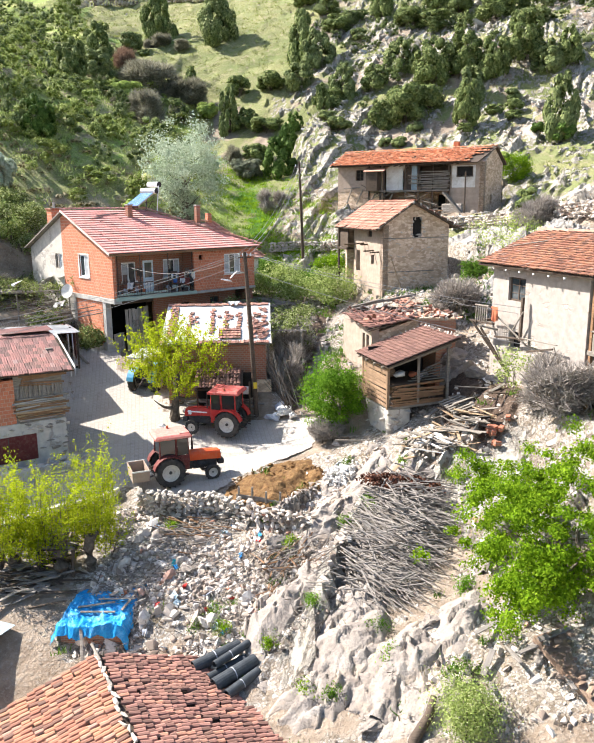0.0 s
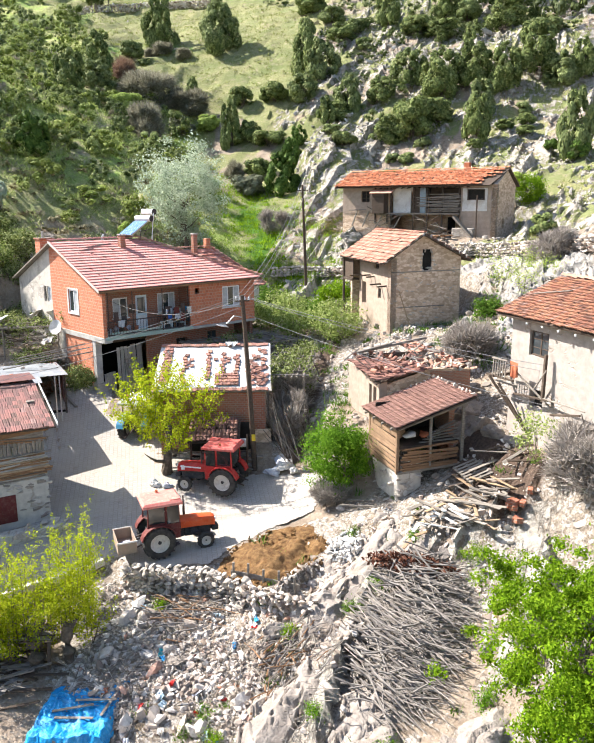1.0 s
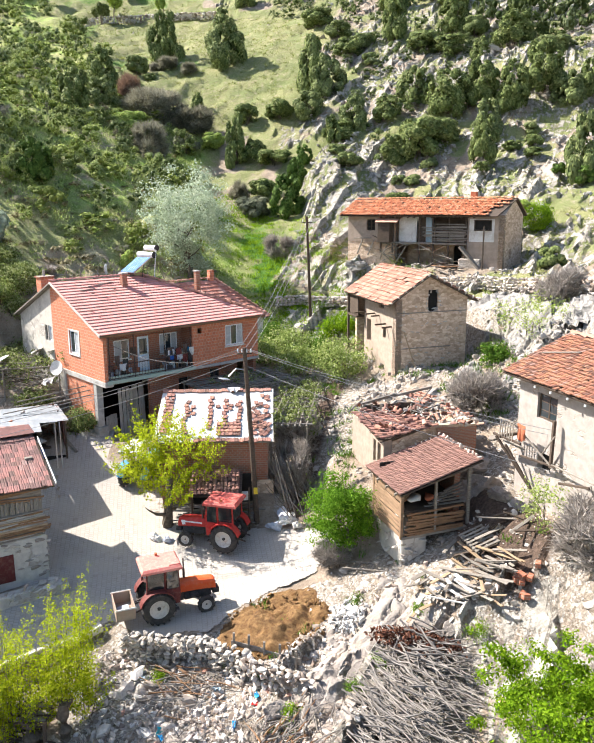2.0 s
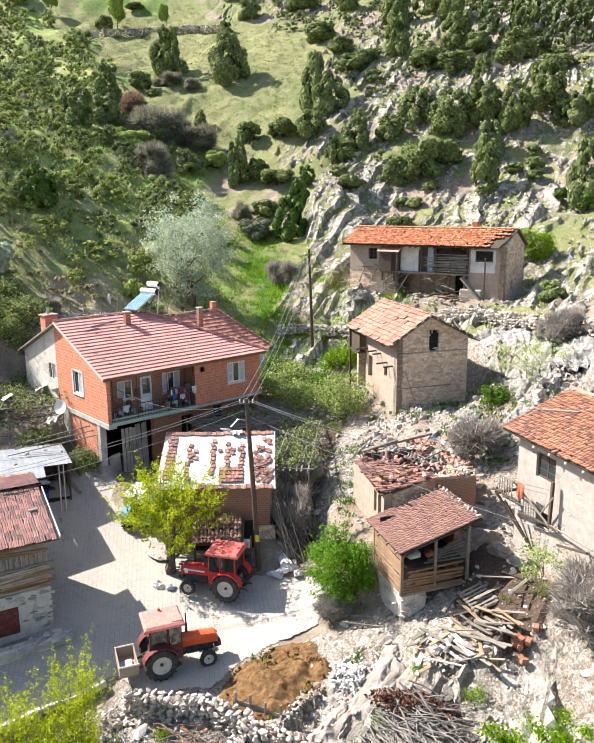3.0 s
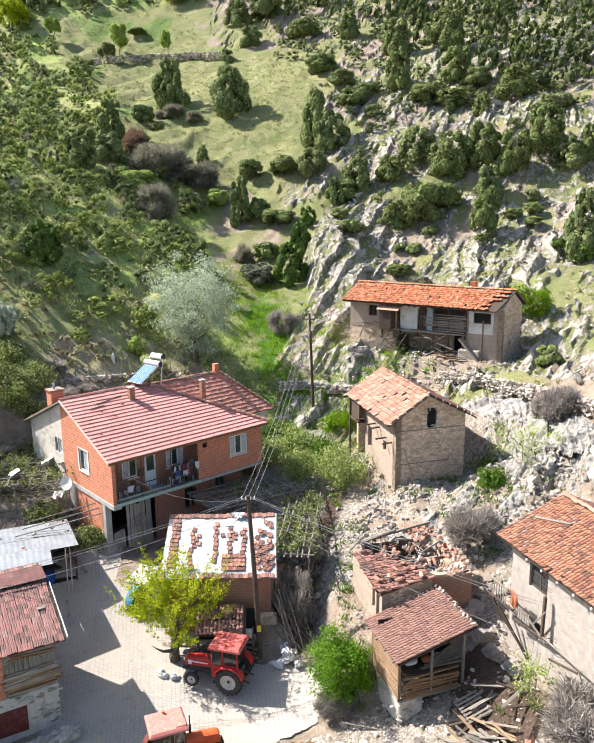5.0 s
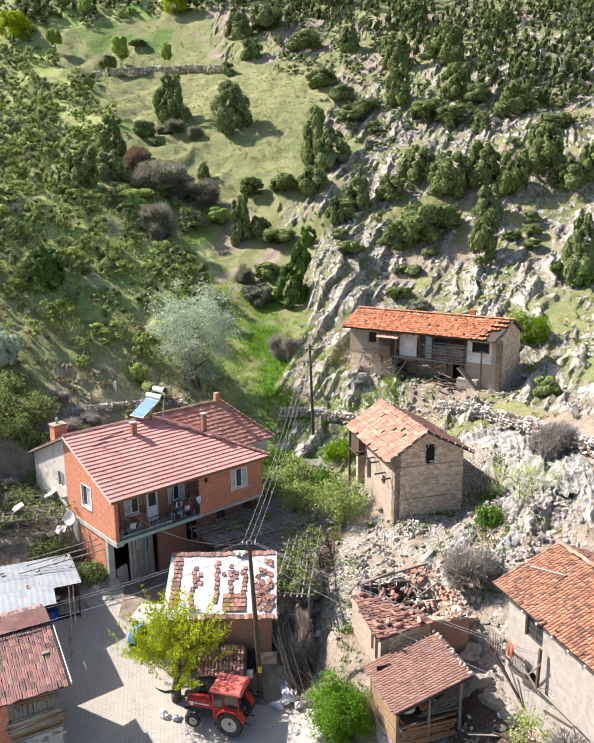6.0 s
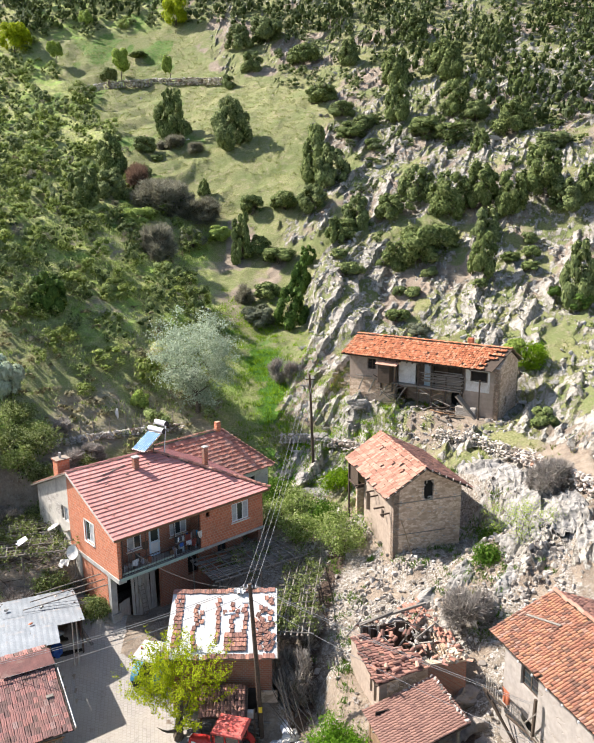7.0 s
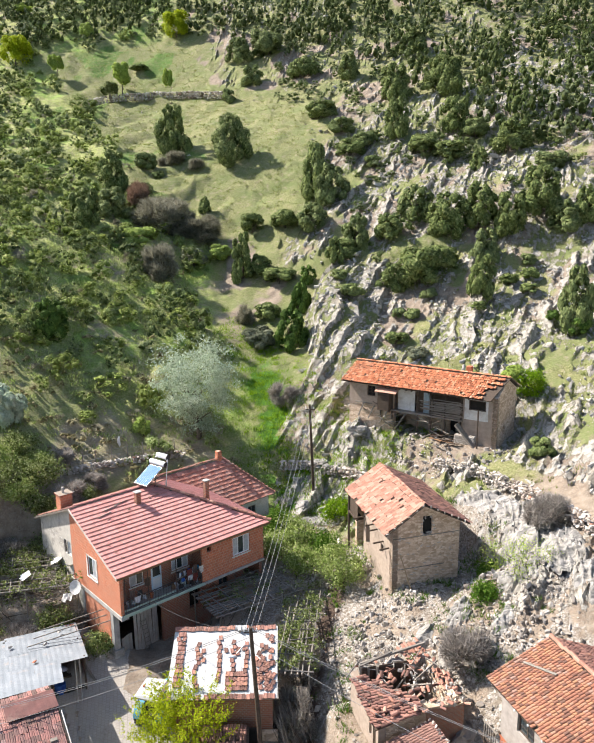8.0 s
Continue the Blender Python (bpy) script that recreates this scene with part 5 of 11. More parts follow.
def drape(w, h, amp, seed):
    """A cloth that hangs over a rail."""
    r = np.random.default_rng(seed)
    n, k = 9, 5
    ph = r.uniform(0, 6)
    g = Geo()
    v = [(w * i / (n - 1) + r.normal(0, 0.01), amp * math.sin(ph + i * 1.7) * j / k - 0.02, -h * j / (k - 1) * (1 - 0.1 * math.sin(i))) for j in range(k) for i in range(n)]
    f = [(j * n + i, j * n + i + 1, (j + 1) * n + i + 1, (j + 1) * n + i) for j in range(k - 1) for i in range(n - 1)]
    v2 = [(x, y + 0.02, z) for x, y, z in v]
    m = len(v)
    return g.add(v + v2, f + [tuple(m + i for i in reversed(q)) for q in f])


def bowl(r, d):
    """A shallow dish, its hollow side up."""
    g, n, k = Geo(), 20, 5
    v, f = [(0, 0, 0)], []
    for j in range(1, k + 1):
        q = j / k
        v += [(r * q * math.cos(a), r * q * math.sin(a), d * q * q) for a in np.arange(n) * 2 * math.pi / n]
    f += [(0, 1 + (i + 1) % n, 1 + i) for i in range(n)]
    for j in range(k - 1):
        f += [(1 + j * n + i, 1 + j * n + (i + 1) % n, 1 + (j + 1) * n + (i + 1) % n, 1 + (j + 1) * n + i) for i in range(n)]
    m = len(v)
    v2 = [(x, y, z - 0.012) for x, y, z in v]
    return g.add(v + v2, f + [tuple(m + i for i in reversed(q)) for q in f])


HOUSE_A = brick_house()


def solar_heater():
    h = thing("solar_water_heater", "blue solar water heater with white tanks on the tiled roof", "solar heater", pose(-11.89, 53.52, 14.9, 0, 0, -35))
    tilt = pose(0, 0, 0, -60)
    c = part("collector", Geo().box(-0.65, 0.65, 0.013, 0.11, 0, 1.85, 0.01), M_STEEL, h, m=tilt)
    part("collector_glass", Geo().box(-0.62, 0.62, 0.0, 0.012, 0.03, 1.82), M_SOLAR, c)
    for i in range(6):
        part("tube_seam", Geo().box(-0.45 + 0.18 * i - 0.006, -0.45 + 0.18 * i + 0.006, -0.008, -0.001, 0.04, 1.81), M_BLUESHEET, c)
    part("bottom_bar", Geo().box(-0.68, 0.68, -0.02, 0.12, -0.07, -0.003, 0.01), M_IRON, h, m=tilt)
    part("tank", Geo().rod((-0.78, 1.85, 1.05), (0.72, 1.85, 1.05), 0.2, n=18), M_PVC, h)
    part("tank_end", Geo().rod((0.725, 1.85, 1.05), (0.78, 1.85, 1.05), 0.21, n=18), M_ENGINE, h)
    part("small_tank", Geo().rod((-0.45, 2.2, 1.5), (0.62, 2.2, 1.5), 0.19, n=18), M_PVC, h)
    part("small_tank_end", Geo().rod((0.625, 2.2, 1.5), (0.69, 2.2, 1.5), 0.2, n=18), M_ENGINE, h)
    for x in (-0.6, 0.6):
        part("leg", Geo().beam((x, 1.95, -0.9), (x, 2.1, 1.35), 0.05), M_STEEL, h)
        part("leg", Geo().beam((x, 0.75, -0.75), (x, 1.0, 0.5), 0.05), M_IRON, h)
        part("rail", Geo().beam((x, 0.8, 0.2), (x, 2.0, 0.35), 0.04), M_IRON, h)
    part("brace", Geo().beam((-0.6, 2.0, -0.5), (0.6, 2.1, 1.2), 0.035), M_IRON, h)
    part("pipe", Geo().rod((0.75, 2.05, 1.4), (0.85, 1.6, -0.9), 0.03, n=8), M_PVC, h)


solar_heater()


def rear_wing():
    h = thing("small_house", "small hip-roofed house with red tiles behind the brick farmhouse", "house", pose(-3.15, 62.1, 7.8, 0, 0, 43.7))
    # x runs back along the ridge from the near right corner, y away
    part("wall", weld(wall_holes(-8.6, 0, -0.8, 2.7, 0.3, 0.55, [(-2.2, -1.4, 1.2, 2.2)])), M_WHITEWASH, h)
    part("side_wall", Geo().box(-0.25, -0.001, 0.56, 6.4, -0.8, 2.7), M_MASONRY_W, h)
    part("rear_wall", Geo().box(-8.6, -0.26, 6.15, 6.4, -0.8, 2.7), M_MASONRY_W, h)
    part("far_wall", Geo().box(-8.6, -8.35, 0.56, 6.14, -0.8, 2.7), M_MASONRY_W, h)
    window(h, pose(-2.2, 0.36, 1.2), 0.8, 1.0, M_WOOD_GREY, 2)
    e, t, z0, z1 = -0.1, 3.3, 2.78, 5.7
    a, b = -9.0, 0.35
    g = Geo().slab([(a, e, z0), (b, e, z0), (b - 2.9, t, z1), (a, t, z1)], 0.08)
    g.slab([(a, t, z1), (b - 2.9, t, z1), (b, 6.75, z0), (a, 6.75, z0)], 0.08).slab([(b, e, z0), (b, 6.75, z0), (b - 2.9, t, z1)], 0.08)
    part("roof_deck", g, M_WOOD_GREY, h)
    ln = math.hypot(t - e, z1 - z0)
    tile_roof(h, (a, e - 0.05, z0 + 0.02), (1, 0, 0), (0, t - e, z1 - z0), b - a, ln, "flat", 0.232, 0.362, (M_TILE_WING, M_TILE_WING_J), keep=lambda x, y: x < b - a - 2.9 * y / ln, singles=0, loose=0.02, seed=12)
    tile_roof(h, (b, e, z0 + 0.02), (0, 1, 0), (-2.9, 0, z1 - z0), 6.9, math.hypot(2.9, z1 - z0), "flat", 0.232, 0.362, (M_TILE_WING, M_TILE_WING_J), keep=lambda x, y: 0.82 * y < x < 6.85 - 0.82 * y, singles=0, loose=0.02, seed=13)
    ridge_caps(h, (b, e, z0 + 0.06), (b - 2.9, t, z1 + 0.06), 0.24, M_TILE_OR, seed=14)
    ridge_caps(h, (a, t, z1 + 0.05), (b - 2.9, t, z1 + 0.05), 0.24, M_TILE_OR, seed=15)
    part("chimney", Geo().box(b - 3.4, b - 3.0, t - 0.2, t + 0.2, z1 - 0.3, z1 + 0.75, 0.02), M_BRICK, h)


rear_wing()


# ---- the tall stone house ----
def tower_house():
    h = thing("stone_house", "tall narrow stone and mud plaster house with orange tiled gable roof", "house", pose(5.7, 49.47, 9.32, 0, 0, 16.5) @ Matrix.Diagonal((0.967, 1.05, 0.934, 1)))
    gz = lambda x: min(4.12 + 0.684 * (x + 0.75), 6.06 - 0.53 * (x - 2.1))
    side = pose(0, 0, 0, 0, 0, 90) @ Matrix.Scale(-1, 4, (0, 1, 0))
    part("gable_wall", weld(wall_holes(0, 5.0, -1.2, 6.2, 0, 0.45, [(2.2, 2.9, 3.6, 5.05)], gz)), M_MASONRY, h)
    # black sheet set into the gable hole as its painted shade
    part("gable_opening", Geo().box(2.21, 2.89, 0.14, 0.17, 3.61, 5.04), M_DARK, h)
    lw = wall_holes(0.0, 5.2, -1.2, 4.5, 0, 0.4, [(4.0, 4.75, 0.9, 2.5), (1.5, 2.0, 1.6, 2.3), (1.9, 2.7, 3.6, 4.3)])
    part("plastered_wall", weld(lw), M_PLASTER, h, "warm mud plastered wall with timber stubs", m=side)
    part("door_opening", Geo().box(3.95, 4.8, 0.3, 0.35, 0.9, 2.5), M_WOOD_DARK, h, m=side)
    window(h, side @ pose(1.5, 0.12, 1.6), 0.5, 0.7, M_WOOD_DARK, 2, glass=M_DARK)
    window(h, side @ pose(1.9, 0.12, 3.6), 0.8, 0.7, M_WOOD_DARK, 1, glass=M_DARK)
    part("side_wall", Geo().box(4.6, 5.0, 0.455, 6.9, -1.0, 4.5), M_MASONRY, h)
    part("rear_wall", Geo().box(0.0, 4.59, 6.5, 6.9, -1.0, 4.5), M_MASONRY, h)
    # the open timber corner beyond the plastered wall
    part("corner_post", Geo().beam((-0.55, 6.9, -1.2), (-0.55, 6.9, 4.4), 0.14), M_WOOD_DARK, h)
    part("floor_beam", Geo().beam((-0.55, 5.2, 2.55), (-0.55, 6.95, 2.55), 0.14), M_WOOD_DARK, h)
    pl = part("loft_frame", Geo().box(-0.5, -0.44, 5.22, 6.85, 2.65, 4.3), M_WOOD_DARK, h)
    planks(pl, (-0.5, 6.85, 2.65), (0, -1, 0), (0, 0, 1), 1.6, 1.7, 0.19, M_WOOD_BROWN, seed=3)
    part("loft_floor", Geo().box(-0.5, 0.0, 5.25, 6.85, 2.5, 2.62), M_WOOD_DARK, h)
    for i, (y, z, ln) in enumerate(((0.6, 2.55, 0.7), (1.5, 2.6, 0.8), (2.6, 3.0, 0.6), (3.3, 3.05, 0.7), (4.9, 2.9, 0.9))):
        part("timber_stub", Geo().beam((-ln, y, z), (0.1, y + 0.05, z + 0.03), 0.1), M_WOOD_DARK, h)
    for z, x0, x1 in ((1.15, 0.4, 3.9), (3.55, 0.02, 4.98)):
        part("wall_timber", Geo().beam((x0, -0.003, z), (x1, -0.003, z + 0.05), 0.04, 0.07), M_WOOD_GREY, h)
    r = np.random.default_rng(24)
    for i in range(70):
        x, z = r.uniform(0.1, 4.9), r.uniform(-0.9, 4.2)
        q = r.uniform(0.09, 0.2)
        part("wall_stone", Geo().put(STONE_PROTO[i % 8], pose(x, 0.02, z, r.normal(0, 8), r.normal(0, 8), r.normal(0, 12)) @ Matrix.Diagonal((q * 1.2, 0.07, q * 0.6, 1))), M_STONE, h)
    for i in range(16):
        a = i * 0.42
        part("broken_edge", Geo().put(STONE_PROTO[i % 8], pose(2.55 + 0.46 * math.cos(a) + r.normal(0, 0.05), 0.03, 4.3 + 0.72 * math.sin(a), 20 * i, 33 * i, 11 * i) @ Matrix.Diagonal((0.15, 0.1, 0.1, 1))), M_STONE, h)
    part("leaning_pole", Geo().rod((1.3, -0.9, -0.9), (0.55, -0.08, 2.3), 0.05, 0.035), M_WOOD_TAN, h)
    # roof
    z0, z1, xl, xr = 4.15, 6.1, -0.75, 5.6
    y0, y1 = -0.45, 7.3
    xm, z0r = 2.1, 4.25
    part("roof_deck", Geo().slab([(xl, y0, z0), (xl, y1, z0), (xm, y1, z1), (xm, y0, z1)], 0.07).slab([(xm, y0, z1), (xm, y1, z1), (xr, y1, z0r), (xr, y0, z0r)], 0.07), M_WOOD_DARK, h)
    ln = math.hypot(xm - xl, z1 - z0)
    tile_roof(h, (xl - 0.03, y1, z0 + 0.03), (0, -1, 0), (xm - xl, 0, z1 - z0), y1 - y0, ln, "flat", 0.24, 0.34, (M_TILE_OR, M_TILE_OR_J), singles=300, loose=0.03, seed=21, gaps=0.02, first=lambda x, y: -x)
    ln2 = math.hypot(xr - xm, z1 - z0r)
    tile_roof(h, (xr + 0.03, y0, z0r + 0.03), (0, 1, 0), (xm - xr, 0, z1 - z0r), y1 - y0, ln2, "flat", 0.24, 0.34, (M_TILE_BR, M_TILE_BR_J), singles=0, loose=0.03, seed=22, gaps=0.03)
    ridge_caps(h, (xm, y0, z1 + 0.04), (xm, y1, z1 + 0.04), 0.22, M_TILE_OR, seed=23)
    for k in range(12):
        x = -0.6 + k * 0.52
        zz = z0 + (z1 - z0) * (x - xl) / (xm - xl) if x < xm else z1 - (z1 - z0r) * (x - xm) / (xr - xm)
        part("verge_stone", Geo().put(STONE_PROTO[k % 6], pose(x, y0 - 0.02, zz + 0.05, 20 * k, 11 * k, 37 * k) @ Matrix.Diagonal((0.13, 0.1, 0.08, 1))), M_STONE, h)


tower_house()


# ---- the long derelict house higher up ----
def upper_house():
    # x runs from the right front corner leftwards
    h = thing("derelict_house", "long derelict two-storey stone house with timber gallery and orange tiled roof", "house", pose(15.75, 63.6, 14.02, 0, 0, 147.9) @ Matrix.Diagonal((1.034, 1.08, 0.965, 1)))
    # local y points towards the viewer, so the walls stand at negative y
    L, dep = 13.6, 4.6
    holes_up = [(11.0, 11.8, 3.1, 4.1)]
    part("left_wall", weld(wall_holes(9.2, L, -0.6, 4.55, -0.4, 0, holes_up)), M_MASONRY, h)
    part("plaster_coat", weld(wall_holes(9.22, L - 0.02, 2.1, 4.4, 0.003, 0.03, holes_up)), M_PLASTER, h, "flaking mud plaster")
    r = np.random.default_rng(44)
    for i in range(26):
        x, z = r.uniform(2.6, 10.2), r.uniform(0.1, 2.2)
        a, l = r.uniform(-0.9, 0.9), r.uniform(0.7, 2.0)
        part("loose_pole", Geo().rod((x, r.uniform(0.05, 0.5), z), (x + l * math.cos(a), r.uniform(0.1, 0.6), z + l * math.sin(a) * 0.8), 0.045, 0.03, n=6), M_WOOD_GREY if i % 3 else M_WOOD_DARK, h)
    for i in range(12):
        part("gallery_rail", Geo().rod((2.9 + r.uniform(-0.2, 0.3), 0.22 + r.uniform(-0.05, 0.1), 2.3 + 0.13 * i), (6.1 + r.uniform(-0.4, 0.6), 0.22 + r.uniform(-0.05, 0.1), 2.28 + 0.13 * i + r.uniform(-0.12, 0.12)), 0.05, 0.035, n=6), M_WOOD_GREY, h)
    for i in range(16):
        x = 2.3 + 0.5 * i + r.uniform(-0.1, 0.1)
        part("rafter_end", Geo().beam((x, -0.3, 4.43), (x, 0.62, 4.30 + r.uniform(-0.04, 0.0)), 0.08), M_WOOD_DARK, h)
    window(h, pose(11.8, -0.1, 3.1, 0, 0, 180), 0.8, 1.0, M_WOOD_DARK, 2, glass=M_DARK, bars=3)
    part("right_wall", weld(wall_holes(0, 2.9, -0.4, 4.5, -0.4, 0, [(1.0, 2.3, 3.25, 4.05)])), M_PLASTER, h)
    part("white_panel", Geo().box(0.75, 2.75, 0.003, 0.02, 2.3, 4.2, 0.004), M_WHITEWASH, h, m=None)
    part("dark_window", Geo().box(1.0, 2.3, 0.021, 0.03, 3.3, 4.05), M_DARK, h)
    part("window_frame", Geo().box(0.95, 2.35, 0.022, 0.07, 4.05, 4.12).box(0.95, 2.35, 0.022, 0.07, 3.22, 3.29).box(0.95, 1.02, 0.022, 0.07, 3.29, 4.05).box(2.28, 2.35, 0.022, 0.07, 3.29, 4.05), M_WOOD_DARK, h)
    # set-back middle with the gallery in front
    part("back_wall", weld(wall_holes(2.905, 9.195, -0.4, 4.5, -2.9, -2.6, [(4.3, 5.0, -0.1, 1.75), (6.5, 7.3, 2.3, 4.2)])), M_MASONRY, h)
    part("door_dark", Geo().box(4.3, 5.0, -2.8, -2.75, -0.1, 1.75), M_DARK, h)
    part("gallery_floor", Geo().box(2.9, 9.8, -2.59, 0.25, 2.02, 2.16, 0.01), M_WOOD_GREY, h)
    part("white_bay", weld(wall_holes(7.0, 8.9, 2.17, 4.4, -0.35, -0.2, [(7.0, 7.3, 2.17, 4.0)])), M_WHITEWASH, h)
    part("bay_door", Geo().box(6.55, 6.98, -0.3, -0.25, 2.17, 4.3), M_WOOD_DARK, h)
    part("bay_panel", Geo().box(6.0, 6.5, -0.32, -0.25, 2.17, 4.3), M_BLUESHEET, h)
    gw = part("gallery_screen", Geo().box(3.2, 6.0, -1.0, -0.96, 2.17, 4.3), M_WOOD_DARK, h, "weathered plank screen")
    planks(gw, (6.0, -0.94, 2.2), (-1, 0, 0), (0, 0, 1), 2.8, 0.8, 0.2, M_WOOD_GREY, along="x", seed=41, short=0.15)
    planks(gw, (9.2, 0.05, 1.9), (1, 0, 0), (0, 0, 1), 1.2, 1.9, 0.2, M_WOOD_GREY, along="x", seed=42, short=0.1)
    for x in (3.0, 4.4, 5.7, 6.9, 8.95, 9.3, 10.4):
        part("gallery_post", Geo().beam((x, 0.12, 0 if x < 9 else 1.2), (x, 0.12, 4.4), 0.12), M_WOOD_DARK, h)
    part("oriel_roof", Geo().slab([(8.6, 0.9, 3.9), (10.6, 0.9, 3.9), (10.6, -0.1, 4.35), (8.6, -0.1, 4.35)], 0.06), M_TILE_OR, h)
    part("oriel", Geo().box(9.3, 10.4, 0.005, 0.75, 2.1, 3.9, 0.02), M_WOOD_DARK, h)
    for i, (x0, x1, z0, z1) in enumerate(((9.6, 10.5, 0.6, 2.0), (10.9, 11.6, 0.9, 2.3), (12.0, 12.6, 1.0, 2.4), (8.0, 9.0, 0.2, 1.8), (3.4, 2.3, 0.9, -0.2), (11.2, 12.9, 2.4, 2.45))):
        part("prop", Geo().beam((x0, 0.3, z1), (x1, 0.15, z0), 0.1), M_WOOD_GREY, h)
    part("terrace_wall", Geo().box(1.6, 3.4, 0.005, 0.5, -0.6, 0.9, 0.08), M_MASONRY_G, h)
    part("outside_stair", Geo().beam((3.2, 0.6, 1.9), (1.2, 0.6, -0.3), 0.7, 0.15), M_WOOD_GREY, h)
    part("front_post", Geo().beam((1.25, 0.9, -0.8), (1.25, 0.9, 3.6), 0.1), M_WOOD_DARK, h)
    part("end_wall", weld(wall_holes(0, dep, -0.5, 5.9, 0, 0.4, [(1.6, 2.1, 0.9, 1.7)], lambda y: 4.45 + 0.55 * min(y, dep - y))), M_MASONRY, h, m=pose(0, 0, 0, 0, 0, -90) @ Matrix.Translation((0, 0, 0)))
    part("far_end_wall", Geo().box(L - 0.4, L, -dep, -0.401, -0.5, 4.5), M_MASONRY, h)
    part("rear_wall", Geo().box(0.401, L - 0.401, -dep, -dep + 0.4, -0.5, 4.5), M_MASONRY, h)
    z0, z1, ye, yr = 4.42, 5.85, 0.65, -2.3
    part("roof_deck", Geo().slab([(0.4, ye, z0), (L + 0.5, ye, z0), (L + 0.5, yr, z1), (-0.2, yr, z1)], 0.07).slab([(-0.2, yr, z1), (L + 0.5, yr, z1), (L + 0.5, -dep - 0.5, z0), (-0.2, -dep - 0.5, z0)], 0.07), M_WOOD_DARK, h)
    ln = math.hypot(ye - yr, z1 - z0)
    tile_roof(h, (L + 0.5, ye + 0.05, z0 + 0.03), (-1, 0, 0), (0, yr - ye, z1 - z0), L + 0.4, ln, "barrel", 0.2, 0.3, (M_TILE_FL, M_TILE_FL_J), keep=lambda x, y: x < L - 1.2 + 0.5 * y + 0.5 * math.sin(9 * y), singles=200, loose=0.035, seed=31, gaps=0.012, first=lambda x, y: -x)
    tile_roof(h, (-0.2, -dep - 0.5, z0 + 0.03), (1, 0, 0), (0, yr + dep + 0.5, z1 - z0), L + 0.6, math.hypot(yr + dep + 0.5, z1 - z0), "barrel", 0.2, 0.3, (M_TILE_OR, M_TILE_OR_J), singles=0, loose=0.03, seed=32, gaps=0.05)
    part("chimney", Geo().box(3.2, 3.65, -2.75, -2.3, z1 - 0.4, z1 + 0.6, 0.02), M_TERRACOTTA, h)
    ridge_caps(h, (-0.2, yr, z1 + 0.04), (L + 0.5, yr, z1 + 0.04), 0.2, M_TILE_FL, seed=33)


upper_house()


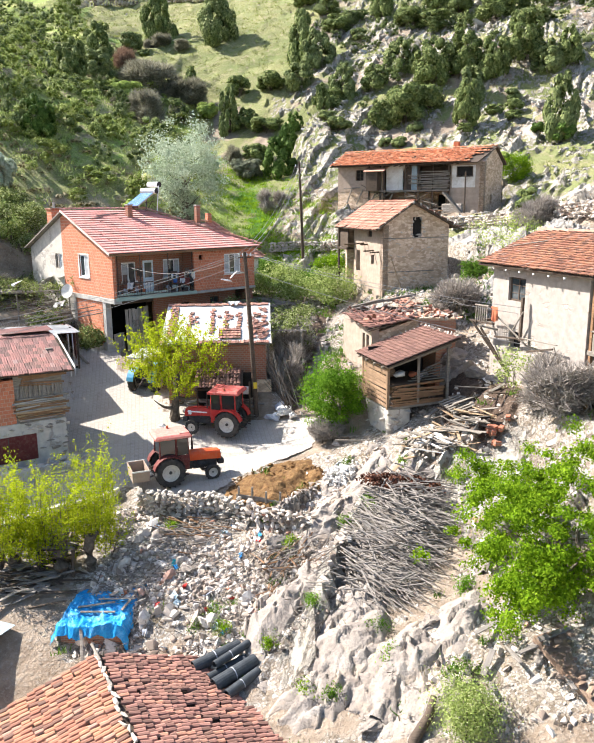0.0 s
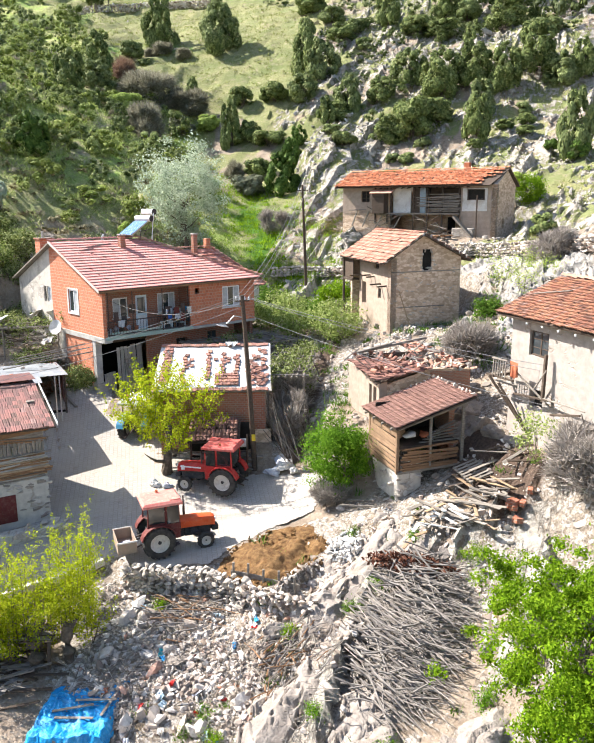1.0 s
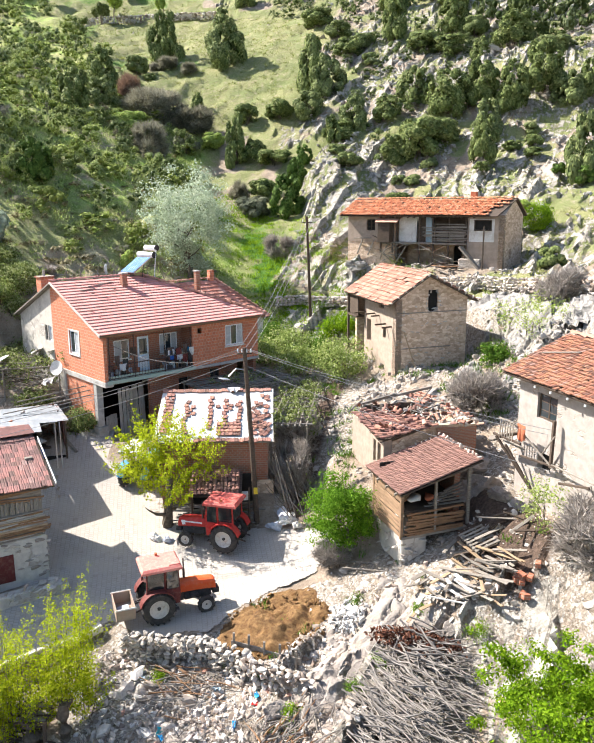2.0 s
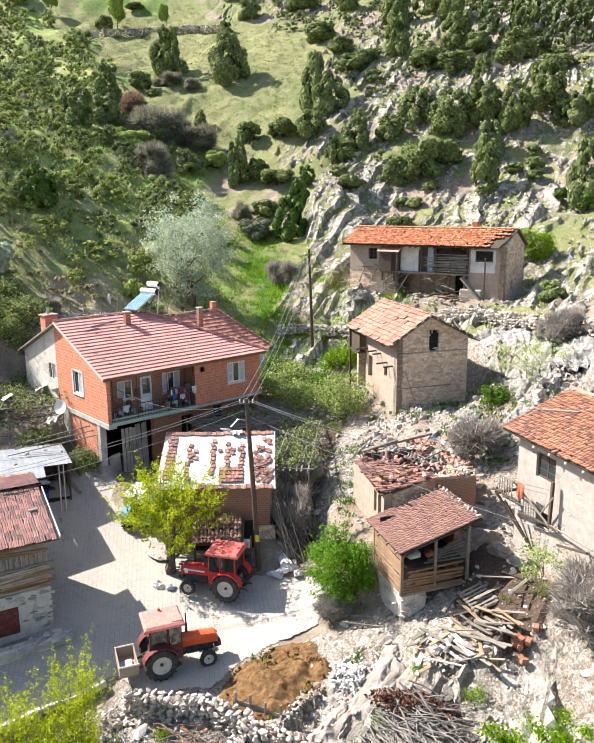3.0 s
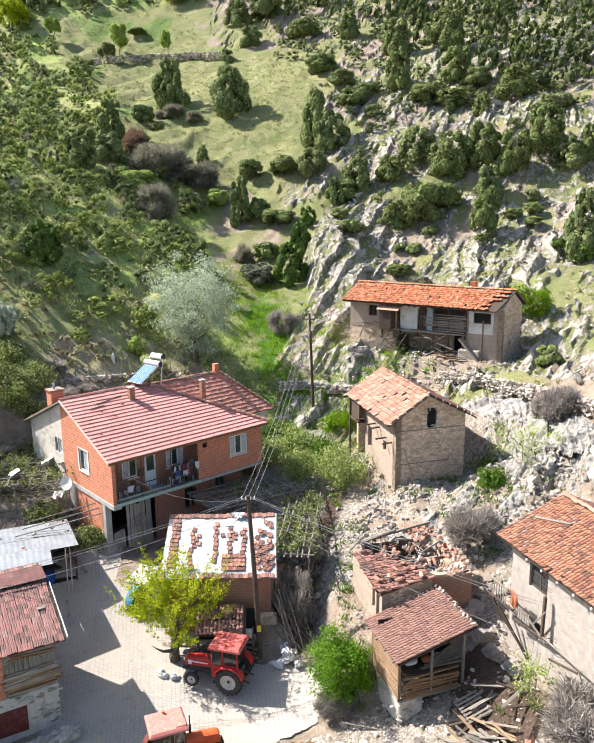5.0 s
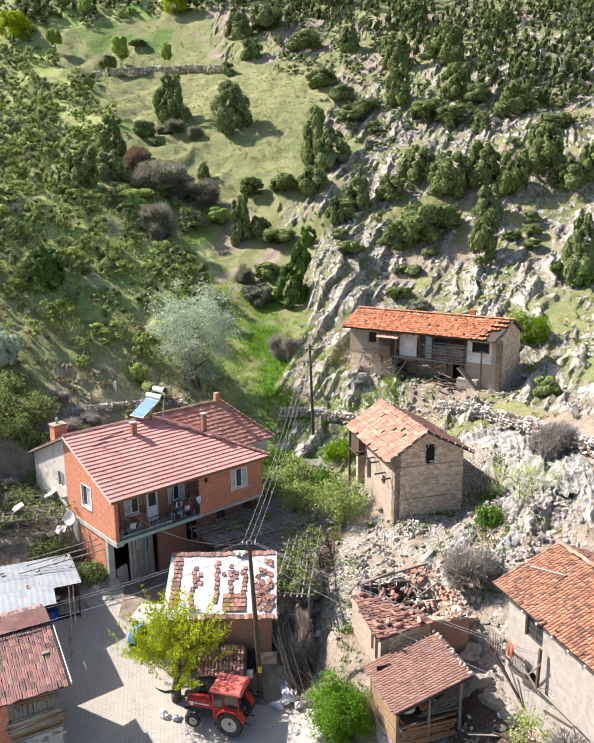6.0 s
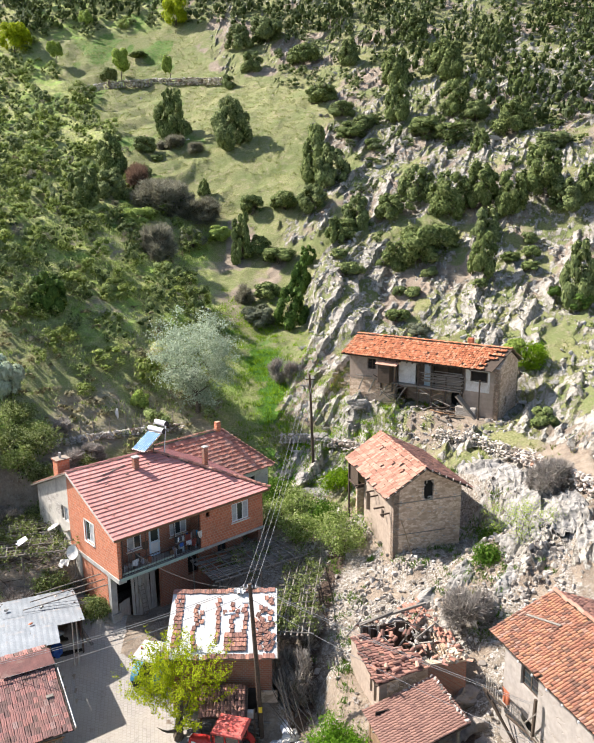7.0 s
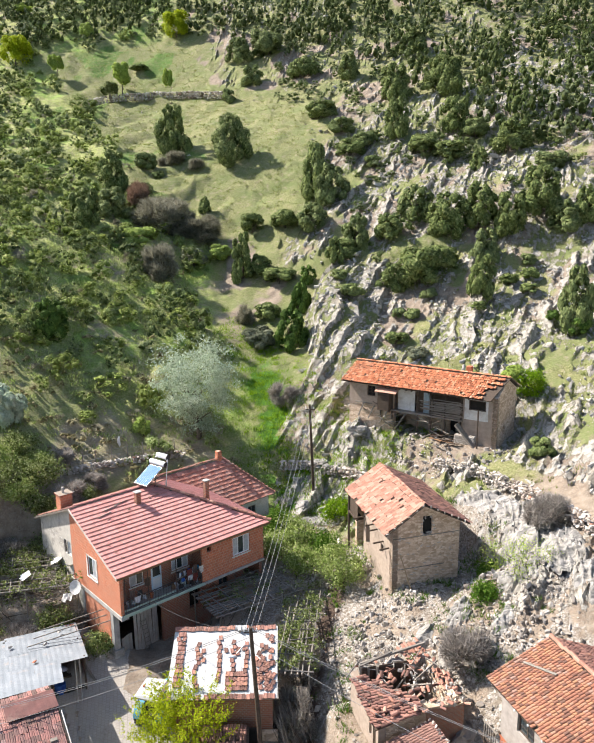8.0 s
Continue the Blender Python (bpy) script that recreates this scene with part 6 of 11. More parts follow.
# ---- the pale plastered house ----
def pale_house():
    # x runs along the lit wall towards the viewer, y into the house
    h = thing("plastered_house", "pale lime-plastered stone house with orange tiled roof and broken balcony props", "house", pose(9.49, 35.65, 6.55, 0, 0, -71.2) @ Matrix.Diagonal((1.02, 0.92, 1, 1)))
    part("long_wall", weld(wall_holes(0, 6.6, -1.0, 5.55, 0, 0.5, [(1.25, 2.5, 3.9, 5.0), (1.5, 2.35, 1.7, 2.5)])), M_PLASTER_W, h)
    window(h, pose(1.25, 0.12, 3.9), 1.25, 1.1, M_WOOD_DARK, 2, bars=3)
    part("hole", Geo().box(1.4, 2.4, 0.3, 0.36, 1.6, 2.6), M_DARK, h)
    part("far_end_wall", weld(wall_holes(0.501, 6.4, -1.0, 6.9, 0, 0.45, [], lambda y: 5.5 + 0.42 * min(y, 6.4 - y))), M_PLASTER_W, h, m=TURN_Y @ Matrix.Scale(-1, 4, (0, 1, 0)))
    part("rear_wall", Geo().box(0.46, 12.0, 5.95, 6.4, -1.0, 5.5), M_MASONRY_W, h)
    part("cross_wall", Geo().box(6.3, 6.6, 0.505, 5.94, -1.0, 5.4), M_PLASTER_W, h)
    part("near_end_wall", Geo().box(11.6, 12.0, 0.4, 5.94, -1.0, 5.4), M_MASONRY_W, h)
    # open porch at the nearer end
    part("porch_floor", Geo().box(6.61, 11.6, 0.05, 5.9, 2.3, 2.5, 0.02), M_WOOD_GREY, h)
    part("porch_door", Geo().box(6.62, 6.7, 0.9, 1.9, 2.5, 4.5, 0.01), M_WOOD_BROWN, h)
    for x in (6.75, 9.0, 11.4):
        part("porch_post", Geo().beam((x, 0.15, -0.6), (x, 0.15, 5.3), 0.14), M_WOOD_BROWN, h)
    rl = part("porch_rail", Geo().beam((6.7, 0.12, 3.3), (11.4, 0.12, 3.3), 0.08), M_WOOD_GREY, h)
    planks(rl, (6.8, 0.1, 2.45), (1, 0, 0), (0, 0, 1), 4.5, 0.8, 0.22, M_WOOD_GREY, seed=51, short=0.08, gap=0.08)
    # black sheet across the porch, its shade put into the colour
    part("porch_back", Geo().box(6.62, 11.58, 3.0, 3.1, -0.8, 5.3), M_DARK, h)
    part("white_box", Geo().box(7.2, 8.0, 0.35, 0.9, 3.32, 3.75, 0.03), M_WHITEWASH, h)
    part("mesh_fence", Geo().box(6.9, 11.4, 0.11, 0.125, 0.2, 1.9), M_DARK, h)
    for i in range(3):
        part("white_bar", Geo().beam((7.0, 0.02, 1.9 - 0.5 * i), (11.0, 0.0, 1.2 - 0.5 * i), 0.07), M_WHITEWASH, h)
    # broken balcony
    bf = part("balcony_beam", Geo().beam((0.0, -1.0, 2.75), (0.0, 0.2, 2.8), 0.12), M_WOOD_DARK, h)
    part("balcony_board", Geo().beam((-0.5, -0.95, 2.75), (1.3, -0.8, 2.8), 0.09), M_WOOD_DARK, h)
    part("balcony_board", Geo().beam((-0.2, -0.6, 2.5), (1.2, -0.5, 2.5), 0.09), M_WOOD_GREY, h)
    rail = part("balcony_rail", Geo().beam((-0.2, -0.9, 3.55), (0.9, -0.85, 3.6), 0.07), M_WOOD_GREY, h)
    for i in range(6):
        part("baluster", Geo().beam((-0.1 + 0.18 * i, -0.9, 2.8), (-0.1 + 0.18 * i, -0.88, 3.55), 0.06, 0.04), M_WOOD_GREY, rail)
    part("strut", Geo().beam((-0.3, -0.95, 2.7), (1.3, -0.03, 0.6), 0.1), M_WOOD_DARK, h)
    part("strut", Geo().beam((0.35, -0.9, 2.5), (1.6, -0.03, 0.4), 0.1), M_WOOD_DARK, h)
    part("fallen_board", Geo().beam((0.6, -0.7, 3.5), (3.0, -0.35, 2.2), 0.1, 0.05), M_WOOD_GREY, h)
    part("fallen_board", Geo().beam((1.0, -0.5, 2.15), (3.1, -0.35, 2.35), 0.12, 0.08), M_WOOD_DARK, h)
    part("upright", Geo().beam((2.75, -0.35, 2.2), (2.75, -0.3, 4.2), 0.13), M_WOOD_DARK, h)
    part("upright", Geo().beam((2.2, -0.4, 2.6), (2.9, -0.35, 3.6), 0.06), M_WOOD_GREY, h)
    part("bracket", Geo().beam((3.6, -0.6, 1.9), (5.2, -0.5, 2.3), 0.09), M_WOOD_DARK, h)
    part("bracket", Geo().beam((2.5, -0.35, 2.35), (5.4, -0.45, 2.5), 0.06), M_WOOD_GREY, h)
    part("hanging_post", Geo().beam((5.2, -0.45, 2.4), (5.6, -0.1, 0.8), 0.05), M_WOOD_GREY, h)
    part("red_cloth", drape(0.5, 0.7, 0.08, 3), M_TERRACOTTA, h, m=pose(0.9, -0.7, 3.6))
    # roof
    z0, z1, ye, yr = 5.5, 6.95, -0.55, 3.2
    xa, xb = -0.6, 12.4
    part("roof_deck", Geo().slab([(xa, ye, z0), (xb, ye, z0), (xb, yr, z1), (xa, yr, z1)], 0.08).slab([(xa, yr, z1), (xb, yr, z1), (xb, 6.95, z0), (xa, 6.95, z0)], 0.08), M_WOOD_DARK, h)
    ln = math.hypot(yr - ye, z1 - z0)
    tile_roof(h, (xa, ye - 0.05, z0 + 0.03), (1, 0, 0), (0, yr - ye, z1 - z0), xb - xa, ln, "barrel", 0.165, 0.23, (M_TILE_LI, M_TILE_LI_J), singles=300, loose=0.02, seed=52, gaps=0.002, first=lambda x, y: x)
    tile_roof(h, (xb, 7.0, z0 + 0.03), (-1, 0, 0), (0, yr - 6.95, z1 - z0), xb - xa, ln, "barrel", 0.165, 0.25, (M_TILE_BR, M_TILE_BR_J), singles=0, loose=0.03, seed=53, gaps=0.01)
    ridge_caps(h, (xa, yr, z1 + 0.05), (xb, yr, z1 + 0.05), 0.24, M_TILE_OR, seed=54)
    part("roof_plank", Geo().beam((-0.1, 1.2, 6.35), (1.5, 1.9, 6.62), 0.18, 0.04), M_WOOD_GREY, h)
    for i in range(5):
        part("eave_lamp", Geo().rod((1.6 + i * 1.0, -0.5, 5.3), (1.6 + i * 1.0, -0.5, 5.38), 0.05, n=7), M_PVC, h)


pale_house()
def corrugated(w, l, pitch=0.3, t=0.006, deep=0.007):
    """A ridged metal sheet, ribs running along y."""
    n = max(3, int(w / pitch * 2))
    x = np.linspace(0, w, n)
    zz = np.where(np.arange(n) % 2 == 0, 0.0, deep)
    v = [(a, y, b) for y in (0, l) for a, b in zip(x, zz)] + [(a, y, b - t) for y in (0, l) for a, b in zip(x, zz)]
    f = [(i, i + 1, n + i + 1, n + i) for i in range(n - 1)] + [(2 * n + i + 1, 2 * n + i, 3 * n + i, 3 * n + i + 1) for i in range(n - 1)]
    return Geo().add(v, f)



# ---- sheds and outbuildings ----
def hay_shed():
    # x from the near left eave corner to the right, y away
    h = thing("plank_shed", "wooden plank shed on a stone base with brown tiled lean-to roof", "shed", pose(4.02, 32.85, 4.4, 0, 0, 18.9) @ Matrix.Diagonal((0.94, 0.99, 0.94, 1)))
    r = np.random.default_rng(16)
    part("stone_base", Geo().box(0.3, 1.55, 0.26, 3.05, -1.6, 1.15, 0.06), M_MASONRY_W, h)
    for i in range(70):
        a, z = r.uniform(0.2, 1.6), r.uniform(-1.3, 1.05)
        front = i % 3
        q = (a, 0.24, z) if front == 0 else (0.28, r.uniform(0.3, 3.0), z) if front == 1 else (r.uniform(0.1, 1.9), r.uniform(-0.4, 0.2), r.uniform(-1.5, -0.6))
        part("base_stone", Geo().put(STONE_PROTO[i % 8], pose(*q, r.normal(0, 15), r.normal(0, 15), r.normal(0, 30)) @ Matrix.Diagonal((r.uniform(0.14, 0.26), 0.14, r.uniform(0.09, 0.16), 1))), M_STONE, h)
    part("base_wall", Geo().box(1.61, 3.8, 2.7, 3.1, -0.5, 3.9), M_MASONRY, h)
    part("right_wall", Geo().box(3.5, 3.8, 1.3, 2.69, -0.3, 4.1), M_BRICK_SMALL, h)
    f = part("left_frame", Geo().beam((0.25, 0.25, 1.15), (0.25, 0.25, 3.35), 0.14).beam((0.25, 3.05, 1.15), (0.25, 3.05, 3.35), 0.14).beam((0.25, 0.2, 3.3), (0.25, 3.1, 3.3), 0.12), M_WOOD_SHED, h)
    planks(f, (0.2, 3.1, 1.15), (0, -1, 0), (0, 0, 1), 2.9, 2.1, 0.19, M_WOOD_SHED, along="x", seed=61, short=0.05, jit=0.03)
    f2 = part("front_frame", Geo().beam((0.25, 0.2, 3.3), (3.7, 0.2, 4.25), 0.12).beam((1.9, 0.2, 1.2), (1.9, 0.2, 3.8), 0.11).beam((3.6, 0.25, 0.2), (3.6, 0.25, 4.2), 0.13).beam((0.25, 0.2, 1.2), (3.6, 0.2, 1.3), 0.12), M_WOOD_GREY, h)
    planks(f2, (0.3, 0.14, 1.2), (1, 0, 0), (0, 0, 1), 3.1, 1.15, 0.12, M_WOOD_BROWN, along="x", seed=62, short=0.2, jit=0.12, t=0.07)
    part("loft_floor", Geo().box(0.3, 3.5, 0.3, 3.0, 2.3, 2.4), M_WOOD_DARK, h)
    # black backing paints the shade of the loft
    part("inner_back", Geo().box(0.3, 3.5, 2.6, 2.66, 2.4, 3.9), M_DARK, h)
    for x, y, z, s, mt in ((1.1, 0.7, 2.8, 0.42, M_WHITEWASH), (1.9, 0.8, 2.7, 0.34, M_TERRACOTTA), (0.7, 1.0, 2.9, 0.5, M_WOOD_SHED), (2.6, 0.9, 2.65, 0.3, M_CLOTH), (2.2, 0.6, 2.6, 0.25, M_CLOTH)):
        part("stored_sack", Geo().put(STONE_PROTO[int(x * 10) % 8], pose(x, y, z, 20, 10, 40 * x) @ Matrix.Diagonal((s, s * 0.8, s * 0.9, 1))), mt, h, smooth=True)
    for i in range(6):
        part("stacked_board", Geo().beam((1.5 + 0.2 * i, 0.5, 2.45 + 0.12 * i), (3.6, 0.4 + 0.1 * i, 2.5 + 0.14 * i), 0.14, 0.04), M_WOOD_GREY, h)
    z0, z1 = 3.45, 4.62
    part("roof_deck", Geo().slab([(-0.05, -0.25, z0), (3.95, -0.25, z1), (3.95, 3.35, z1), (-0.05, 3.35, z0)], 0.06), M_WOOD_DARK, h)
    for y in (0.2, 1.1, 2.0, 2.9):
        part("rafter", Geo().beam((-0.15, y, z0 - 0.1), (4.05, y, z1 - 0.06), 0.09), M_WOOD_GREY, h)
    ln = math.hypot(4.0, z1 - z0)
    tile_roof(h, (-0.12, 3.38, z0 + 0.02), (0, -1, 0), (4.0, 0, z1 - z0), 3.65, ln + 0.1, "barrel", 0.165, 0.25, (M_TILE_SH, M_TILE_SH_J), singles=300, loose=0.012, seed=63)
    for i in range(14):
        part("weight_stone", Geo().put(STONE_PROTO[i % 8], pose(3.85 + rng.normal(0, 0.08), -0.1 + i * 0.26, z1 + 0.12, 30 * i, 50 * i, 20 * i) @ Matrix.Diagonal((0.15, 0.12, 0.09, 1))), M_STONE, h)
    for i in range(7):
        part("weight_stone", Geo().put(STONE_PROTO[(i + 3) % 8], pose(2.3 + 0.25 * i, 3.3, z0 + 0.12 + (2.3 + 0.25 * i) / 4 * (z1 - z0), 30 * i, 50 * i, 20 * i) @ Matrix.Diagonal((0.14, 0.12, 0.09, 1))), M_STONE, h)


hay_shed()


def ruin():
    h = thing("ruined_house", "roofless stone and brick ruin with collapsed tiles and bare rafters", "ruin", pose(3.75, 36.9, 6.3, 0, 0, 16))
    side = TURN_Y @ Matrix.Scale(-1, 4, (0, 1, 0))
    part("left_wall", weld(wall_holes(0, 4.3, -1.2, 3.0, 0, 0.4, [(0.35, 0.75, 0.7, 2.0), (0.95, 1.3, 0.9, 2.0)], lambda y: 2.45 + 0.1 * math.sin(3 * y))), M_PLASTER, h, m=side)
    part("window_dark", Geo().box(0.3, 1.35, 0.25, 0.3, 0.6, 2.1), M_DARK, h, m=side)
    part("front_wall", weld(wall_holes(0.41, 4.7, -1.2, 3.0, 0, 0.4, [], lambda x: 2.1 + 0.28 * x if x < 2.6 else 2.83 - 0.06 * (x - 2.6))), M_MASONRY, h)
    part("brick_wall", weld(wall_holes(2.6, 4.72, -0.5, 3.0, -0.03, -0.003, [], lambda x: 2.7 - 0.05 * (x - 2.6))), M_BRICK_SMALL, h)
    part("right_wall", weld(wall_holes(0.41, 4.3, -0.8, 3.0, 0, 0.4, [], lambda y: 2.6 + 0.3 * math.sin(y * 2.3))), M_MASONRY, h, m=pose(4.7, 0, 0) @ TURN_Y)
    part("back_wall", weld(wall_holes(0.41, 4.29, -0.8, 3.0, 3.9, 4.3, [], lambda x: 2.75 + 0.25 * math.sin(x * 3.1))), M_MASONRY_G, h)
    # black floor paints the shade between the ruined walls
    part("inner_floor", Geo().box(0.4, 4.3, 0.4, 3.9, 0.0, 0.3), M_DARK, h)
    bw = part("inner_board_wall", Geo().box(0.5, 3.6, 3.82, 3.86, 0.6, 2.9), M_WOOD_DARK, h)
    planks(bw, (3.6, 3.8, 0.6), (-1, 0, 0), (0, 0, 1), 3.1, 2.3, 0.3, M_WOOD_DARK, seed=71, short=0.15)
    # fallen tile field
    part("sagging_deck", Geo().slab([(-0.3, -0.3, 2.35), (2.6, -0.25, 3.0), (2.5, 1.7, 2.55), (-0.35, 2.6, 2.75)], 0.05), M_WOOD_DARK, h)
    tile_roof(h, (-0.3, 3.4, 2.68), (0, -1, -0.06), (2.8, 0, 0.42), 3.8, 2.7, "barrel", 0.19, 0.3, (M_TILE_BR, M_TILE_BR_J), keep=lambda x, y: y < 0.7 + 0.75 * x, singles=160, loose=0.06, seed=72)
    tile_roof(h, (3.2, 3.6, 2.85), (0.9, 0.3, -0.1), (-0.3, 0.8, 0.3), 1.7, 1.3, "barrel", 0.19, 0.3, (M_TILE_OR, M_TILE_OR_J), singles=40, loose=0.1, seed=73)
    tile_roof(h, (3.9, 1.5, 2.75), (0.9, -0.3, -0.2), (0.2, 0.9, 0.1), 1.1, 1.3, "barrel", 0.19, 0.3, (M_TILE_OR, M_TILE_OR_J), singles=30, loose=0.12, seed=74)
    beams = [((0.2, 4.2, 2.9), (4.4, 4.3, 3.5), 0.13), ((0.3, 3.9, 3.0), (2.4, 4.3, 3.3), 0.1), ((0.9, 3.7, 1.2), (0.85, 3.8, 3.0), 0.12), ((1.3, 3.6, 1.2), (1.35, 3.7, 3.0), 0.14),
             ((2.9, 3.4, 1.0), (2.9, 3.5, 2.9), 0.09), ((1.6, 2.4, 1.9), (3.6, 3.6, 2.9), 0.08), ((1.8, 1.6, 2.0), (3.4, 2.8, 2.4), 0.07), ((1.2, 3.2, 1.9), (1.9, 1.4, 2.4), 0.09), ((2.4, 2.6, 2.3), (3.6, 1.6, 2.9), 0.09),
             ((-0.5, 3.6, 2.7), (0.6, 4.4, 3.1), 0.07), ((3.0, 2.2, 2.9), (4.8, 3.4, 2.9), 0.08), ((4.2, 4.0, 2.9), (4.6, 2.8, 3.0), 0.06), ((3.3, 3.4, 3.0), (4.5, 4.5, 3.4), 0.06)]
    for i, (p, q, w) in enumerate(beams):
        part("fallen_beam", Geo().beam(p, q, w, roll=25 * i), M_WOOD_GREY, h)
    r = np.random.default_rng(75)
    for i in range(70):
        x, y = r.uniform(-0.2, 4.9), r.uniform(-0.3, 4.5)
        part("fallen_tile", Geo().put(tile_pair("barrel", 0.2, 0.3), pose(x, y, 2.72 + r.uniform(-0.1, 0.25), r.normal(0, 30), r.normal(0, 30), r.uniform(0, 360))), (M_TILE_BR, M_TILE_OR)[i % 2], h)
    for i in range(26):
        x, y, a = r.uniform(0.2, 4.4), r.uniform(0.6, 4.2), r.uniform(0, 6.28)
        part("lath", Geo().beam((x, y, 2.6 + r.uniform(-0.5, 0.3)), (x + 1.1 * math.cos(a), y + 1.1 * math.sin(a), 2.9 + r.uniform(-0.4, 0.5)), 0.04, 0.03), M_WOOD_PALE, h)
    for i in range(110):
        x, y = r.uniform(2.3, 4.9), r.choice([r.uniform(0.0, 0.5), r.uniform(0.3, 3.5)])
        s = r.uniform(0.08, 0.2)
        part("fallen_stone", Geo().put(STONE_PROTO[i % 8], pose(x, y, 2.72 + r.uniform(-0.1, 0.12), *(r.uniform(0, 180, 3))) @ Matrix.Diagonal((s, s * 0.8, s * 0.6, 1))), M_STONE, h)


ruin()


def white_roof_shed():
    h = thing("brick_barn", "low brick barn with white sheet roof weighted by loose red tiles", "barn", pose(-7.74, 40.43, 4.38, 0, 0, 2.3))
    part("front_wall", Geo().box(0.3, 5.9, 0.25, 0.5, -0.9, 2.75), M_BRICK_OLD, h)
    part("left_wall", weld(wall_holes(0.51, 4.3, -0.9, 4.3, 0, 0.25, [], lambda y: 2.78 + 0.355 * y)), M_BRICK_OLD, h, m=pose(0.55, 0, 0) @ TURN_Y)
    part("right_wall", weld(wall_holes(0.51, 4.3, -0.9, 4.3, 0, 0.25, [], lambda y: 2.78 + 0.355 * y)), M_MASONRY, h, m=pose(5.9, 0, 0) @ TURN_Y)
    part("rear_wall", Geo().box(0.56, 5.64, 4.05, 4.3, -0.9, 4.2), M_BRICK_OLD, h)
    part("stone_footing", Geo().box(2.0, 6.2, 0.12, 0.24, -1.2, 0.75, 0.04), M_MASONRY, h)
    z0, z1, y1 = 2.9, 4.55, 4.6
    part("roof_deck", Geo().slab([(-0.05, 0, z0), (6.25, 0, z0), (6.05, y1, z1), (-0.1, y1, z1)], 0.07), M_WOOD_GREY, h)
    k = (z1 - z0) / y1
    for i in range(6):
        a, b = -0.08 + i * 1.045, -0.08 + (i + 1) * 1.045 - 0.006
        zz = 0.012 + 0.006 * (i % 2)
        part("roof_sheet", Geo().slab([(a, 0.03, z0 + zz), (b, 0.03, z0 + zz), (b, y1 - 0.03, z1 + zz), (a, y1 - 0.03, z1 + zz)], 0.008), M_WHITESHEET, h)
    r = np.random.default_rng(81)
    up = math.degrees(math.atan(k))
    sh = Geo().add(*tile_pair("flat", 0.23, 0.33)).mesh("loose_tile")
    sh.materials.append(M_TILE_BR)

    def lay(x, y, turn=0.0, z=0.03, tag="loose_tile"):
        ob = new(tag, sh)
        ob.parent = h
        ob.matrix_basis = pose(x, y, z0 + k * y + z, up, 0, 0) @ pose(0, 0, 0, r.normal(0, 2), r.normal(0, 2), turn)
    for i in range(26):
        for y, z in ((-0.05, 0.03), (4.25, 0.03)):
            if not (y < 1 and i < 9 and r.random() < 0.35):
                lay(0.05 + i * 0.236, y + r.normal(0, 0.03), r.normal(0, 4), z)
    for x in (0.3, 0.55):
        for j in range(12):
            lay(x + r.normal(0, 0.04), 0.7 + j * 0.29, r.normal(0, 8))
    for x, ya, yb in ((1.45, 0.6, 3.7), (1.7, 2.2, 3.3), (2.75, 1.0, 3.9), (3.55, 1.3, 3.9), (3.75, 2.6, 3.4), (4.35, 1.5, 3.6), (4.12, 2.9, 3.2), (3.3, 2.8, 3.1)):
        for j in range(int((yb - ya) / 0.29)):
            lay(x + r.normal(0, 0.05), ya + j * 0.29, r.normal(0, 8))
    for i in range(24):
        lay(3.3 + (i % 6) * 0.21, 0.45 + (i // 6) * 0.28, r.normal(0, 5), 0.04)
    for i in range(60):
        lay(5.0 + r.uniform(0, 1.0), 0.4 + r.uniform(0, 3.7) * (0.45 + 0.55 * r.random()), r.normal(0, 35), 0.03 + 0.05 * r.random())
    part("crumpled_sheet", drape(0.7, 0.4, 0.12, 5), M_WHITESHEET, h, m=pose(3.6, 4.45, z1 + 0.15, -70))
    # low wood shelter in front
    part("shelter_deck", Geo().slab([(2.0, -2.0, 0.75), (4.6, -2.0, 0.75), (4.6, -0.4, 1.45), (2.0, -0.4, 1.45)], 0.05), M_WOOD_DARK, h)
    tile_roof(h, (2.0, -2.05, 0.78), (1, 0, 0), (0, 1.65, 0.72), 2.6, 1.8, "barrel", 0.19, 0.3, (M_TILE_BR, M_TILE_BR_J), singles=90, loose=0.03, seed=82)
    for x in (2.1, 3.4, 4.5, 4.95):
        part("shelter_post", Geo().rod((x, -1.85, -1.9), (x + 0.03, -1.8, 0.75 if x < 4.8 else 1.1), 0.06, 0.05), M_WOOD_DARK, h)
    # black backing added as the shade beneath the shelter roof
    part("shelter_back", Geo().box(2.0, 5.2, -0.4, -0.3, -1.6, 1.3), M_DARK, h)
    return h


white_roof_shed()


def firewood(x, y, z, turn, length, height, n, seed, label, mat=M_STICK, r0=0.05):
    """A stack of split wood, every log a part."""
    h = thing("firewood_stack", label, "firewood", pose(x, y, z, 0, 0, turn))
    r = np.random.default_rng(seed)
    for i in range(n):
        a, b = r.uniform(0, length), r.uniform(0, height)
        ln = r.uniform(0.6, 1.5)
        g = Geo().rod((-ln / 2, 0, 0), (ln / 2, 0, 0), r.uniform(r0 * 0.6, r0 * 1.3), n=6)
        part("log", g, mat, h, m=pose(a, r.uniform(-0.3, 0.3), b + 0.05, 0, r.normal(0, 8), r.normal(0, 14)))
    return h


firewood(-6.2, 39.35, 2.75, 0, 3.6, 1.6, 120, 91, "grey split logs stacked under the low tiled shelter")


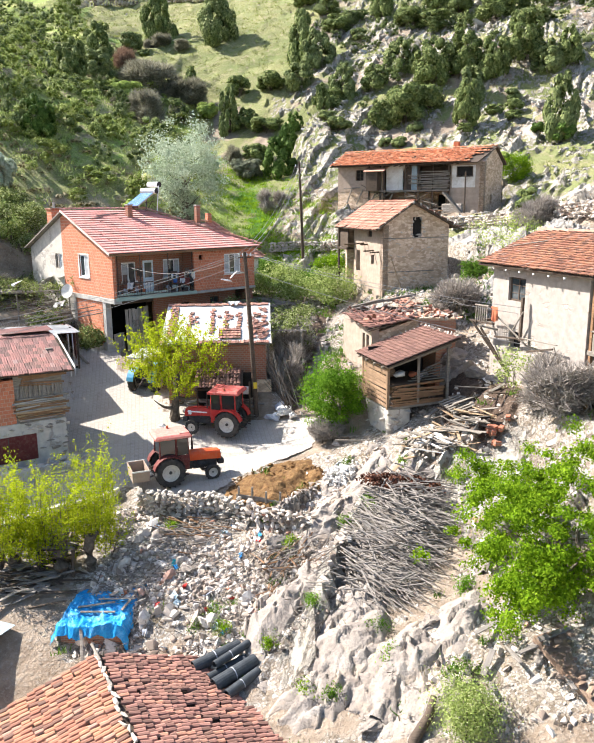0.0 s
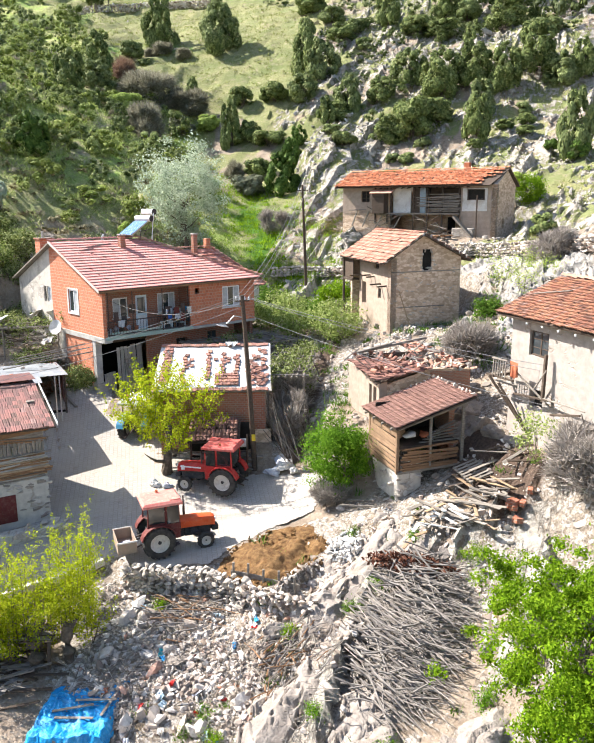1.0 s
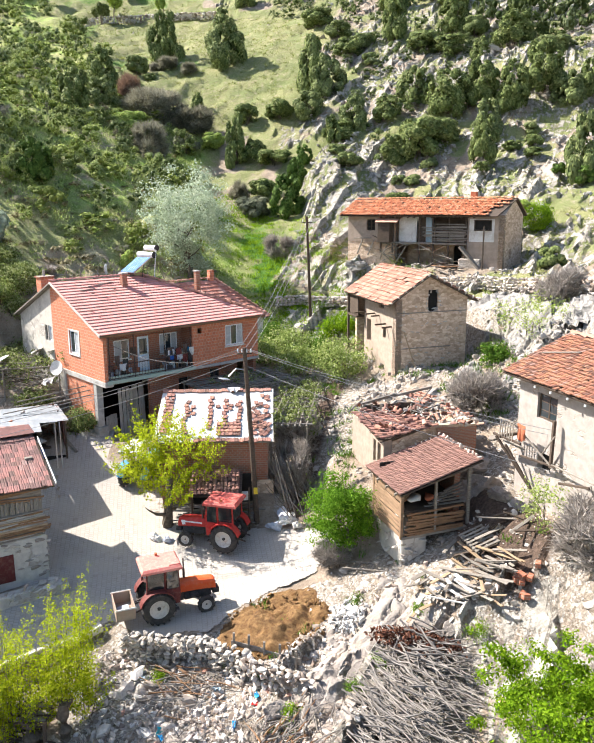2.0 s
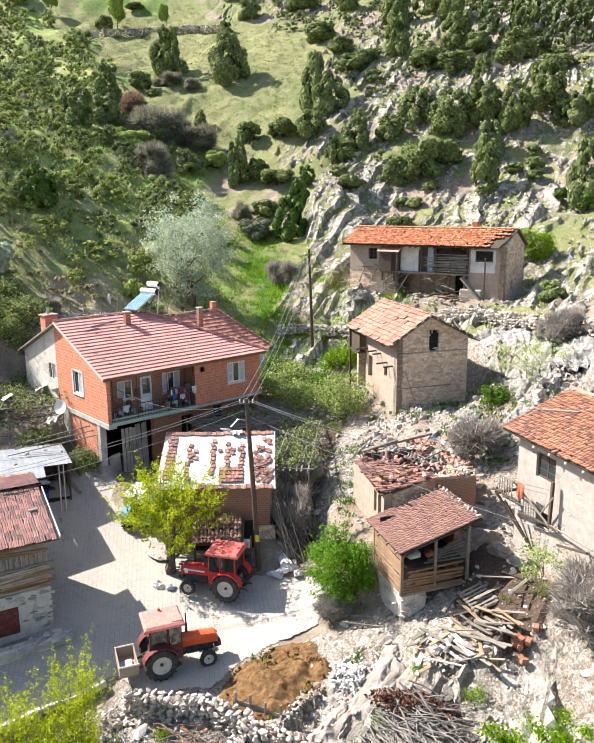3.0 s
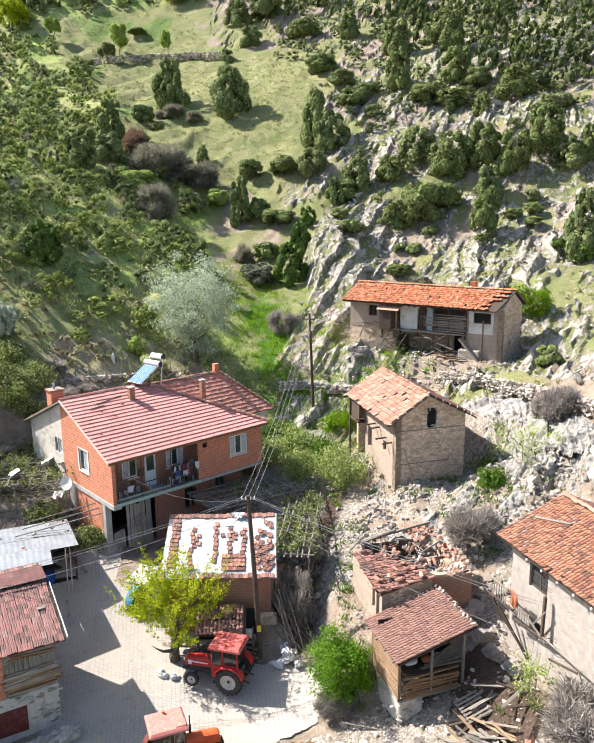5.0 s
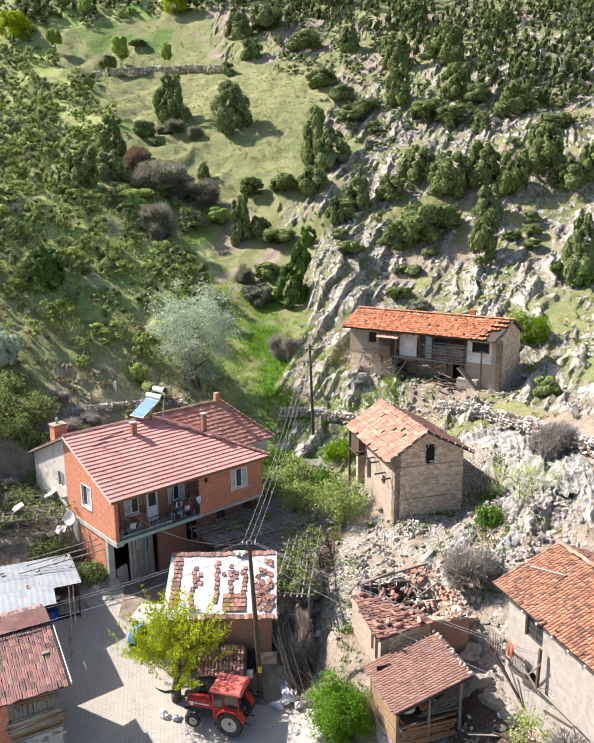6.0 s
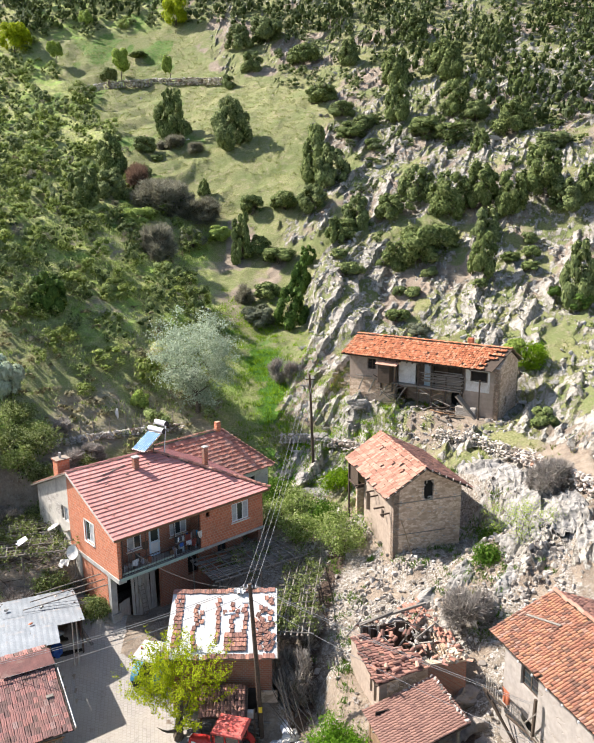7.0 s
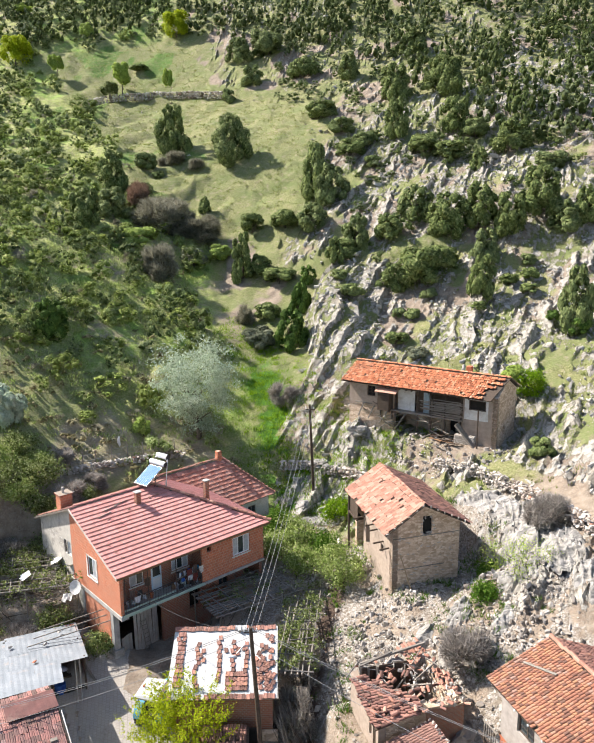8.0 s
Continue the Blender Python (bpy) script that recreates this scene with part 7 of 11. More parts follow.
# ---- the timber and brick house at the lane ----
def lane_house():
    # origin: near right corner; x to the left, y away
    h = thing("timber_house", "old stone, brick and timber house with sagging red-brown tiled roof", "house", pose(-11.75, 35.5, 3.2, 0, 0, 212) @ Matrix.Scale(-1, 4, (0, 1, 0)))
    W = 7.0
    part("stone_base", Geo().box(0.0, W, 0.0, 0.5, -1.0, 1.35, 0.03), M_MASONRY_W, h)
    part("right_base", Geo().box(0.0, 0.4, 0.505, 5.0, -1.0, 1.35, 0.03), M_MASONRY_G, h)
    part("brick_wall", Geo().box(2.35, W, 0.05, 0.4, 1.355, 3.55), M_BRICK, h)
    f = part("timber_wall", Geo().box(0.05, 2.345, 0.1, 0.4, 1.355, 3.75), M_WOOD_GREY, h)
    planks(f, (2.3, 0.09, 1.35), (-1, 0, 0), (0, 0, 1), 2.3, 0.95, 0.12, M_WOOD_TAN, along="x", seed=101, short=0.12, jit=0.07, t=0.08)
    planks(f, (2.25, 0.06, 2.3), (-1, 0, 0), (0, 0, 1), 2.2, 0.9, 0.13, M_WOOD_GREY, along="z", seed=102, short=0.12, jit=0.06)
    planks(f, (2.3, 0.07, 3.2), (-1, 0, 0), (0, 0, 1), 2.5, 0.5, 0.11, M_WOOD_BROWN, along="x", seed=103, short=0.2, jit=0.18)
    part("side_wall", Geo().box(0.05, 0.4, 0.405, 1.4, 1.355, 4.22).box(0.05, 0.4, 1.4, 2.9, 1.355, 4.65).box(0.05, 0.4, 2.9, 5.0, 1.355, 4.95), M_WOOD_GREY, h)
    part("rear_wall", Geo().box(0.41, W - 0.41, 4.6, 5.0, -0.6, 4.95), M_MASONRY_W, h)
    part("left_wall", Geo().box(W - 0.4, W, 0.45, 4.59, -0.6, 4.2), M_MASONRY_W, h)
    dr = part("maroon_door", Geo().box(1.5, 4.2, -0.05, -0.006, -0.55, 0.75, 0.01), M_MAROON, h, "dark red sheet doors in the stone base")
    part("door_seam", Geo().box(2.82, 2.86, -0.065, -0.051, -0.5, 0.7), M_IRON, dr)
    z0, z1 = 4.05, 5.25
    part("roof_deck", Geo().slab([(-0.45, -0.5, z0 - 0.24), (W, -0.5, z0 - 0.09), (W, 2.89, z1 - 0.09), (-0.45, 2.89, z1 - 0.24)], 0.07).slab([(-0.45, 2.9, z1 - 0.24), (W, 2.9, z1 - 0.09), (W, 5.3, z1 + 0.05), (-0.45, 5.3, z1 - 0.1)], 0.07), M_WOOD_DARK, h)
    tile_roof(h, (W, -0.56, z0 + 0.0), (-1, 0, -0.02), (0, 3.4, z1 - z0), W + 0.5, 3.75, "flat", 0.23, 0.34, (M_TILE_MA, M_TILE_MA_J), singles=280, loose=0.022, seed=104, first=lambda x, y: -x)
    tile_roof(h, (W, 2.86, z1 + 0.03), (-1, 0, -0.02), (0, 1, 0.03), W + 0.45, 2.4, "flat", 0.23, 0.34, (M_TILE_MA, M_TILE_MA_J), singles=0, loose=0.02, seed=105)
    part("red_sheet", corrugated(2.6, 1.5, 0.3), M_REDSHEET, h, m=pose(-0.45, 3.1, z1 + 0.05, 1.7, 0, 0.6))
    part("verge_board", Geo().beam((-0.52, -0.5, z0 - 0.14), (-0.52, 2.89, z1 - 0.14), 0.04, 0.16), M_WHITEWASH, h)
    part("terrace_edge", Geo().box(-0.4, W, -1.3, -0.8, -1.4, -0.55, 0.08), M_MASONRY_W, h, "low dry stone edge before the house")
    r = np.random.default_rng(106)
    for i in range(16):
        z = 1.42 + 0.075 * i
        x0, x1 = r.uniform(-0.25, 0.15), r.uniform(2.2, 2.5)
        part("stacked_log", Geo().path([(x0, 0.02 + r.uniform(-0.06, 0.03), z + r.normal(0, 0.02)), (1.2, r.uniform(-0.07, 0.03), z + r.normal(0, 0.03)), (x1, 0.02 + r.uniform(-0.06, 0.03), z + r.normal(0, 0.03))], [r.uniform(0.04, 0.065)] * 3, 7), (M_WOOD_PALE, M_WOOD_TAN, M_WOOD_GREY, M_WOOD_BROWN)[int(r.integers(4))], f)
    for i in range(150):
        q = r.uniform(0.10, 0.24)
        front = i % 3
        x, y, z = (r.uniform(0.0, W), -0.02, r.uniform(-0.6, 1.3)) if front else (-0.01, r.uniform(0.1, 4.8), r.uniform(-0.6, 1.3))
        if front and 1.4 < x < 4.3 and z < 0.85:
            continue
        part("base_stone", Geo().put(STONE_PROTO[i % 8], pose(x, y, z, r.normal(0, 10), r.normal(0, 10), (0 if front else 90) + r.normal(0, 10)) @ Matrix.Diagonal((q * 1.25, 0.08, q * 0.7, 1))), (M_STONE, M_ROCK)[i % 2], h)
    for i in range(46):
        part("edge_stone", Geo().put(STONE_PROTO[i % 8], pose(r.uniform(-0.5, W), -1.05 + r.normal(0, 0.16), -0.55 + r.uniform(-0.3, 0.12), *r.uniform(0, 60, 3)) @ Matrix.Diagonal((0.26, 0.2, 0.15, 1))), M_STONE, h)
    part("rag", drape(0.5, 0.9, 0.1, 8), M_CLOTH, h, m=pose(4.6, -0.3, 0.9))


lane_house()


def tin_shed():
    h = thing("tin_roof_shed", "open-fronted shed with patched galvanised sheet roof", "shed", pose(-13.5, 44.55, 5.2, 0, 0, 27))
    # x towards the lane is negative: the roof runs back to the left
    z = 2.2
    rows = [(-2.3, 0.0), (-4.5, -2.2), (-6.8, -4.4), (-9.2, -6.7)]
    for i, (a, b) in enumerate(rows):
        for j in range(2):
            y0, y1 = -0.3 + j * 2.1, 1.9 + j * 2.1
            zz = 0.02 * ((i + j) % 3) + 0.02 * i
            part("roof_sheet", corrugated(b - a, y1 - y0), M_ZINC, h, m=pose(a, y0, z + zz - 0.06 * j, -1.5, 1.0, rng.normal(0, 1.5)))
    for j in range(5):
        part("roof_sheet", corrugated(1.5, 2.2), M_ZINC, h, m=pose(-9.0 + j * 1.45, -2.3, z + 0.07 + 0.01 * j, 2, 0, rng.normal(0, 1)))
    for p in ((-0.2, -0.1), (-2.2, -0.1), (-0.25, 2.0), (-0.3, 3.7), (-4.4, -0.1), (-4.4, 3.7), (-9, 3.7), (-9, -2)):
        part("post", Geo().rod((p[0], p[1], -0.8), (p[0], p[1], z - 0.03), 0.06), M_WOOD_DARK, h)
    part("side_sheet", Geo().box(-0.16, -0.12, 0.9, 3.6, -0.6, z - 0.1), M_REDSHEET, h)
    part("back_wall", Geo().box(-9.0, -0.2, 3.75, 3.95, -0.8, z - 0.12), M_BRICK_OLD, h)
    # black wall and floor paint the shade of the open front
    part("inner_wall", Geo().box(-4.6, -4.45, 0.0, 3.7, -0.8, z - 0.1), M_DARK, h)
    part("earth_floor", Geo().box(-4.4, -0.25, 0.0, 3.7, -0.5, -0.02), M_DARK, h)
    for x in (-0.75, -0.5):
        part("leaning_pipe", Geo().rod((x - 0.1, -0.9, -0.4), (x, -0.15, z - 0.1), 0.04), M_STEEL, h)
    part("blue_drum", Geo().rod((-1.7, 0.3, -0.35), (-1.7, 0.3, 0.45), 0.34, n=14), M_BLUECLOTH, h)
    part("white_sack", Geo().put(STONE_PROTO[2], pose(-1.4, 1.4, 0.6, 10, 20, 0) @ Matrix.Diagonal((0.4, 0.35, 0.3, 1))), M_CLOTH, h, smooth=True)
    part("work_table", Geo().box(-2.0, -0.9, 1.0, 1.8, 0.2, 0.3, 0.01), M_WOOD_DARK, h)
    for i, (x, y) in enumerate(((-3.0, 0.4), (-5.6, 0.0), (-2.2, 2.0), (-4.2, 2.6), (-1.2, 3.0))):
        part("weight_stone", Geo().put(STONE_PROTO[i], pose(x, y, z + 0.12, 40 * i, 0, 30) @ Matrix.Diagonal((0.17, 0.12, 0.1, 1))), M_STONE if i > 1 else M_TERRACOTTA, h)


tin_shed()


# ---- the near roof, tarpaulin store and pipes ----
def near_house():
    ang = math.degrees(math.atan2(-0.89, 0.46))
    h = thing("tiled_house", "low house with old barrel-tiled roof in orange and brown", "house", pose(-6.7, 21.5, -2.4, 0, 0, ang))
    # x along the ridge towards the viewer, y to the left slope negative, right slope positive
    zr, xe = 2.9, 8.0
    yl, yr, k = -5.2, 4.5, 0.36
    part("end_wall", weld(wall_holes(yl + 0.5, yr - 0.4, -2.0, 3.0, 0, 0.4, [], lambda y: zr - 0.12 - k * abs(y))), M_MASONRY, h, m=pose(0.45, 0, 0, 0, 0, 90))
    part("left_wall", Geo().box(0.5, xe - 0.3, yl + 0.5, yl + 0.9, -2.0, zr - 0.1 + k * (yl + 0.5)), M_MASONRY, h)
    part("right_wall", Geo().box(0.5, xe - 0.3, yr - 0.8, yr - 0.4, -2.0, zr - 0.1 - k * (yr - 0.4)), M_MASONRY, h)
    part("near_wall", weld(wall_holes(yl + 0.91, yr - 0.81, -2.0, 3.0, 0, 0.4, [], lambda y: zr - 0.12 - k * abs(y))), M_MASONRY, h, m=pose(xe - 0.3, 0, 0, 0, 0, 90))
    part("roof_deck", Geo().slab([(0, 0, zr), (xe, 0, zr), (xe, yl, zr + k * yl), (0, yl, zr + k * yl)], 0.08).slab([(0, 0, zr), (xe, 0, zr), (xe, yr, zr - k * yr), (0, yr, zr - k * yr)], 0.08), M_WOOD_DARK, h)
    ln = math.hypot(1, k)
    tile_roof(h, (0, yl - 0.05, zr + k * (yl - 0.05) + 0.02), (1, 0, 0), (0, 1, k), xe, 5.2 * ln, "barrel", 0.19, 0.29, (M_TILE_LI, M_TILE_LI_J), singles=300, loose=0.04, seed=111, first=lambda x, y: x - 0.3 * y)
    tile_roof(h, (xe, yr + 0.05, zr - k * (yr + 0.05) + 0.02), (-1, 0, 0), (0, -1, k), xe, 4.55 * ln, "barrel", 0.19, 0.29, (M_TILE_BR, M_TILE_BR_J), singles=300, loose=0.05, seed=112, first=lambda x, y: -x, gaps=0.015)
    for i in range(22):
        a = 0.05 + i * 0.34
        part("ridge_mortar", Geo().put(STONE_PROTO[i % 8], pose(a, rng.normal(0, 0.04), zr + 0.12, rng.normal(0, 10), rng.normal(0, 8), rng.normal(0, 16)) @ Matrix.Diagonal((0.24, 0.085, 0.09, 1))), M_STONE, h)
    part("ridge_pole", Geo().rod((-0.5, -0.05, zr + 0.12), (0.6, 0.0, zr + 0.16), 0.05), M_WOOD_GREY, h)


near_house()


def tarp_store():
    h = thing("tarpaulin_store", "brick store covered by a blue tarpaulin held with boards", "store", pose(-7.5, 25.3, -0.75, 0, 0, -3))
    part("brick_wall", Geo().box(-1.15, 1.15, -1.5, 1.35, -1.3, 0.75, 0.03), M_BRICK_SMALL, h)
    n = 60
    xs, ys = np.linspace(-1.42, 1.36, n), np.linspace(-1.72, 1.6, n)
    X, Y = np.meshgrid(xs, ys)
    ex = np.maximum(np.abs(X + 0.03) - 1.18, 0) + np.maximum(np.abs(Y + 0.05) - 1.5, 0)
    Z = 0.86 + 0.10 * (fbm(X * 1.2, Y * 1.2, 3, 5) - 0.5) + 0.34 * np.abs(fbm(X * 2.6 + Y, Y * 1.1, 4, 9) - 0.5) + 0.22 * np.abs(fbm(X * 1.4 - Y * 2, Y * 3.1 + X, 4, 19) - 0.5) - ex * (1.2 + 2.2 * fbm(X * 3, Y * 3, 3, 6))
    v = np.stack([X + 0.25 * (fbm(Y * 3, X * 2, 3, 3) - 0.5), Y + 0.4 * (fbm(X * 2.5, Y * 1.5, 3, 4) - 0.5), Z], -1).reshape(-1, 3)
    f = [(j * n + i, j * n + i + 1, (j + 1) * n + i + 1, (j + 1) * n + i) for j in range(n - 1) for i in range(n - 1)]
    g = Geo().add(v, f).add(v - [0, 0, 0.012], [tuple(reversed(q)) for q in f])
    part("tarpaulin", g, M_TARP, h, "creased bright blue plastic sheet")
    for p, q in (((-1.0, 0.9, 0.98), (1.3, 1.3, 1.02)), ((-0.8, -0.5, 1.0), (0.5, -0.1, 1.02)), ((-0.6, -0.8, 1.0), (0.7, -0.75, 1.0)), ((0.9, -0.6, 0.98), (1.15, 1.0, 1.0)), ((-0.2, 0.1, 1.0), (1.2, 0.2, 1.02)), ((-1.2, 1.25, 0.95), (1.2, 1.5, 0.95)), ((0.0, -2.5, 0.0), (-0.35, -1.5, 0.9))):
        part("holding_board", Geo().beam(p, q, 0.11, 0.035), M_WOOD_GREY, h)


tarp_store()


def pipes():
    for i, (x, y, ln, r, dz) in enumerate(((-2.9, 22.7, 1.8, 0.21, 0), (-2.5, 22.25, 1.5, 0.15, 0), (-2.2, 21.9, 1.7, 0.24, 0), (-2.35, 22.5, 1.5, 0.14, 0.26), (-1.9, 21.5, 1.4, 0.17, 0))):
        a = radians(33 + 3 * i)
        z = on_land(x, y) + r + dz
        d = Vector((math.cos(a), math.sin(a), 0.12)) * ln / 2
        h = thing("plastic_pipe", "short length of wide black plastic pipe lying on rubble", "pipe", pose(x, y, z), group="black pipes")
        n = 18
        m = np.array(d.normalized().to_track_quat("Z", "Y").to_matrix())
        an = np.arange(n) * 2 * math.pi / n
        c = np.stack([np.cos(an), np.sin(an), 0 * an], 1)
        rings = [(c * rr + [0, 0, zz]) @ m.T for rr, zz in ((r, -ln / 2), (r, ln / 2), (r * 0.88, ln / 2), (r * 0.88, -ln / 2))]
        f = [(k * n + i2, k * n + (i2 + 1) % n, ((k + 1) % 4) * n + (i2 + 1) % n, ((k + 1) % 4) * n + i2) for k in range(4) for i2 in range(n)]
        part("tube", Geo().add(np.concatenate(rings), f), M_BLACKPIPE, h)
        part("strap", Geo().rod(-d * 0.1, -d * 0.06, r * 1.02, n=14), M_CLOTH, h)


pipes()


def blue_sheet_roof():
    h = thing("sheet_roof_shed", "small shed with pale blue sheet metal roof", "shed", pose(-12.35, 23.2, -1.55, 0, 0, -22))
    part("roof_sheet", corrugated(3.4, 3.4, 0.5), M_BLUESHEET, h, m=pose(-1.7, -2.0, 2.05, -6, 4, 5))
    part("wall", Geo().box(-1.5, 1.2, -1.7, 1.0, -1.5, 1.5), M_MASONRY, h)


blue_sheet_roof()


def near_stone_wall():
    h = thing("stone_barn", "tan rubble stone building end with stone slab roof", "building", pose(10.5, 17.4, 0.0, 0, 0, 24))
    part("wall", weld(wall_holes(-2.2, 3.6, -3, 1.4, 0, 0.5, [], lambda x: 1.1 + 0.1 * math.sin(3 * x))), M_MASONRY_W, h)
    part("side_wall", Geo().box(-2.2, -1.7, 0.51, 3.4, -3, 1.1), M_MASONRY_W, h)
    part("rear_wall", Geo().box(-1.69, 3.6, 3.0, 3.4, -3, 1.5), M_MASONRY_W, h)
    part("roof_bed", Geo().slab([(-2.3, -0.05, 1.25), (3.6, -0.05, 1.25), (3.6, 3.5, 2.3), (-2.3, 3.5, 2.3)], 0.2), M_STONE_TAN, h)
    r = np.random.default_rng(121)
    for i in range(300):
        x, y = -2.3 + 5.8 * ((i * 0.618) % 1), -0.1 + 3.5 * i / 300
        s = r.uniform(0.08, 0.17)
        part("roof_slab", Geo().put(STONE_PROTO[i % 8], pose(x, y, 1.27 + 0.3 * (y + 0.05) + r.uniform(0, 0.06), 16 + r.normal(0, 12), r.normal(0, 12), r.normal(0, 40)) @ Matrix.Diagonal((s * 1.2, s * 0.7, 0.07, 1))), M_STONE_TAN, h)


near_stone_wall()

# ---- tractors ----
def wheel(parent, name, m, r, w, rim, lugs):
    """A tyre with tread lugs and its rim."""
    n = 26
    an = np.arange(n) * 2 * math.pi / n
    prof = [(r * 0.60, -w / 2), (r * 0.80, -w * 0.54), (r * 0.95, -w / 2), (r, -w * 0.25), (r, w * 0.25), (r * 0.95, w / 2), (r * 0.80, w * 0.54), (r * 0.60, w / 2)]
    v = [(q * math.cos(a), y, q * math.sin(a)) for q, y in prof for a in an]
    f = [(k * n + i, k * n + (i + 1) % n, (k + 1) * n + (i + 1) % n, (k + 1) * n + i) for k in range(len(prof) - 1) for i in range(n)]
    f += [((len(prof) - 1) * n + i, (len(prof) - 1) * n + (i + 1) % n, (i + 1) % n, i) for i in range(n)]
    g = Geo().add(v, f)
    for i in range(lugs):
        a = 2 * math.pi * i / lugs
        for s in (-1, 1):
            b = a + (math.pi / lugs if s > 0 else 0)
            mm = Matrix.Rotation(-b, 4, "Y") @ Matrix.Translation((r * 0.985, s * w * 0.26, 0)) @ Matrix.Rotation(s * 0.6, 4, "X")
            g.put(cbox(-0.02 * r / 0.6, 0.045 * r / 0.6, -w * 0.27, w * 0.27, -0.028 * r / 0.6, 0.028 * r / 0.6, 0.008), mm)
    wh = part(name, g, M_RUBBER, parent, m=m)
    g = Geo()
    prof = [(r * 0.61, -w * 0.45), (r * 0.56, -w * 0.3), (r * 0.30, -w * 0.12), (r * 0.12, -w * 0.16), (0.01, -w * 0.16), (0.01, w * 0.2), (r * 0.30, w * 0.1), (r * 0.56, w * 0.3), (r * 0.61, w * 0.45)]
    v = [(q * math.cos(a), y, q * math.sin(a)) for q, y in prof for a in an]
    f = [(k * n + i, k * n + (i + 1) % n, (k + 1) * n + (i + 1) % n, (k + 1) * n + i) for k in range(len(prof) - 1) for i in range(n)]
    part("rim", g.add(v, f), rim, wh)
    part("hub", Geo().rod((0, -w * 0.28, 0), (0, w * 0.28, 0), r * 0.11, n=10), M_ENGINE, wh)
    return wh


def tractor(m, label, hood, cab, roof, stripe=None, box=None, canopy=False):
    h = thing("tractor", label, "tractor", m, group="tractors")
    rr, fr = 0.69, 0.37
    wheel(h, "rear_wheel", pose(0, 0.74, rr), rr, 0.38, M_RIM, 18)
    wheel(h, "rear_wheel", pose(0, -0.74, rr), rr, 0.38, M_RIM, 18)
    wheel(h, "front_wheel", pose(2.05, 0.64, fr), fr, 0.2, M_RIM, 14)
    wheel(h, "front_wheel", pose(2.05, -0.64, fr), fr, 0.2, M_RIM, 14)
    part("rear_axle", Geo().rod((0, -0.62, rr), (0, 0.62, rr), 0.14, n=10), M_ENGINE, h)
    part("front_axle", Geo().beam((2.05, -0.58, fr + 0.05), (2.05, 0.58, fr + 0.05), 0.12), M_ENGINE, h)
    part("transmission", Geo().box(-0.3, 1.2, -0.24, 0.24, 0.5, 0.95, 0.05), M_ENGINE, h)
    part("engine", Geo().box(1.2, 2.4, -0.2, 0.2, 0.48, 0.92, 0.04).box(1.4, 1.9, -0.27, -0.2, 0.6, 0.85, 0.02).rod((1.5, -0.3, 0.7), (1.8, -0.3, 0.7), 0.08), M_ENGINE, h)
    hd = Geo()
    prof = [(-0.31, 0.93), (-0.31, 1.22), (-0.24, 1.33), (-0.1, 1.37), (0.1, 1.37), (0.24, 1.33), (0.31, 1.22), (0.31, 0.93)]
    n = len(prof)
    st = [(1.0, 1.0, 0.02), (1.8, 0.98, 0.0), (2.5, 0.94, -0.06), (2.58, 0.88, -0.09)]
    v = [(x, y * s, 0.93 + (z - 0.93) * s + dz) for x, s, dz in st for y, z in prof]
    f = [(k * n + i, k * n + i + 1, (k + 1) * n + i + 1, (k + 1) * n + i) for k in range(3) for i in range(n - 1)]
    f += [tuple(range(n)), tuple(range(3 * n, 4 * n)), *[(k * n, (k + 1) * n, (k + 1) * n + n - 1, k * n + n - 1) for k in range(3)]]
    bonnet = part("bonnet", hd.add(v, f), hood, h)
    part("grille", Geo().box(2.575, 2.6, -0.2, 0.2, 0.86, 1.2, 0.01), M_ENGINE, bonnet)
    for y in (-0.2, 0.2):
        part("headlight", Geo().rod((2.57, y, 1.14), (2.62, y, 1.14), 0.07, n=10), M_PVC, bonnet)
    if stripe:
        for s in (-1, 1):
            part("stripe", Geo().box(1.3, 2.4, s * 0.312 - 0.004, s * 0.312 + 0.004, 1.1, 1.17), stripe, bonnet)
            part("badge", Geo().box(2.18, 2.36, s * 0.316 - 0.004, s * 0.316 + 0.004, 0.97, 1.2), stripe, bonnet)
    part("front_weight", Geo().box(2.45, 2.75, -0.22, 0.22, 0.55, 0.8, 0.03), M_ENGINE, h)
    part("exhaust", Geo().rod((1.3, 0.2, 1.35), (1.3, 0.2, 1.75), 0.055, n=8).rod((1.3, 0.2, 1.75), (1.3, 0.2, 2.25), 0.032, n=8), M_IRON, h)
    for s in (-1, 1):
        g = Geo()
        n = 9
        an = np.linspace(radians(25), radians(165), n)
        v = [(q * math.cos(a), y, rr + q * math.sin(a)) for q in (0.76, 0.80) for y in (s * 0.5, s * 0.94) for a in an]
        f = [(i, i + 1, n + i + 1, n + i) for i in range(n - 1)] + [(2 * n + i + 1, 2 * n + i, 3 * n + i, 3 * n + i + 1) for i in range(n - 1)]
        f += [(i, i + 1, 2 * n + i + 1, 2 * n + i) for i in range(n - 1)] + [(n + i, n + i + 1, 3 * n + i + 1, 3 * n + i) for i in range(n - 1)]
        part("mudguard", g.add(v, f), cab, h)
    part("cab_floor", Geo().box(-0.4, 1.0, -0.62, 0.62, 0.93, 1.0, 0.01), M_ENGINE, h)
    part("seat", Geo().box(-0.15, 0.3, -0.22, 0.22, 1.05, 1.25, 0.04).box(-0.2, -0.1, -0.22, 0.22, 1.2, 1.7, 0.04), M_ENGINE, h)
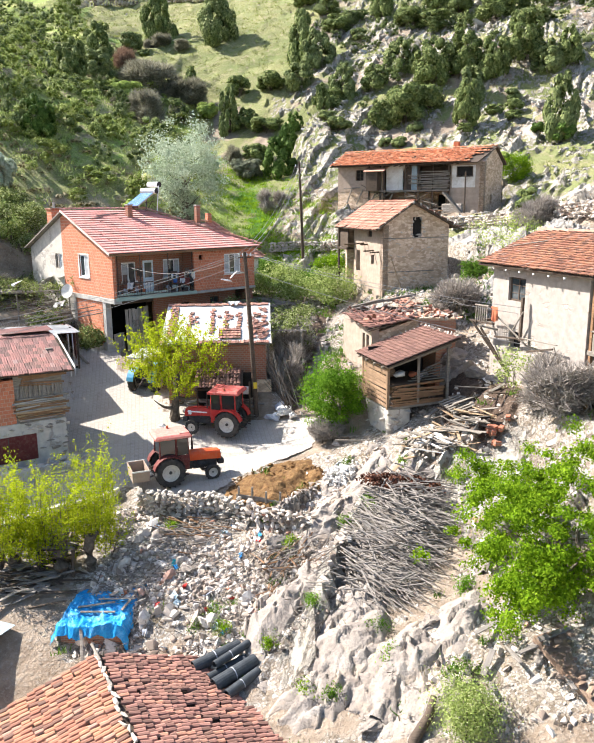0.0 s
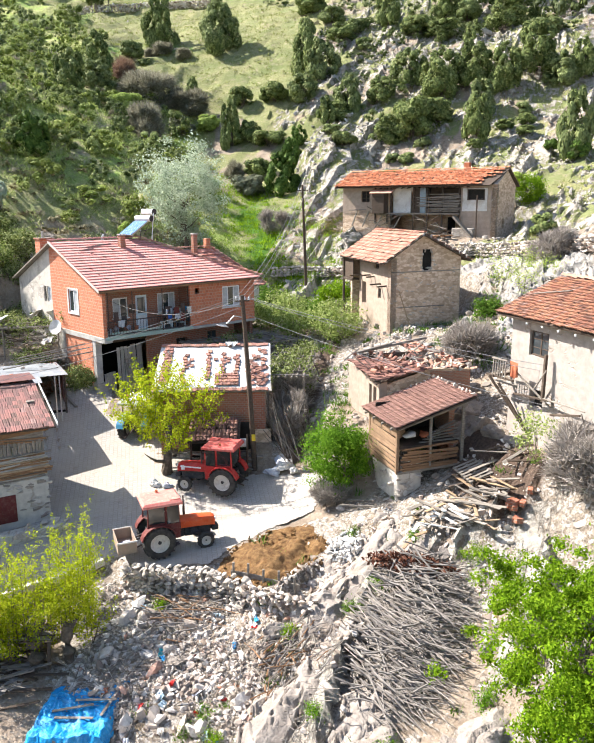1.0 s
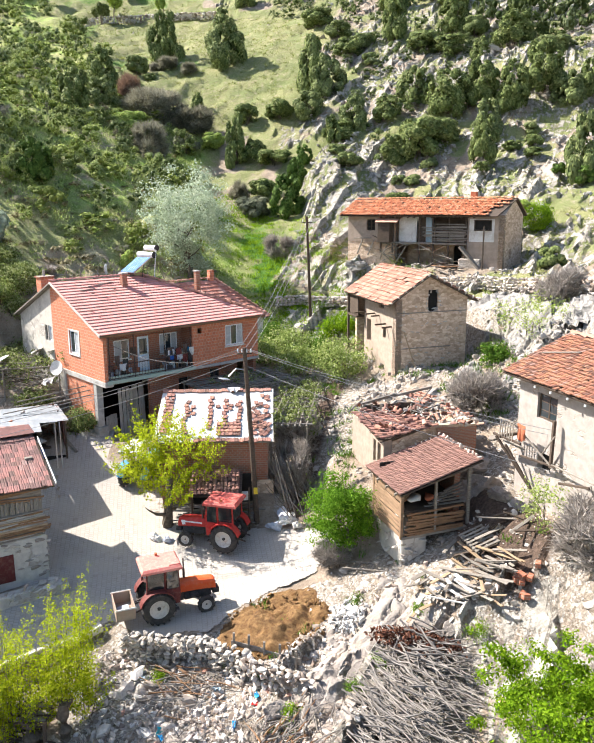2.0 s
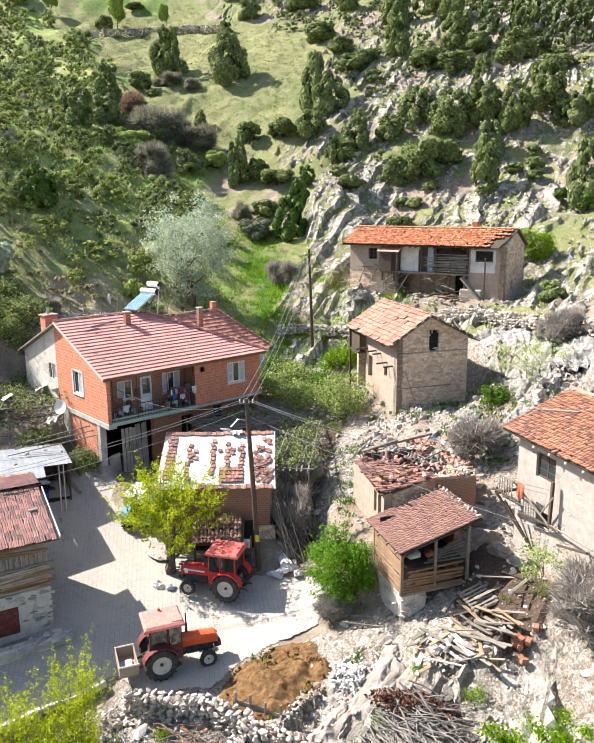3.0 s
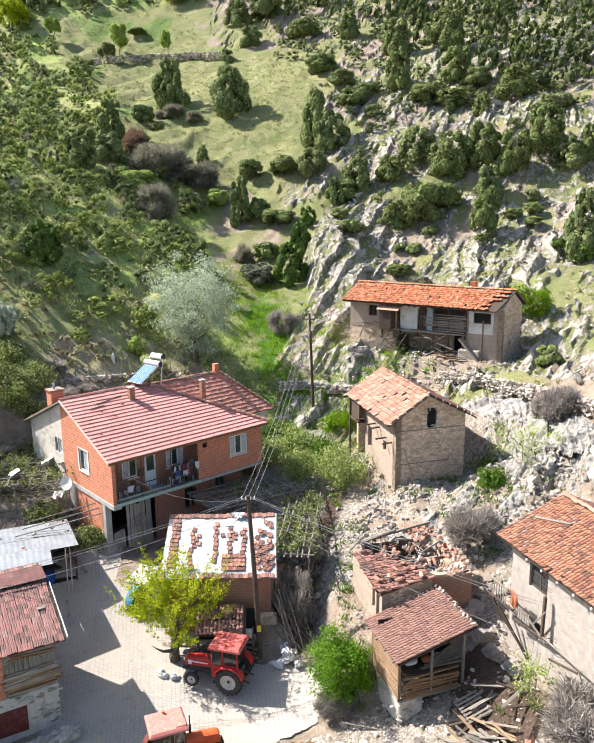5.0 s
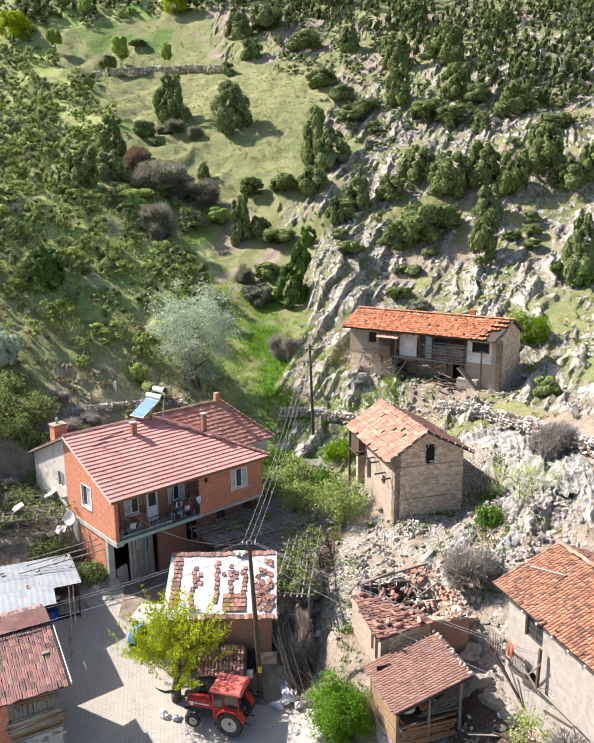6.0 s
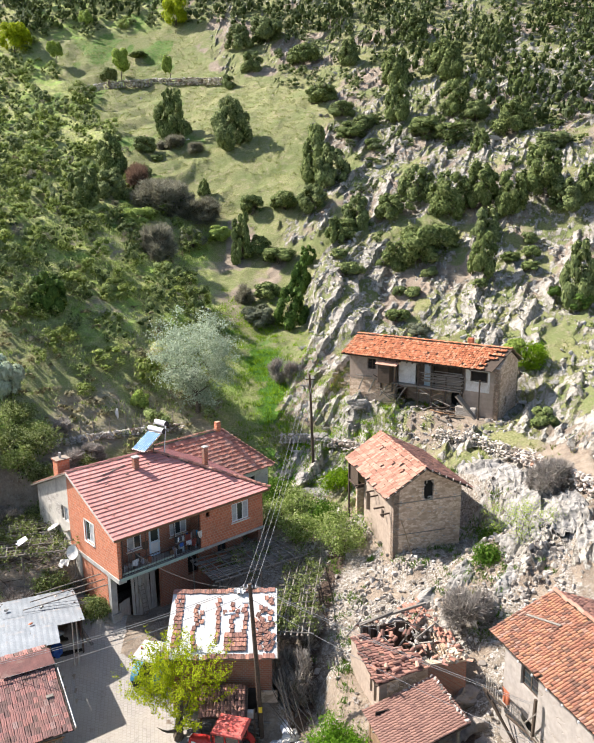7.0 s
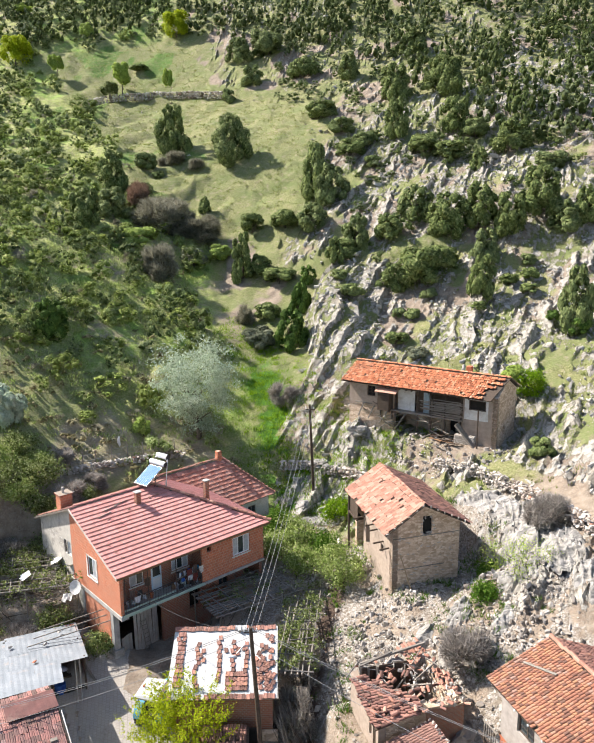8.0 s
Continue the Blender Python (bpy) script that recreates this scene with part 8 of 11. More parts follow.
    part("steering_wheel", Geo().rod((0.72, 0, 1.42), (0.69, 0, 1.45), 0.2, n=14), M_ENGINE, h)
    if canopy:
        for x in (-0.4, 0.75):
            for y in (-0.6, 0.6):
                part("canopy_post", Geo().rod((x, y, 1.0), (x, y, 2.25), 0.025), M_IRON, h)
    else:
        for x0, x1, y in ((-0.45, -0.38, 0.66), (0.3, 0.36, 0.7), (0.93, 0.9, 0.66)):
            for s in (-1, 1):
                part("cab_pillar", Geo().beam((x0, s * y, 1.0), (x1, s * (y - 0.04), 2.28), 0.07), cab, h)
        for s in (-1, 1):
            dr = part("cab_door", Geo().box(0.38, 0.93, s * 0.68 - 0.02, s * 0.68 + 0.02, 0.72, 1.42, 0.01), cab, h)
            part("door_window", Geo().box(0.41, 0.9, s * 0.67 - 0.006, s * 0.67 + 0.006, 1.44, 2.22), M_CABGLASS, dr)
            part("side_window", Geo().box(-0.38, 0.29, s * 0.665 - 0.006, s * 0.665 + 0.006, 1.5, 2.22), M_CABGLASS, h)
            part("side_panel", Geo().box(-0.42, 0.3, s * 0.67 - 0.02, s * 0.67 + 0.02, 1.38, 1.49, 0.01), cab, h)
            part("step", Geo().box(0.5, 0.85, s * 0.75 - 0.12, s * 0.75 + 0.12, 0.48, 0.52, 0.01), M_IRON, h)
        part("rear_window", Geo().box(-0.42, -0.405, -0.6, 0.6, 1.4, 2.2), M_CABGLASS, h)
        part("windscreen", Geo().box(0.915, 0.93, -0.6, 0.6, 1.4, 2.2), M_CABGLASS, h)
    g = Geo()
    v = [(x, y, z) for z, e in ((2.26, 0.0), (2.36, 0.0), (2.45, 0.1)) for x, y in ((-0.62 + e, -0.78 + e), (1.08 - e, -0.76 + e), (1.08 - e, 0.76 - e), (-0.62 + e, 0.78 - e))]
    f = [(0, 1, 2, 3), (8, 9, 10, 11)] + [(k * 4 + i, k * 4 + (i + 1) % 4, k * 4 + 4 + (i + 1) % 4, k * 4 + 4 + i) for k in range(2) for i in range(4)]
    rf = part("cab_roof", g.add(v, f), roof, h)
    part("roof_hatch", Geo().box(0.55, 1.02, -0.62, -0.15, 2.452, 2.49, 0.01), roof, rf)
    part("beacon", Geo().rod((0.2, 0.5, 2.45), (0.2, 0.5, 2.58), 0.06, n=8), M_TERRACOTTA, rf)
    part("hitch", Geo().beam((-0.35, -0.3, 0.6), (-0.95, -0.35, 0.45), 0.06).beam((-0.35, 0.3, 0.6), (-0.95, 0.35, 0.45), 0.06).beam((-0.3, 0, 1.0), (-0.9, 0, 0.75), 0.05), M_IRON, h)
    if box:
        b = part("transport_box", Geo().box(-1.75, -0.95, -0.75, 0.75, 0.42, 0.46, 0.005).box(-1.75, -1.71, -0.75, 0.75, 0.465, 0.95, 0.005).box(-0.99, -0.95, -0.75, 0.75, 0.465, 0.95, 0.005).box(-1.705, -0.995, -0.75, -0.71, 0.465, 0.95, 0.005).box(-1.705, -0.995, 0.71, 0.75, 0.465, 0.95, 0.005), box, h, "steel box carried on the rear hitch")
        [part("box_rim", Geo().box(-1.78, -0.92, a, a + 0.04, 0.9, 0.97, 0.01), M_WHITEWASH, b) for a in (-0.79, 0.75)]
        part("box_load", Geo().put(STONE_PROTO[3], pose(-1.35, 0, 0.5) @ Matrix.Diagonal((0.32, 0.55, 0.14, 1))), M_CLOTH, b)
    return h


tractor(pose(-6.27, 32.92, on_land(-6.27, 32.92) + 0.05, 0, -0.5, 22), "old orange and maroon tractor with faded cab and rear box", M_ORANGE, M_MAROON, M_FADEDROOF, box=M_TRAILER)
tractor(pose(-3.6, 37.75, on_land(-3.6, 37.75) + 0.05, 0, 0, 166), "red tractor with enclosed cab and white stripe parked by the firewood", M_RED, M_RED, M_REDROOF, stripe=M_PVC)
tractor(pose(-9.1, 42.7, 3.95, 0, -6, 75), "blue tractor with flat white canopy half hidden by the tree", M_BLUE, M_BLUE, M_WHITESHEET, canopy=True)

# ---- poles and wires ----


def wire(p, q, sag, mat, r=0.012, n=14):
    p, q = Vector(p), Vector(q)
    pts = [p.lerp(q, i / n) - Vector((0, 0, sag * 4 * (i / n) * (1 - i / n))) for i in range(n + 1)]
    return Geo().path(pts, [r] * (n + 1), 5)


def poles():
    zb = on_land(-2.35, 39.3)
    h = thing("electricity_pole", "dark wooden electricity pole with street lamp beside the barn", "pole", pose(-2.35, 39.3, zb))
    top = Vector((-0.5, 0.25, 12.45 - zb))
    part("mast", Geo().path([(0, 0, -0.5), (-0.2, 0.1, 4), tuple(top)], [0.15, 0.13, 0.10], 10), M_WOOD_DARK, h)
    part("crossarm", Geo().beam((top.x - 0.36, top.y, top.z - 0.3), (top.x + 0.36, top.y, top.z - 0.27), 0.06), M_WOOD_DARK, h)
    for dx in (-0.32, -0.1, 0.12, 0.32):
        part("insulator", Geo().rod((top.x + dx, top.y, top.z - 0.22), (top.x + dx, top.y, top.z - 0.05), 0.045, 0.03, 8), M_PVC, h)
    part("lamp_arm", Geo().path([(top.x, top.y, top.z - 1.1), (top.x - 0.4, top.y - 0.2, top.z - 1.0), (top.x - 0.75, top.y - 0.35, top.z - 1.35)], [0.03, 0.03, 0.03], 7), M_STEEL, h)
    part("lamp_head", Geo().put(STONE_PROTO[0], pose(top.x - 0.95, top.y - 0.45, top.z - 1.45, 0, 12, 25) @ Matrix.Diagonal((0.34, 0.15, 0.1, 1))), M_PVC, h, "white street lamp head", True)
    part("meter_box", Geo().box(-0.75, -0.35, -0.25, 0.0, 1.3, 1.7, 0.02), M_WHITEWASH, h)
    part("yellow_plate", Geo().box(-0.14, 0.06, -0.18, -0.15, 1.6, 1.95), M_YELLOW, h)
    w0 = Vector((-2.35, 39.3, zb)) + top
    zb2 = on_land(0.45, 63.6)
    h2 = thing("electricity_pole", "thin dark electricity pole on the slope by the gully", "pole", pose(0.45, 63.6, zb2))
    part("mast", Geo().path([(0, 0, -0.5), (-0.15, -0.7, 4), (-0.3, -1.4, 18.35 - zb2)], [0.13, 0.11, 0.085], 9), M_WOOD_DARK, h2)
    part("crossarm", Geo().beam((-0.7, -1.3, 17.9 - zb2), (0.15, -1.3, 17.9 - zb2), 0.08), M_WOOD_DARK, h2)
    for dx in (-0.6, -0.25, 0.05):
        part("insulator", Geo().rod((dx, -1.3, 17.95 - zb2), (dx, -1.3, 18.12 - zb2), 0.04, 0.03, 7), M_PVC, h2)
    p2 = Vector((0.45, 63.6, zb2)) + Vector((-0.3, -1.3, 18.0 - zb2))
    lines = thing("overhead_lines", "slack overhead electricity cables strung between poles and houses", "cables", Matrix.Translation(w0))
    spans = [((0.32, 0, -0.1), Vector((22, 27.5, 10.0)) - w0, 0.9, M_WIRE), ((0.12, 0, -0.1), Vector((22, 28.3, 9.6)) - w0, 1.0, M_WIRE), ((0.1, 0, -0.9), Vector((22, 26.5, 7.9)) - w0, 1.0, M_WIRE),
             ((-0.32, 0, -0.1), Vector((-26, 35.5, 8.2)) - w0, 0.9, M_WIRE), ((-0.1, 0, -0.1), Vector((-26, 36.1, 7.9)) - w0, 1.0, M_WIRE), ((-0.1, 0, -0.6), Vector((-26, 35.0, 7.4)) - w0, 1.0, M_WIRE),
             ((-0.1, 0, -0.2), Vector((-11.2, 46.0, 11.4)) - w0, 0.8, M_WIRE_DARK)]
    for dx in (-0.3, 0.0, 0.3):
        spans.append(((dx, 0, -0.1), p2 + Vector((dx, 0, 0)) - w0, 0.8, M_WIRE))
    for a, b, s, mt in spans:
        part("cable", wire(a, b, s, mt), mt, lines)


M_YELLOW = paint("yellow_plate", (0.7, 0.5, 0.03), 0.5)
poles()

# ---- dry stone walls, kerb, heaps ----


def stone_wall(name, label, pts, h0, width, seed, mat=M_STONE, size=0.28, kind="", skip=0.0, base=None, limit=320):
    """A dry stone wall along a line of plan points; every stone is a part."""
    r = np.random.default_rng(seed)
    t = thing(name, label, "stone wall", pose(pts[0][0], pts[0][1], 0))
    o = Vector((pts[0][0], pts[0][1], 0))
    count, rest = 0, Geo()
    for (x0, y0), (x1, y1) in zip(pts, pts[1:]):
        ln = math.hypot(x1 - x0, y1 - y0)
        n = max(1, int(ln / (size * 0.95)))
        for i in range(n):
            f = (i + 0.5) / n
            x, y = x0 + (x1 - x0) * f, y0 + (y1 - y0) * f
            zb = base if base is not None else float(land(np.array([x]), np.array([y]), False)[0])
            rows = max(1, int(h0 / (size * 0.62)))
            for j in range(rows):
                for side in ((-1, 1) if width > size else (0,)):
                    if r.random() < skip:
                        continue
                    s = size * r.uniform(0.42, 0.72)
                    nx_, ny_ = -(y1 - y0) / ln, (x1 - x0) / ln
                    off = side * width * 0.28 + r.normal(0, size * 0.1)
                    m = pose(x + nx_ * off + r.normal(0, 0.05) - o.x, y + ny_ * off + r.normal(0, 0.05) - o.y, zb + (j + 0.4) * size * 0.62, r.normal(0, 24), r.normal(0, 24), math.degrees(math.atan2(y1 - y0, x1 - x0)) + r.normal(0, 40)) @ Matrix.Diagonal((s * r.uniform(0.8, 1.2), s * 0.9, s * r.uniform(0.6, 0.95), 1))
                    if count < limit:
                        ob = new("stone", STONE_MESH[int(r.integers(8))] if mat is M_STONE else STONE_MESH_W[int(r.integers(8))])
                        ob.parent = t
                        ob.matrix_basis = m
                        count += 1
                    else:
                        rest.put(STONE_PROTO[int(r.integers(8))], m)
    if rest.n:
        tagged(part("stones", rest, M_RUBBLE, t), kind="stuff")
    return t


STONE_MESH, STONE_MESH_W = [], []
for k, pr in enumerate(STONE_PROTO):
    for lst, mt in ((STONE_MESH, M_STONE), (STONE_MESH_W, M_ROCK)):
        mm = Geo().add(*pr).mesh("stone")
        mm.materials.append(mt)
        lst.append(mm)

stone_wall("retaining_wall", "dry stone retaining wall below the tractor yard", [(-7.4, 31.1), (-5.6, 30.75), (-3.9, 30.7), (-2.7, 29.9), (-1.5, 29.0), (0.6, 28.2)], 1.75, 0.5, 131, size=0.30, base=0.75, limit=330)
stone_wall("garden_wall", "grey dry stone wall of the garden terrace above the gully", [(-2.6, 67.6), (-0.5, 67.4), (2.9, 65.5), (5.6, 63.4)], 1.1, 0.5, 132, size=0.36, limit=120)
stone_wall("field_wall", "long tumbled dry stone wall across the limestone slope", [(10.7, 62.8), (13.0, 60.8), (14.6, 58.0), (15.9, 55.0), (17.1, 51.3), (18.0, 47.5), (19.5, 42)], 1.15, 0.7, 133, size=0.34, limit=200, skip=0.1)
stone_wall("pasture_wall", "dark dry stone wall across the upper pasture", [(-46.0, 158.3), (-42.7, 160.9), (-39.7, 162.4), (-32.1, 163.7), (-24.9, 161.8), (-17.7, 158.4)], 1.5, 0.9, 134, size=0.6, limit=60, skip=0.05)


stone_wall("terrace_wall", "low grey dry stone wall along the terrace path", [(-21.4, 57.6), (-20.6, 59.4), (-18.2, 62.0), (-14.9, 65.1), (-11.2, 67.8)], 0.7, 0.4, 135, size=0.34, limit=150, skip=0.12)


def kerb():
    h = thing("kerb", "pale concrete kerb along the lane's outer edge", "kerb", kind="structure")
    pts = [(-30, 19.4), (-16, 26.7), (-12.7, 28.9), (-10.6, 30.5), (-8.4, 32.1)]
    k = 0
    for (x0, y0), (x1, y1) in zip(pts, pts[1:]):
        n = max(1, int(math.hypot(x1 - x0, y1 - y0) / 0.8))
        for i in range(n):
            a, b = i / n + 0.006, (i + 1) / n - 0.006
            p = (x0 + (x1 - x0) * a, y0 + (y1 - y0) * a)
            q = (x0 + (x1 - x0) * b, y0 + (y1 - y0) * b)
            zp, zq = (float(land(np.array([v[0] + 0.15]), np.array([v[1] + 0.35]), False)[0]) + 0.05 for v in (p, q))
            part("kerb_stone", Geo().beam((*p, zp), (*q, zq), 0.34, 0.3, 0.03, rng.normal(0, 2)), M_KERB, h)


kerb()


def manure_heap():
    n = 60
    X, Y = np.meshgrid(np.linspace(-1, 1, n), np.linspace(-1, 1, n))
    wob = 1 + 0.16 * (fbm(X * 2 + 5, Y * 2, 3, 77) - 0.5) * 2
    R = np.sqrt(X ** 2 + Y ** 2) * wob
    keep = (R < 0.99)
    px, py = -1.1 + 2.35 * X, 31.75 + 2.2 * Y + 0.25 * X
    Z = land(px, py, False) - 0.04 + 0.5 * np.clip(1 - R ** 2, 0, 1) ** 0.8 * (0.3 + 1.3 * np.abs(fbm(px * 0.9, py * 0.9, 3, 78) - 0.35) * 2) + 0.34 * (fbm(px * 3.4, py * 3.4, 4, 79) - 0.4) * np.clip(1.2 - R, 0, 1)
    idx = np.arange(n * n).reshape(n, n)
    f = [(idx[j, i], idx[j, i + 1], idx[j + 1, i + 1], idx[j + 1, i]) for j in range(n - 1) for i in range(n - 1) if keep[j, i] and keep[j, i + 1] and keep[j + 1, i] and keep[j + 1, i + 1]]
    me = bpy.data.meshes.new("dung_heap")
    me.from_pydata(np.stack([px, py, Z], -1).reshape(-1, 3).tolist(), [], [tuple(int(a) for a in q) for q in f])
    bm = bmesh.new()
    bm.from_mesh(me)
    bmesh.ops.delete(bm, geom=[v for v in bm.verts if not v.link_faces], context="VERTS")
    bm.to_mesh(me)
    bm.free()
    me.polygons.foreach_set("use_smooth", np.ones(len(me.polygons), bool))
    me.materials.append(M_MANURE)
    tagged(new("straw_dung", me), "brown straw and dung heap spread beside the yard", "dung heap")
    b = thing("heap_boards", "boards and stakes edging the dung heap", "edging", pose(-3.0, 30.2, 2.2))
    for i in range(5):
        part("stake", Geo().beam((0.3 + 0.62 * i, 0.3 - 0.3 * i, -0.6), (0.32 + 0.62 * i, 0.3 - 0.3 * i, 0.55 + 0.1 * (i % 2)), 0.09), M_WOOD_GREY, b)
    for i in range(2):
        part("edge_board", Geo().beam((0.2 + 1.4 * i, 0.35 - 0.65 * i, 0.05), (1.6 + 1.4 * i, -0.25 - 0.65 * i, 0.08), 0.04, 0.28), M_WOOD_GREY, b)


manure_heap()


def brushwood():
    """The big pile of long grey branches on the rock."""
    h = thing("brushwood_pile", "great pile of long dry grey branches laid side by side", "brushwood", pose(3.7, 26.0, 2.0))
    r = np.random.default_rng(141)
    shapes = []
    for s in range(14):
        ln = r.uniform(1.0, 2.3)
        pts = [(ln * (t - 0.5), 0.16 * math.sin(3 * t + s) + r.normal(0, 0.02), 0.08 * math.sin(4 * t + 2 * s)) for t in np.linspace(0, 1, 5)]
        g = Geo().path(pts, list(np.linspace(0.036, 0.014, 5)), 5)
        g.path([pts[2], (pts[2][0] + 0.35, pts[2][1] + 0.16, 0.08)], [0.016, 0.006], 4)
        me = g.mesh("branch")
        me.materials.append(M_STICK)
        shapes.append(me)
    a0 = math.atan2(-2.6, 2.1)
    for i in range(300):
        # courses lie across the heap and lean down towards the viewer
        u, v = r.uniform(-1, 1), r.uniform(-1, 1)
        if u * u + v * v > 1.1:
            continue
        x = 1.55 * u + 1.0 * v
        y = 2.9 * v - 0.7 * u
        gz = float(land(np.array([3.7 + x]), np.array([26.0 + y]), False)[0]) - 2.0
        z = gz + (1 - 0.6 * (u * u + v * v)) * 1.45 * r.uniform(0.35, 1.0) + 0.05
        ob = new("branch", shapes[int(r.integers(14))])
        ob.parent = h
        ob.matrix_basis = pose(x, y, z, r.normal(0, 20), r.normal(2, 13), math.degrees(a0) + 12 + r.normal(0, 24) + 14 * u)
    g = Geo()
    for i in range(800):
        u, v = r.uniform(-1, 1), r.uniform(-1, 1)
        if u * u + v * v > 1.2:
            continue
        x, y = 1.55 * u + 1.0 * v, 2.9 * v - 0.7 * u
        gz = float(land(np.array([3.7 + x]), np.array([26.0 + y]), False)[0]) - 2.0
        z = gz + (1 - 0.6 * (u * u + v * v)) * 0.9 * r.uniform(0.0, 1.0)
        a = a0 + r.normal(0, 0.3) + 0.25 * u
        ln = r.uniform(0.6, 1.4)
        d = Vector((math.cos(a), math.sin(a), r.normal(-0.08, 0.1))) * ln
        p = Vector((x, y, z))
        g.rod(p - d, p + d, r.uniform(0.014, 0.03), 0.008, 4, False)
    tagged(part("branch_fill", g, M_STICK_J, h), kind="stuff")
    # rusty leaf litter and roots on top
    t = thing("dead_brush", "rust-brown dead leafy brush on the branch pile", "dead brush", pose(4.2, 28.7, on_land(4.2, 28.7) + 0.35, 0, 0, -20))
    part("brush_top", leaf_cloud(900, (1.9, 0.7, 0.5), 0.09, 142, 0.2), L_RUST, t)


def _sticks():
    k = Mat("dry_branch_rest", 0.9)
    c = k.ramp(k.island(), [(0, (0.08, 0.07, 0.06)), (0.6, (0.23, 0.205, 0.18)), (1, (0.38, 0.35, 0.315))])
    k.colour(c)
    return k.m


M_STICK_J = _sticks()
L_RUST = leafy("rusty_leaves", [(0.0, (0.06, 0.028, 0.02)), (0.6, (0.14, 0.06, 0.04)), (1.0, (0.22, 0.10, 0.06))], 0.1)


def leaf_arrays(c, size, r, out=None, loose=0.55):
    """Vertices and faces of small folded leaves round the centres c; out: the way each leaf faces, roughly."""
    n = len(c)
    nrm = r.normal(size=(n, 3))
    if out is not None:
        out = out / (np.linalg.norm(out, axis=1)[:, None] + 1e-9)
        nrm = out + nrm * loose
    nrm /= np.linalg.norm(nrm, axis=1)[:, None] + 1e-9
    a = np.cross(nrm, r.normal(size=(n, 3)))
    a /= np.linalg.norm(a, axis=1)[:, None] + 1e-9
    b = np.cross(nrm, a)
    s = (size * r.uniform(0.6, 1.35, n))[:, None]
    v = np.stack([c - a * s, c + b * s * 0.55 + nrm * s * 0.25, c + a * s, c - b * s * 0.55 + nrm * s * 0.25], 1).reshape(-1, 3)
    i = np.arange(n)[:, None] * 4
    f = np.concatenate([i + [0, 1, 2], i + [0, 2, 3]], 1).reshape(-1, 3)
    return v, f


def fast_mesh(name, v, f):
    """A mesh of triangles from arrays."""
    me = bpy.data.meshes.new(name)
    me.vertices.add(len(v))
    me.vertices.foreach_set("co", np.asarray(v, np.float32).ravel())
    me.loops.add(f.size)
    me.loops.foreach_set("vertex_index", f.astype(np.int32).ravel())
    me.polygons.add(len(f))
    me.polygons.foreach_set("loop_start", np.arange(0, f.size, 3, dtype=np.int32))
    me.polygons.foreach_set("use_smooth", np.zeros(len(f), bool))
    me.update(calc_edges=True)
    return me


def leaf_cloud(n, half, size, seed, low=0.0):
    r = np.random.default_rng(seed)
    d = r.normal(size=(n, 3))
    d /= np.linalg.norm(d, axis=1)[:, None]
    c = d * (r.uniform(0.3, 1, n) ** 0.5)[:, None] * np.array(half)
    c[:, 2] = np.abs(c[:, 2]) + low
    return fast_mesh("leaves", *leaf_arrays(c, size, r))


brushwood()

# ---- trees and shrubs ----
def limb_points(p, d, ln, r, n=4, bend=0.25):
    pts, p, d = [tuple(p)], Vector(p), Vector(d).normalized()
    for i in range(n):
        d = (d + Vector(r.normal(0, bend, 3)) + Vector((0, 0, 0.06))).normalized()
        p = p + d * ln / n
        pts.append(tuple(p))
    return pts


ICO_V = np.array([(0, 1, 1.618), (0, -1, 1.618), (0, 1, -1.618), (0, -1, -1.618), (1, 1.618, 0), (-1, 1.618, 0), (1, -1.618, 0), (-1, -1.618, 0), (1.618, 0, 1), (-1.618, 0, 1), (1.618, 0, -1), (-1.618, 0, -1)]) / 1.902
ICO_F = np.array([f for f in itertools.combinations(range(12), 3) if all(np.linalg.norm(ICO_V[a] - ICO_V[b]) < 1.1 for a, b in itertools.combinations(f, 2))])
ICO_F = np.array([f if np.dot(np.cross(ICO_V[f[1]] - ICO_V[f[0]], ICO_V[f[2]] - ICO_V[f[0]]), ICO_V[f[0]]) > 0 else f[::-1] for f in ICO_F])


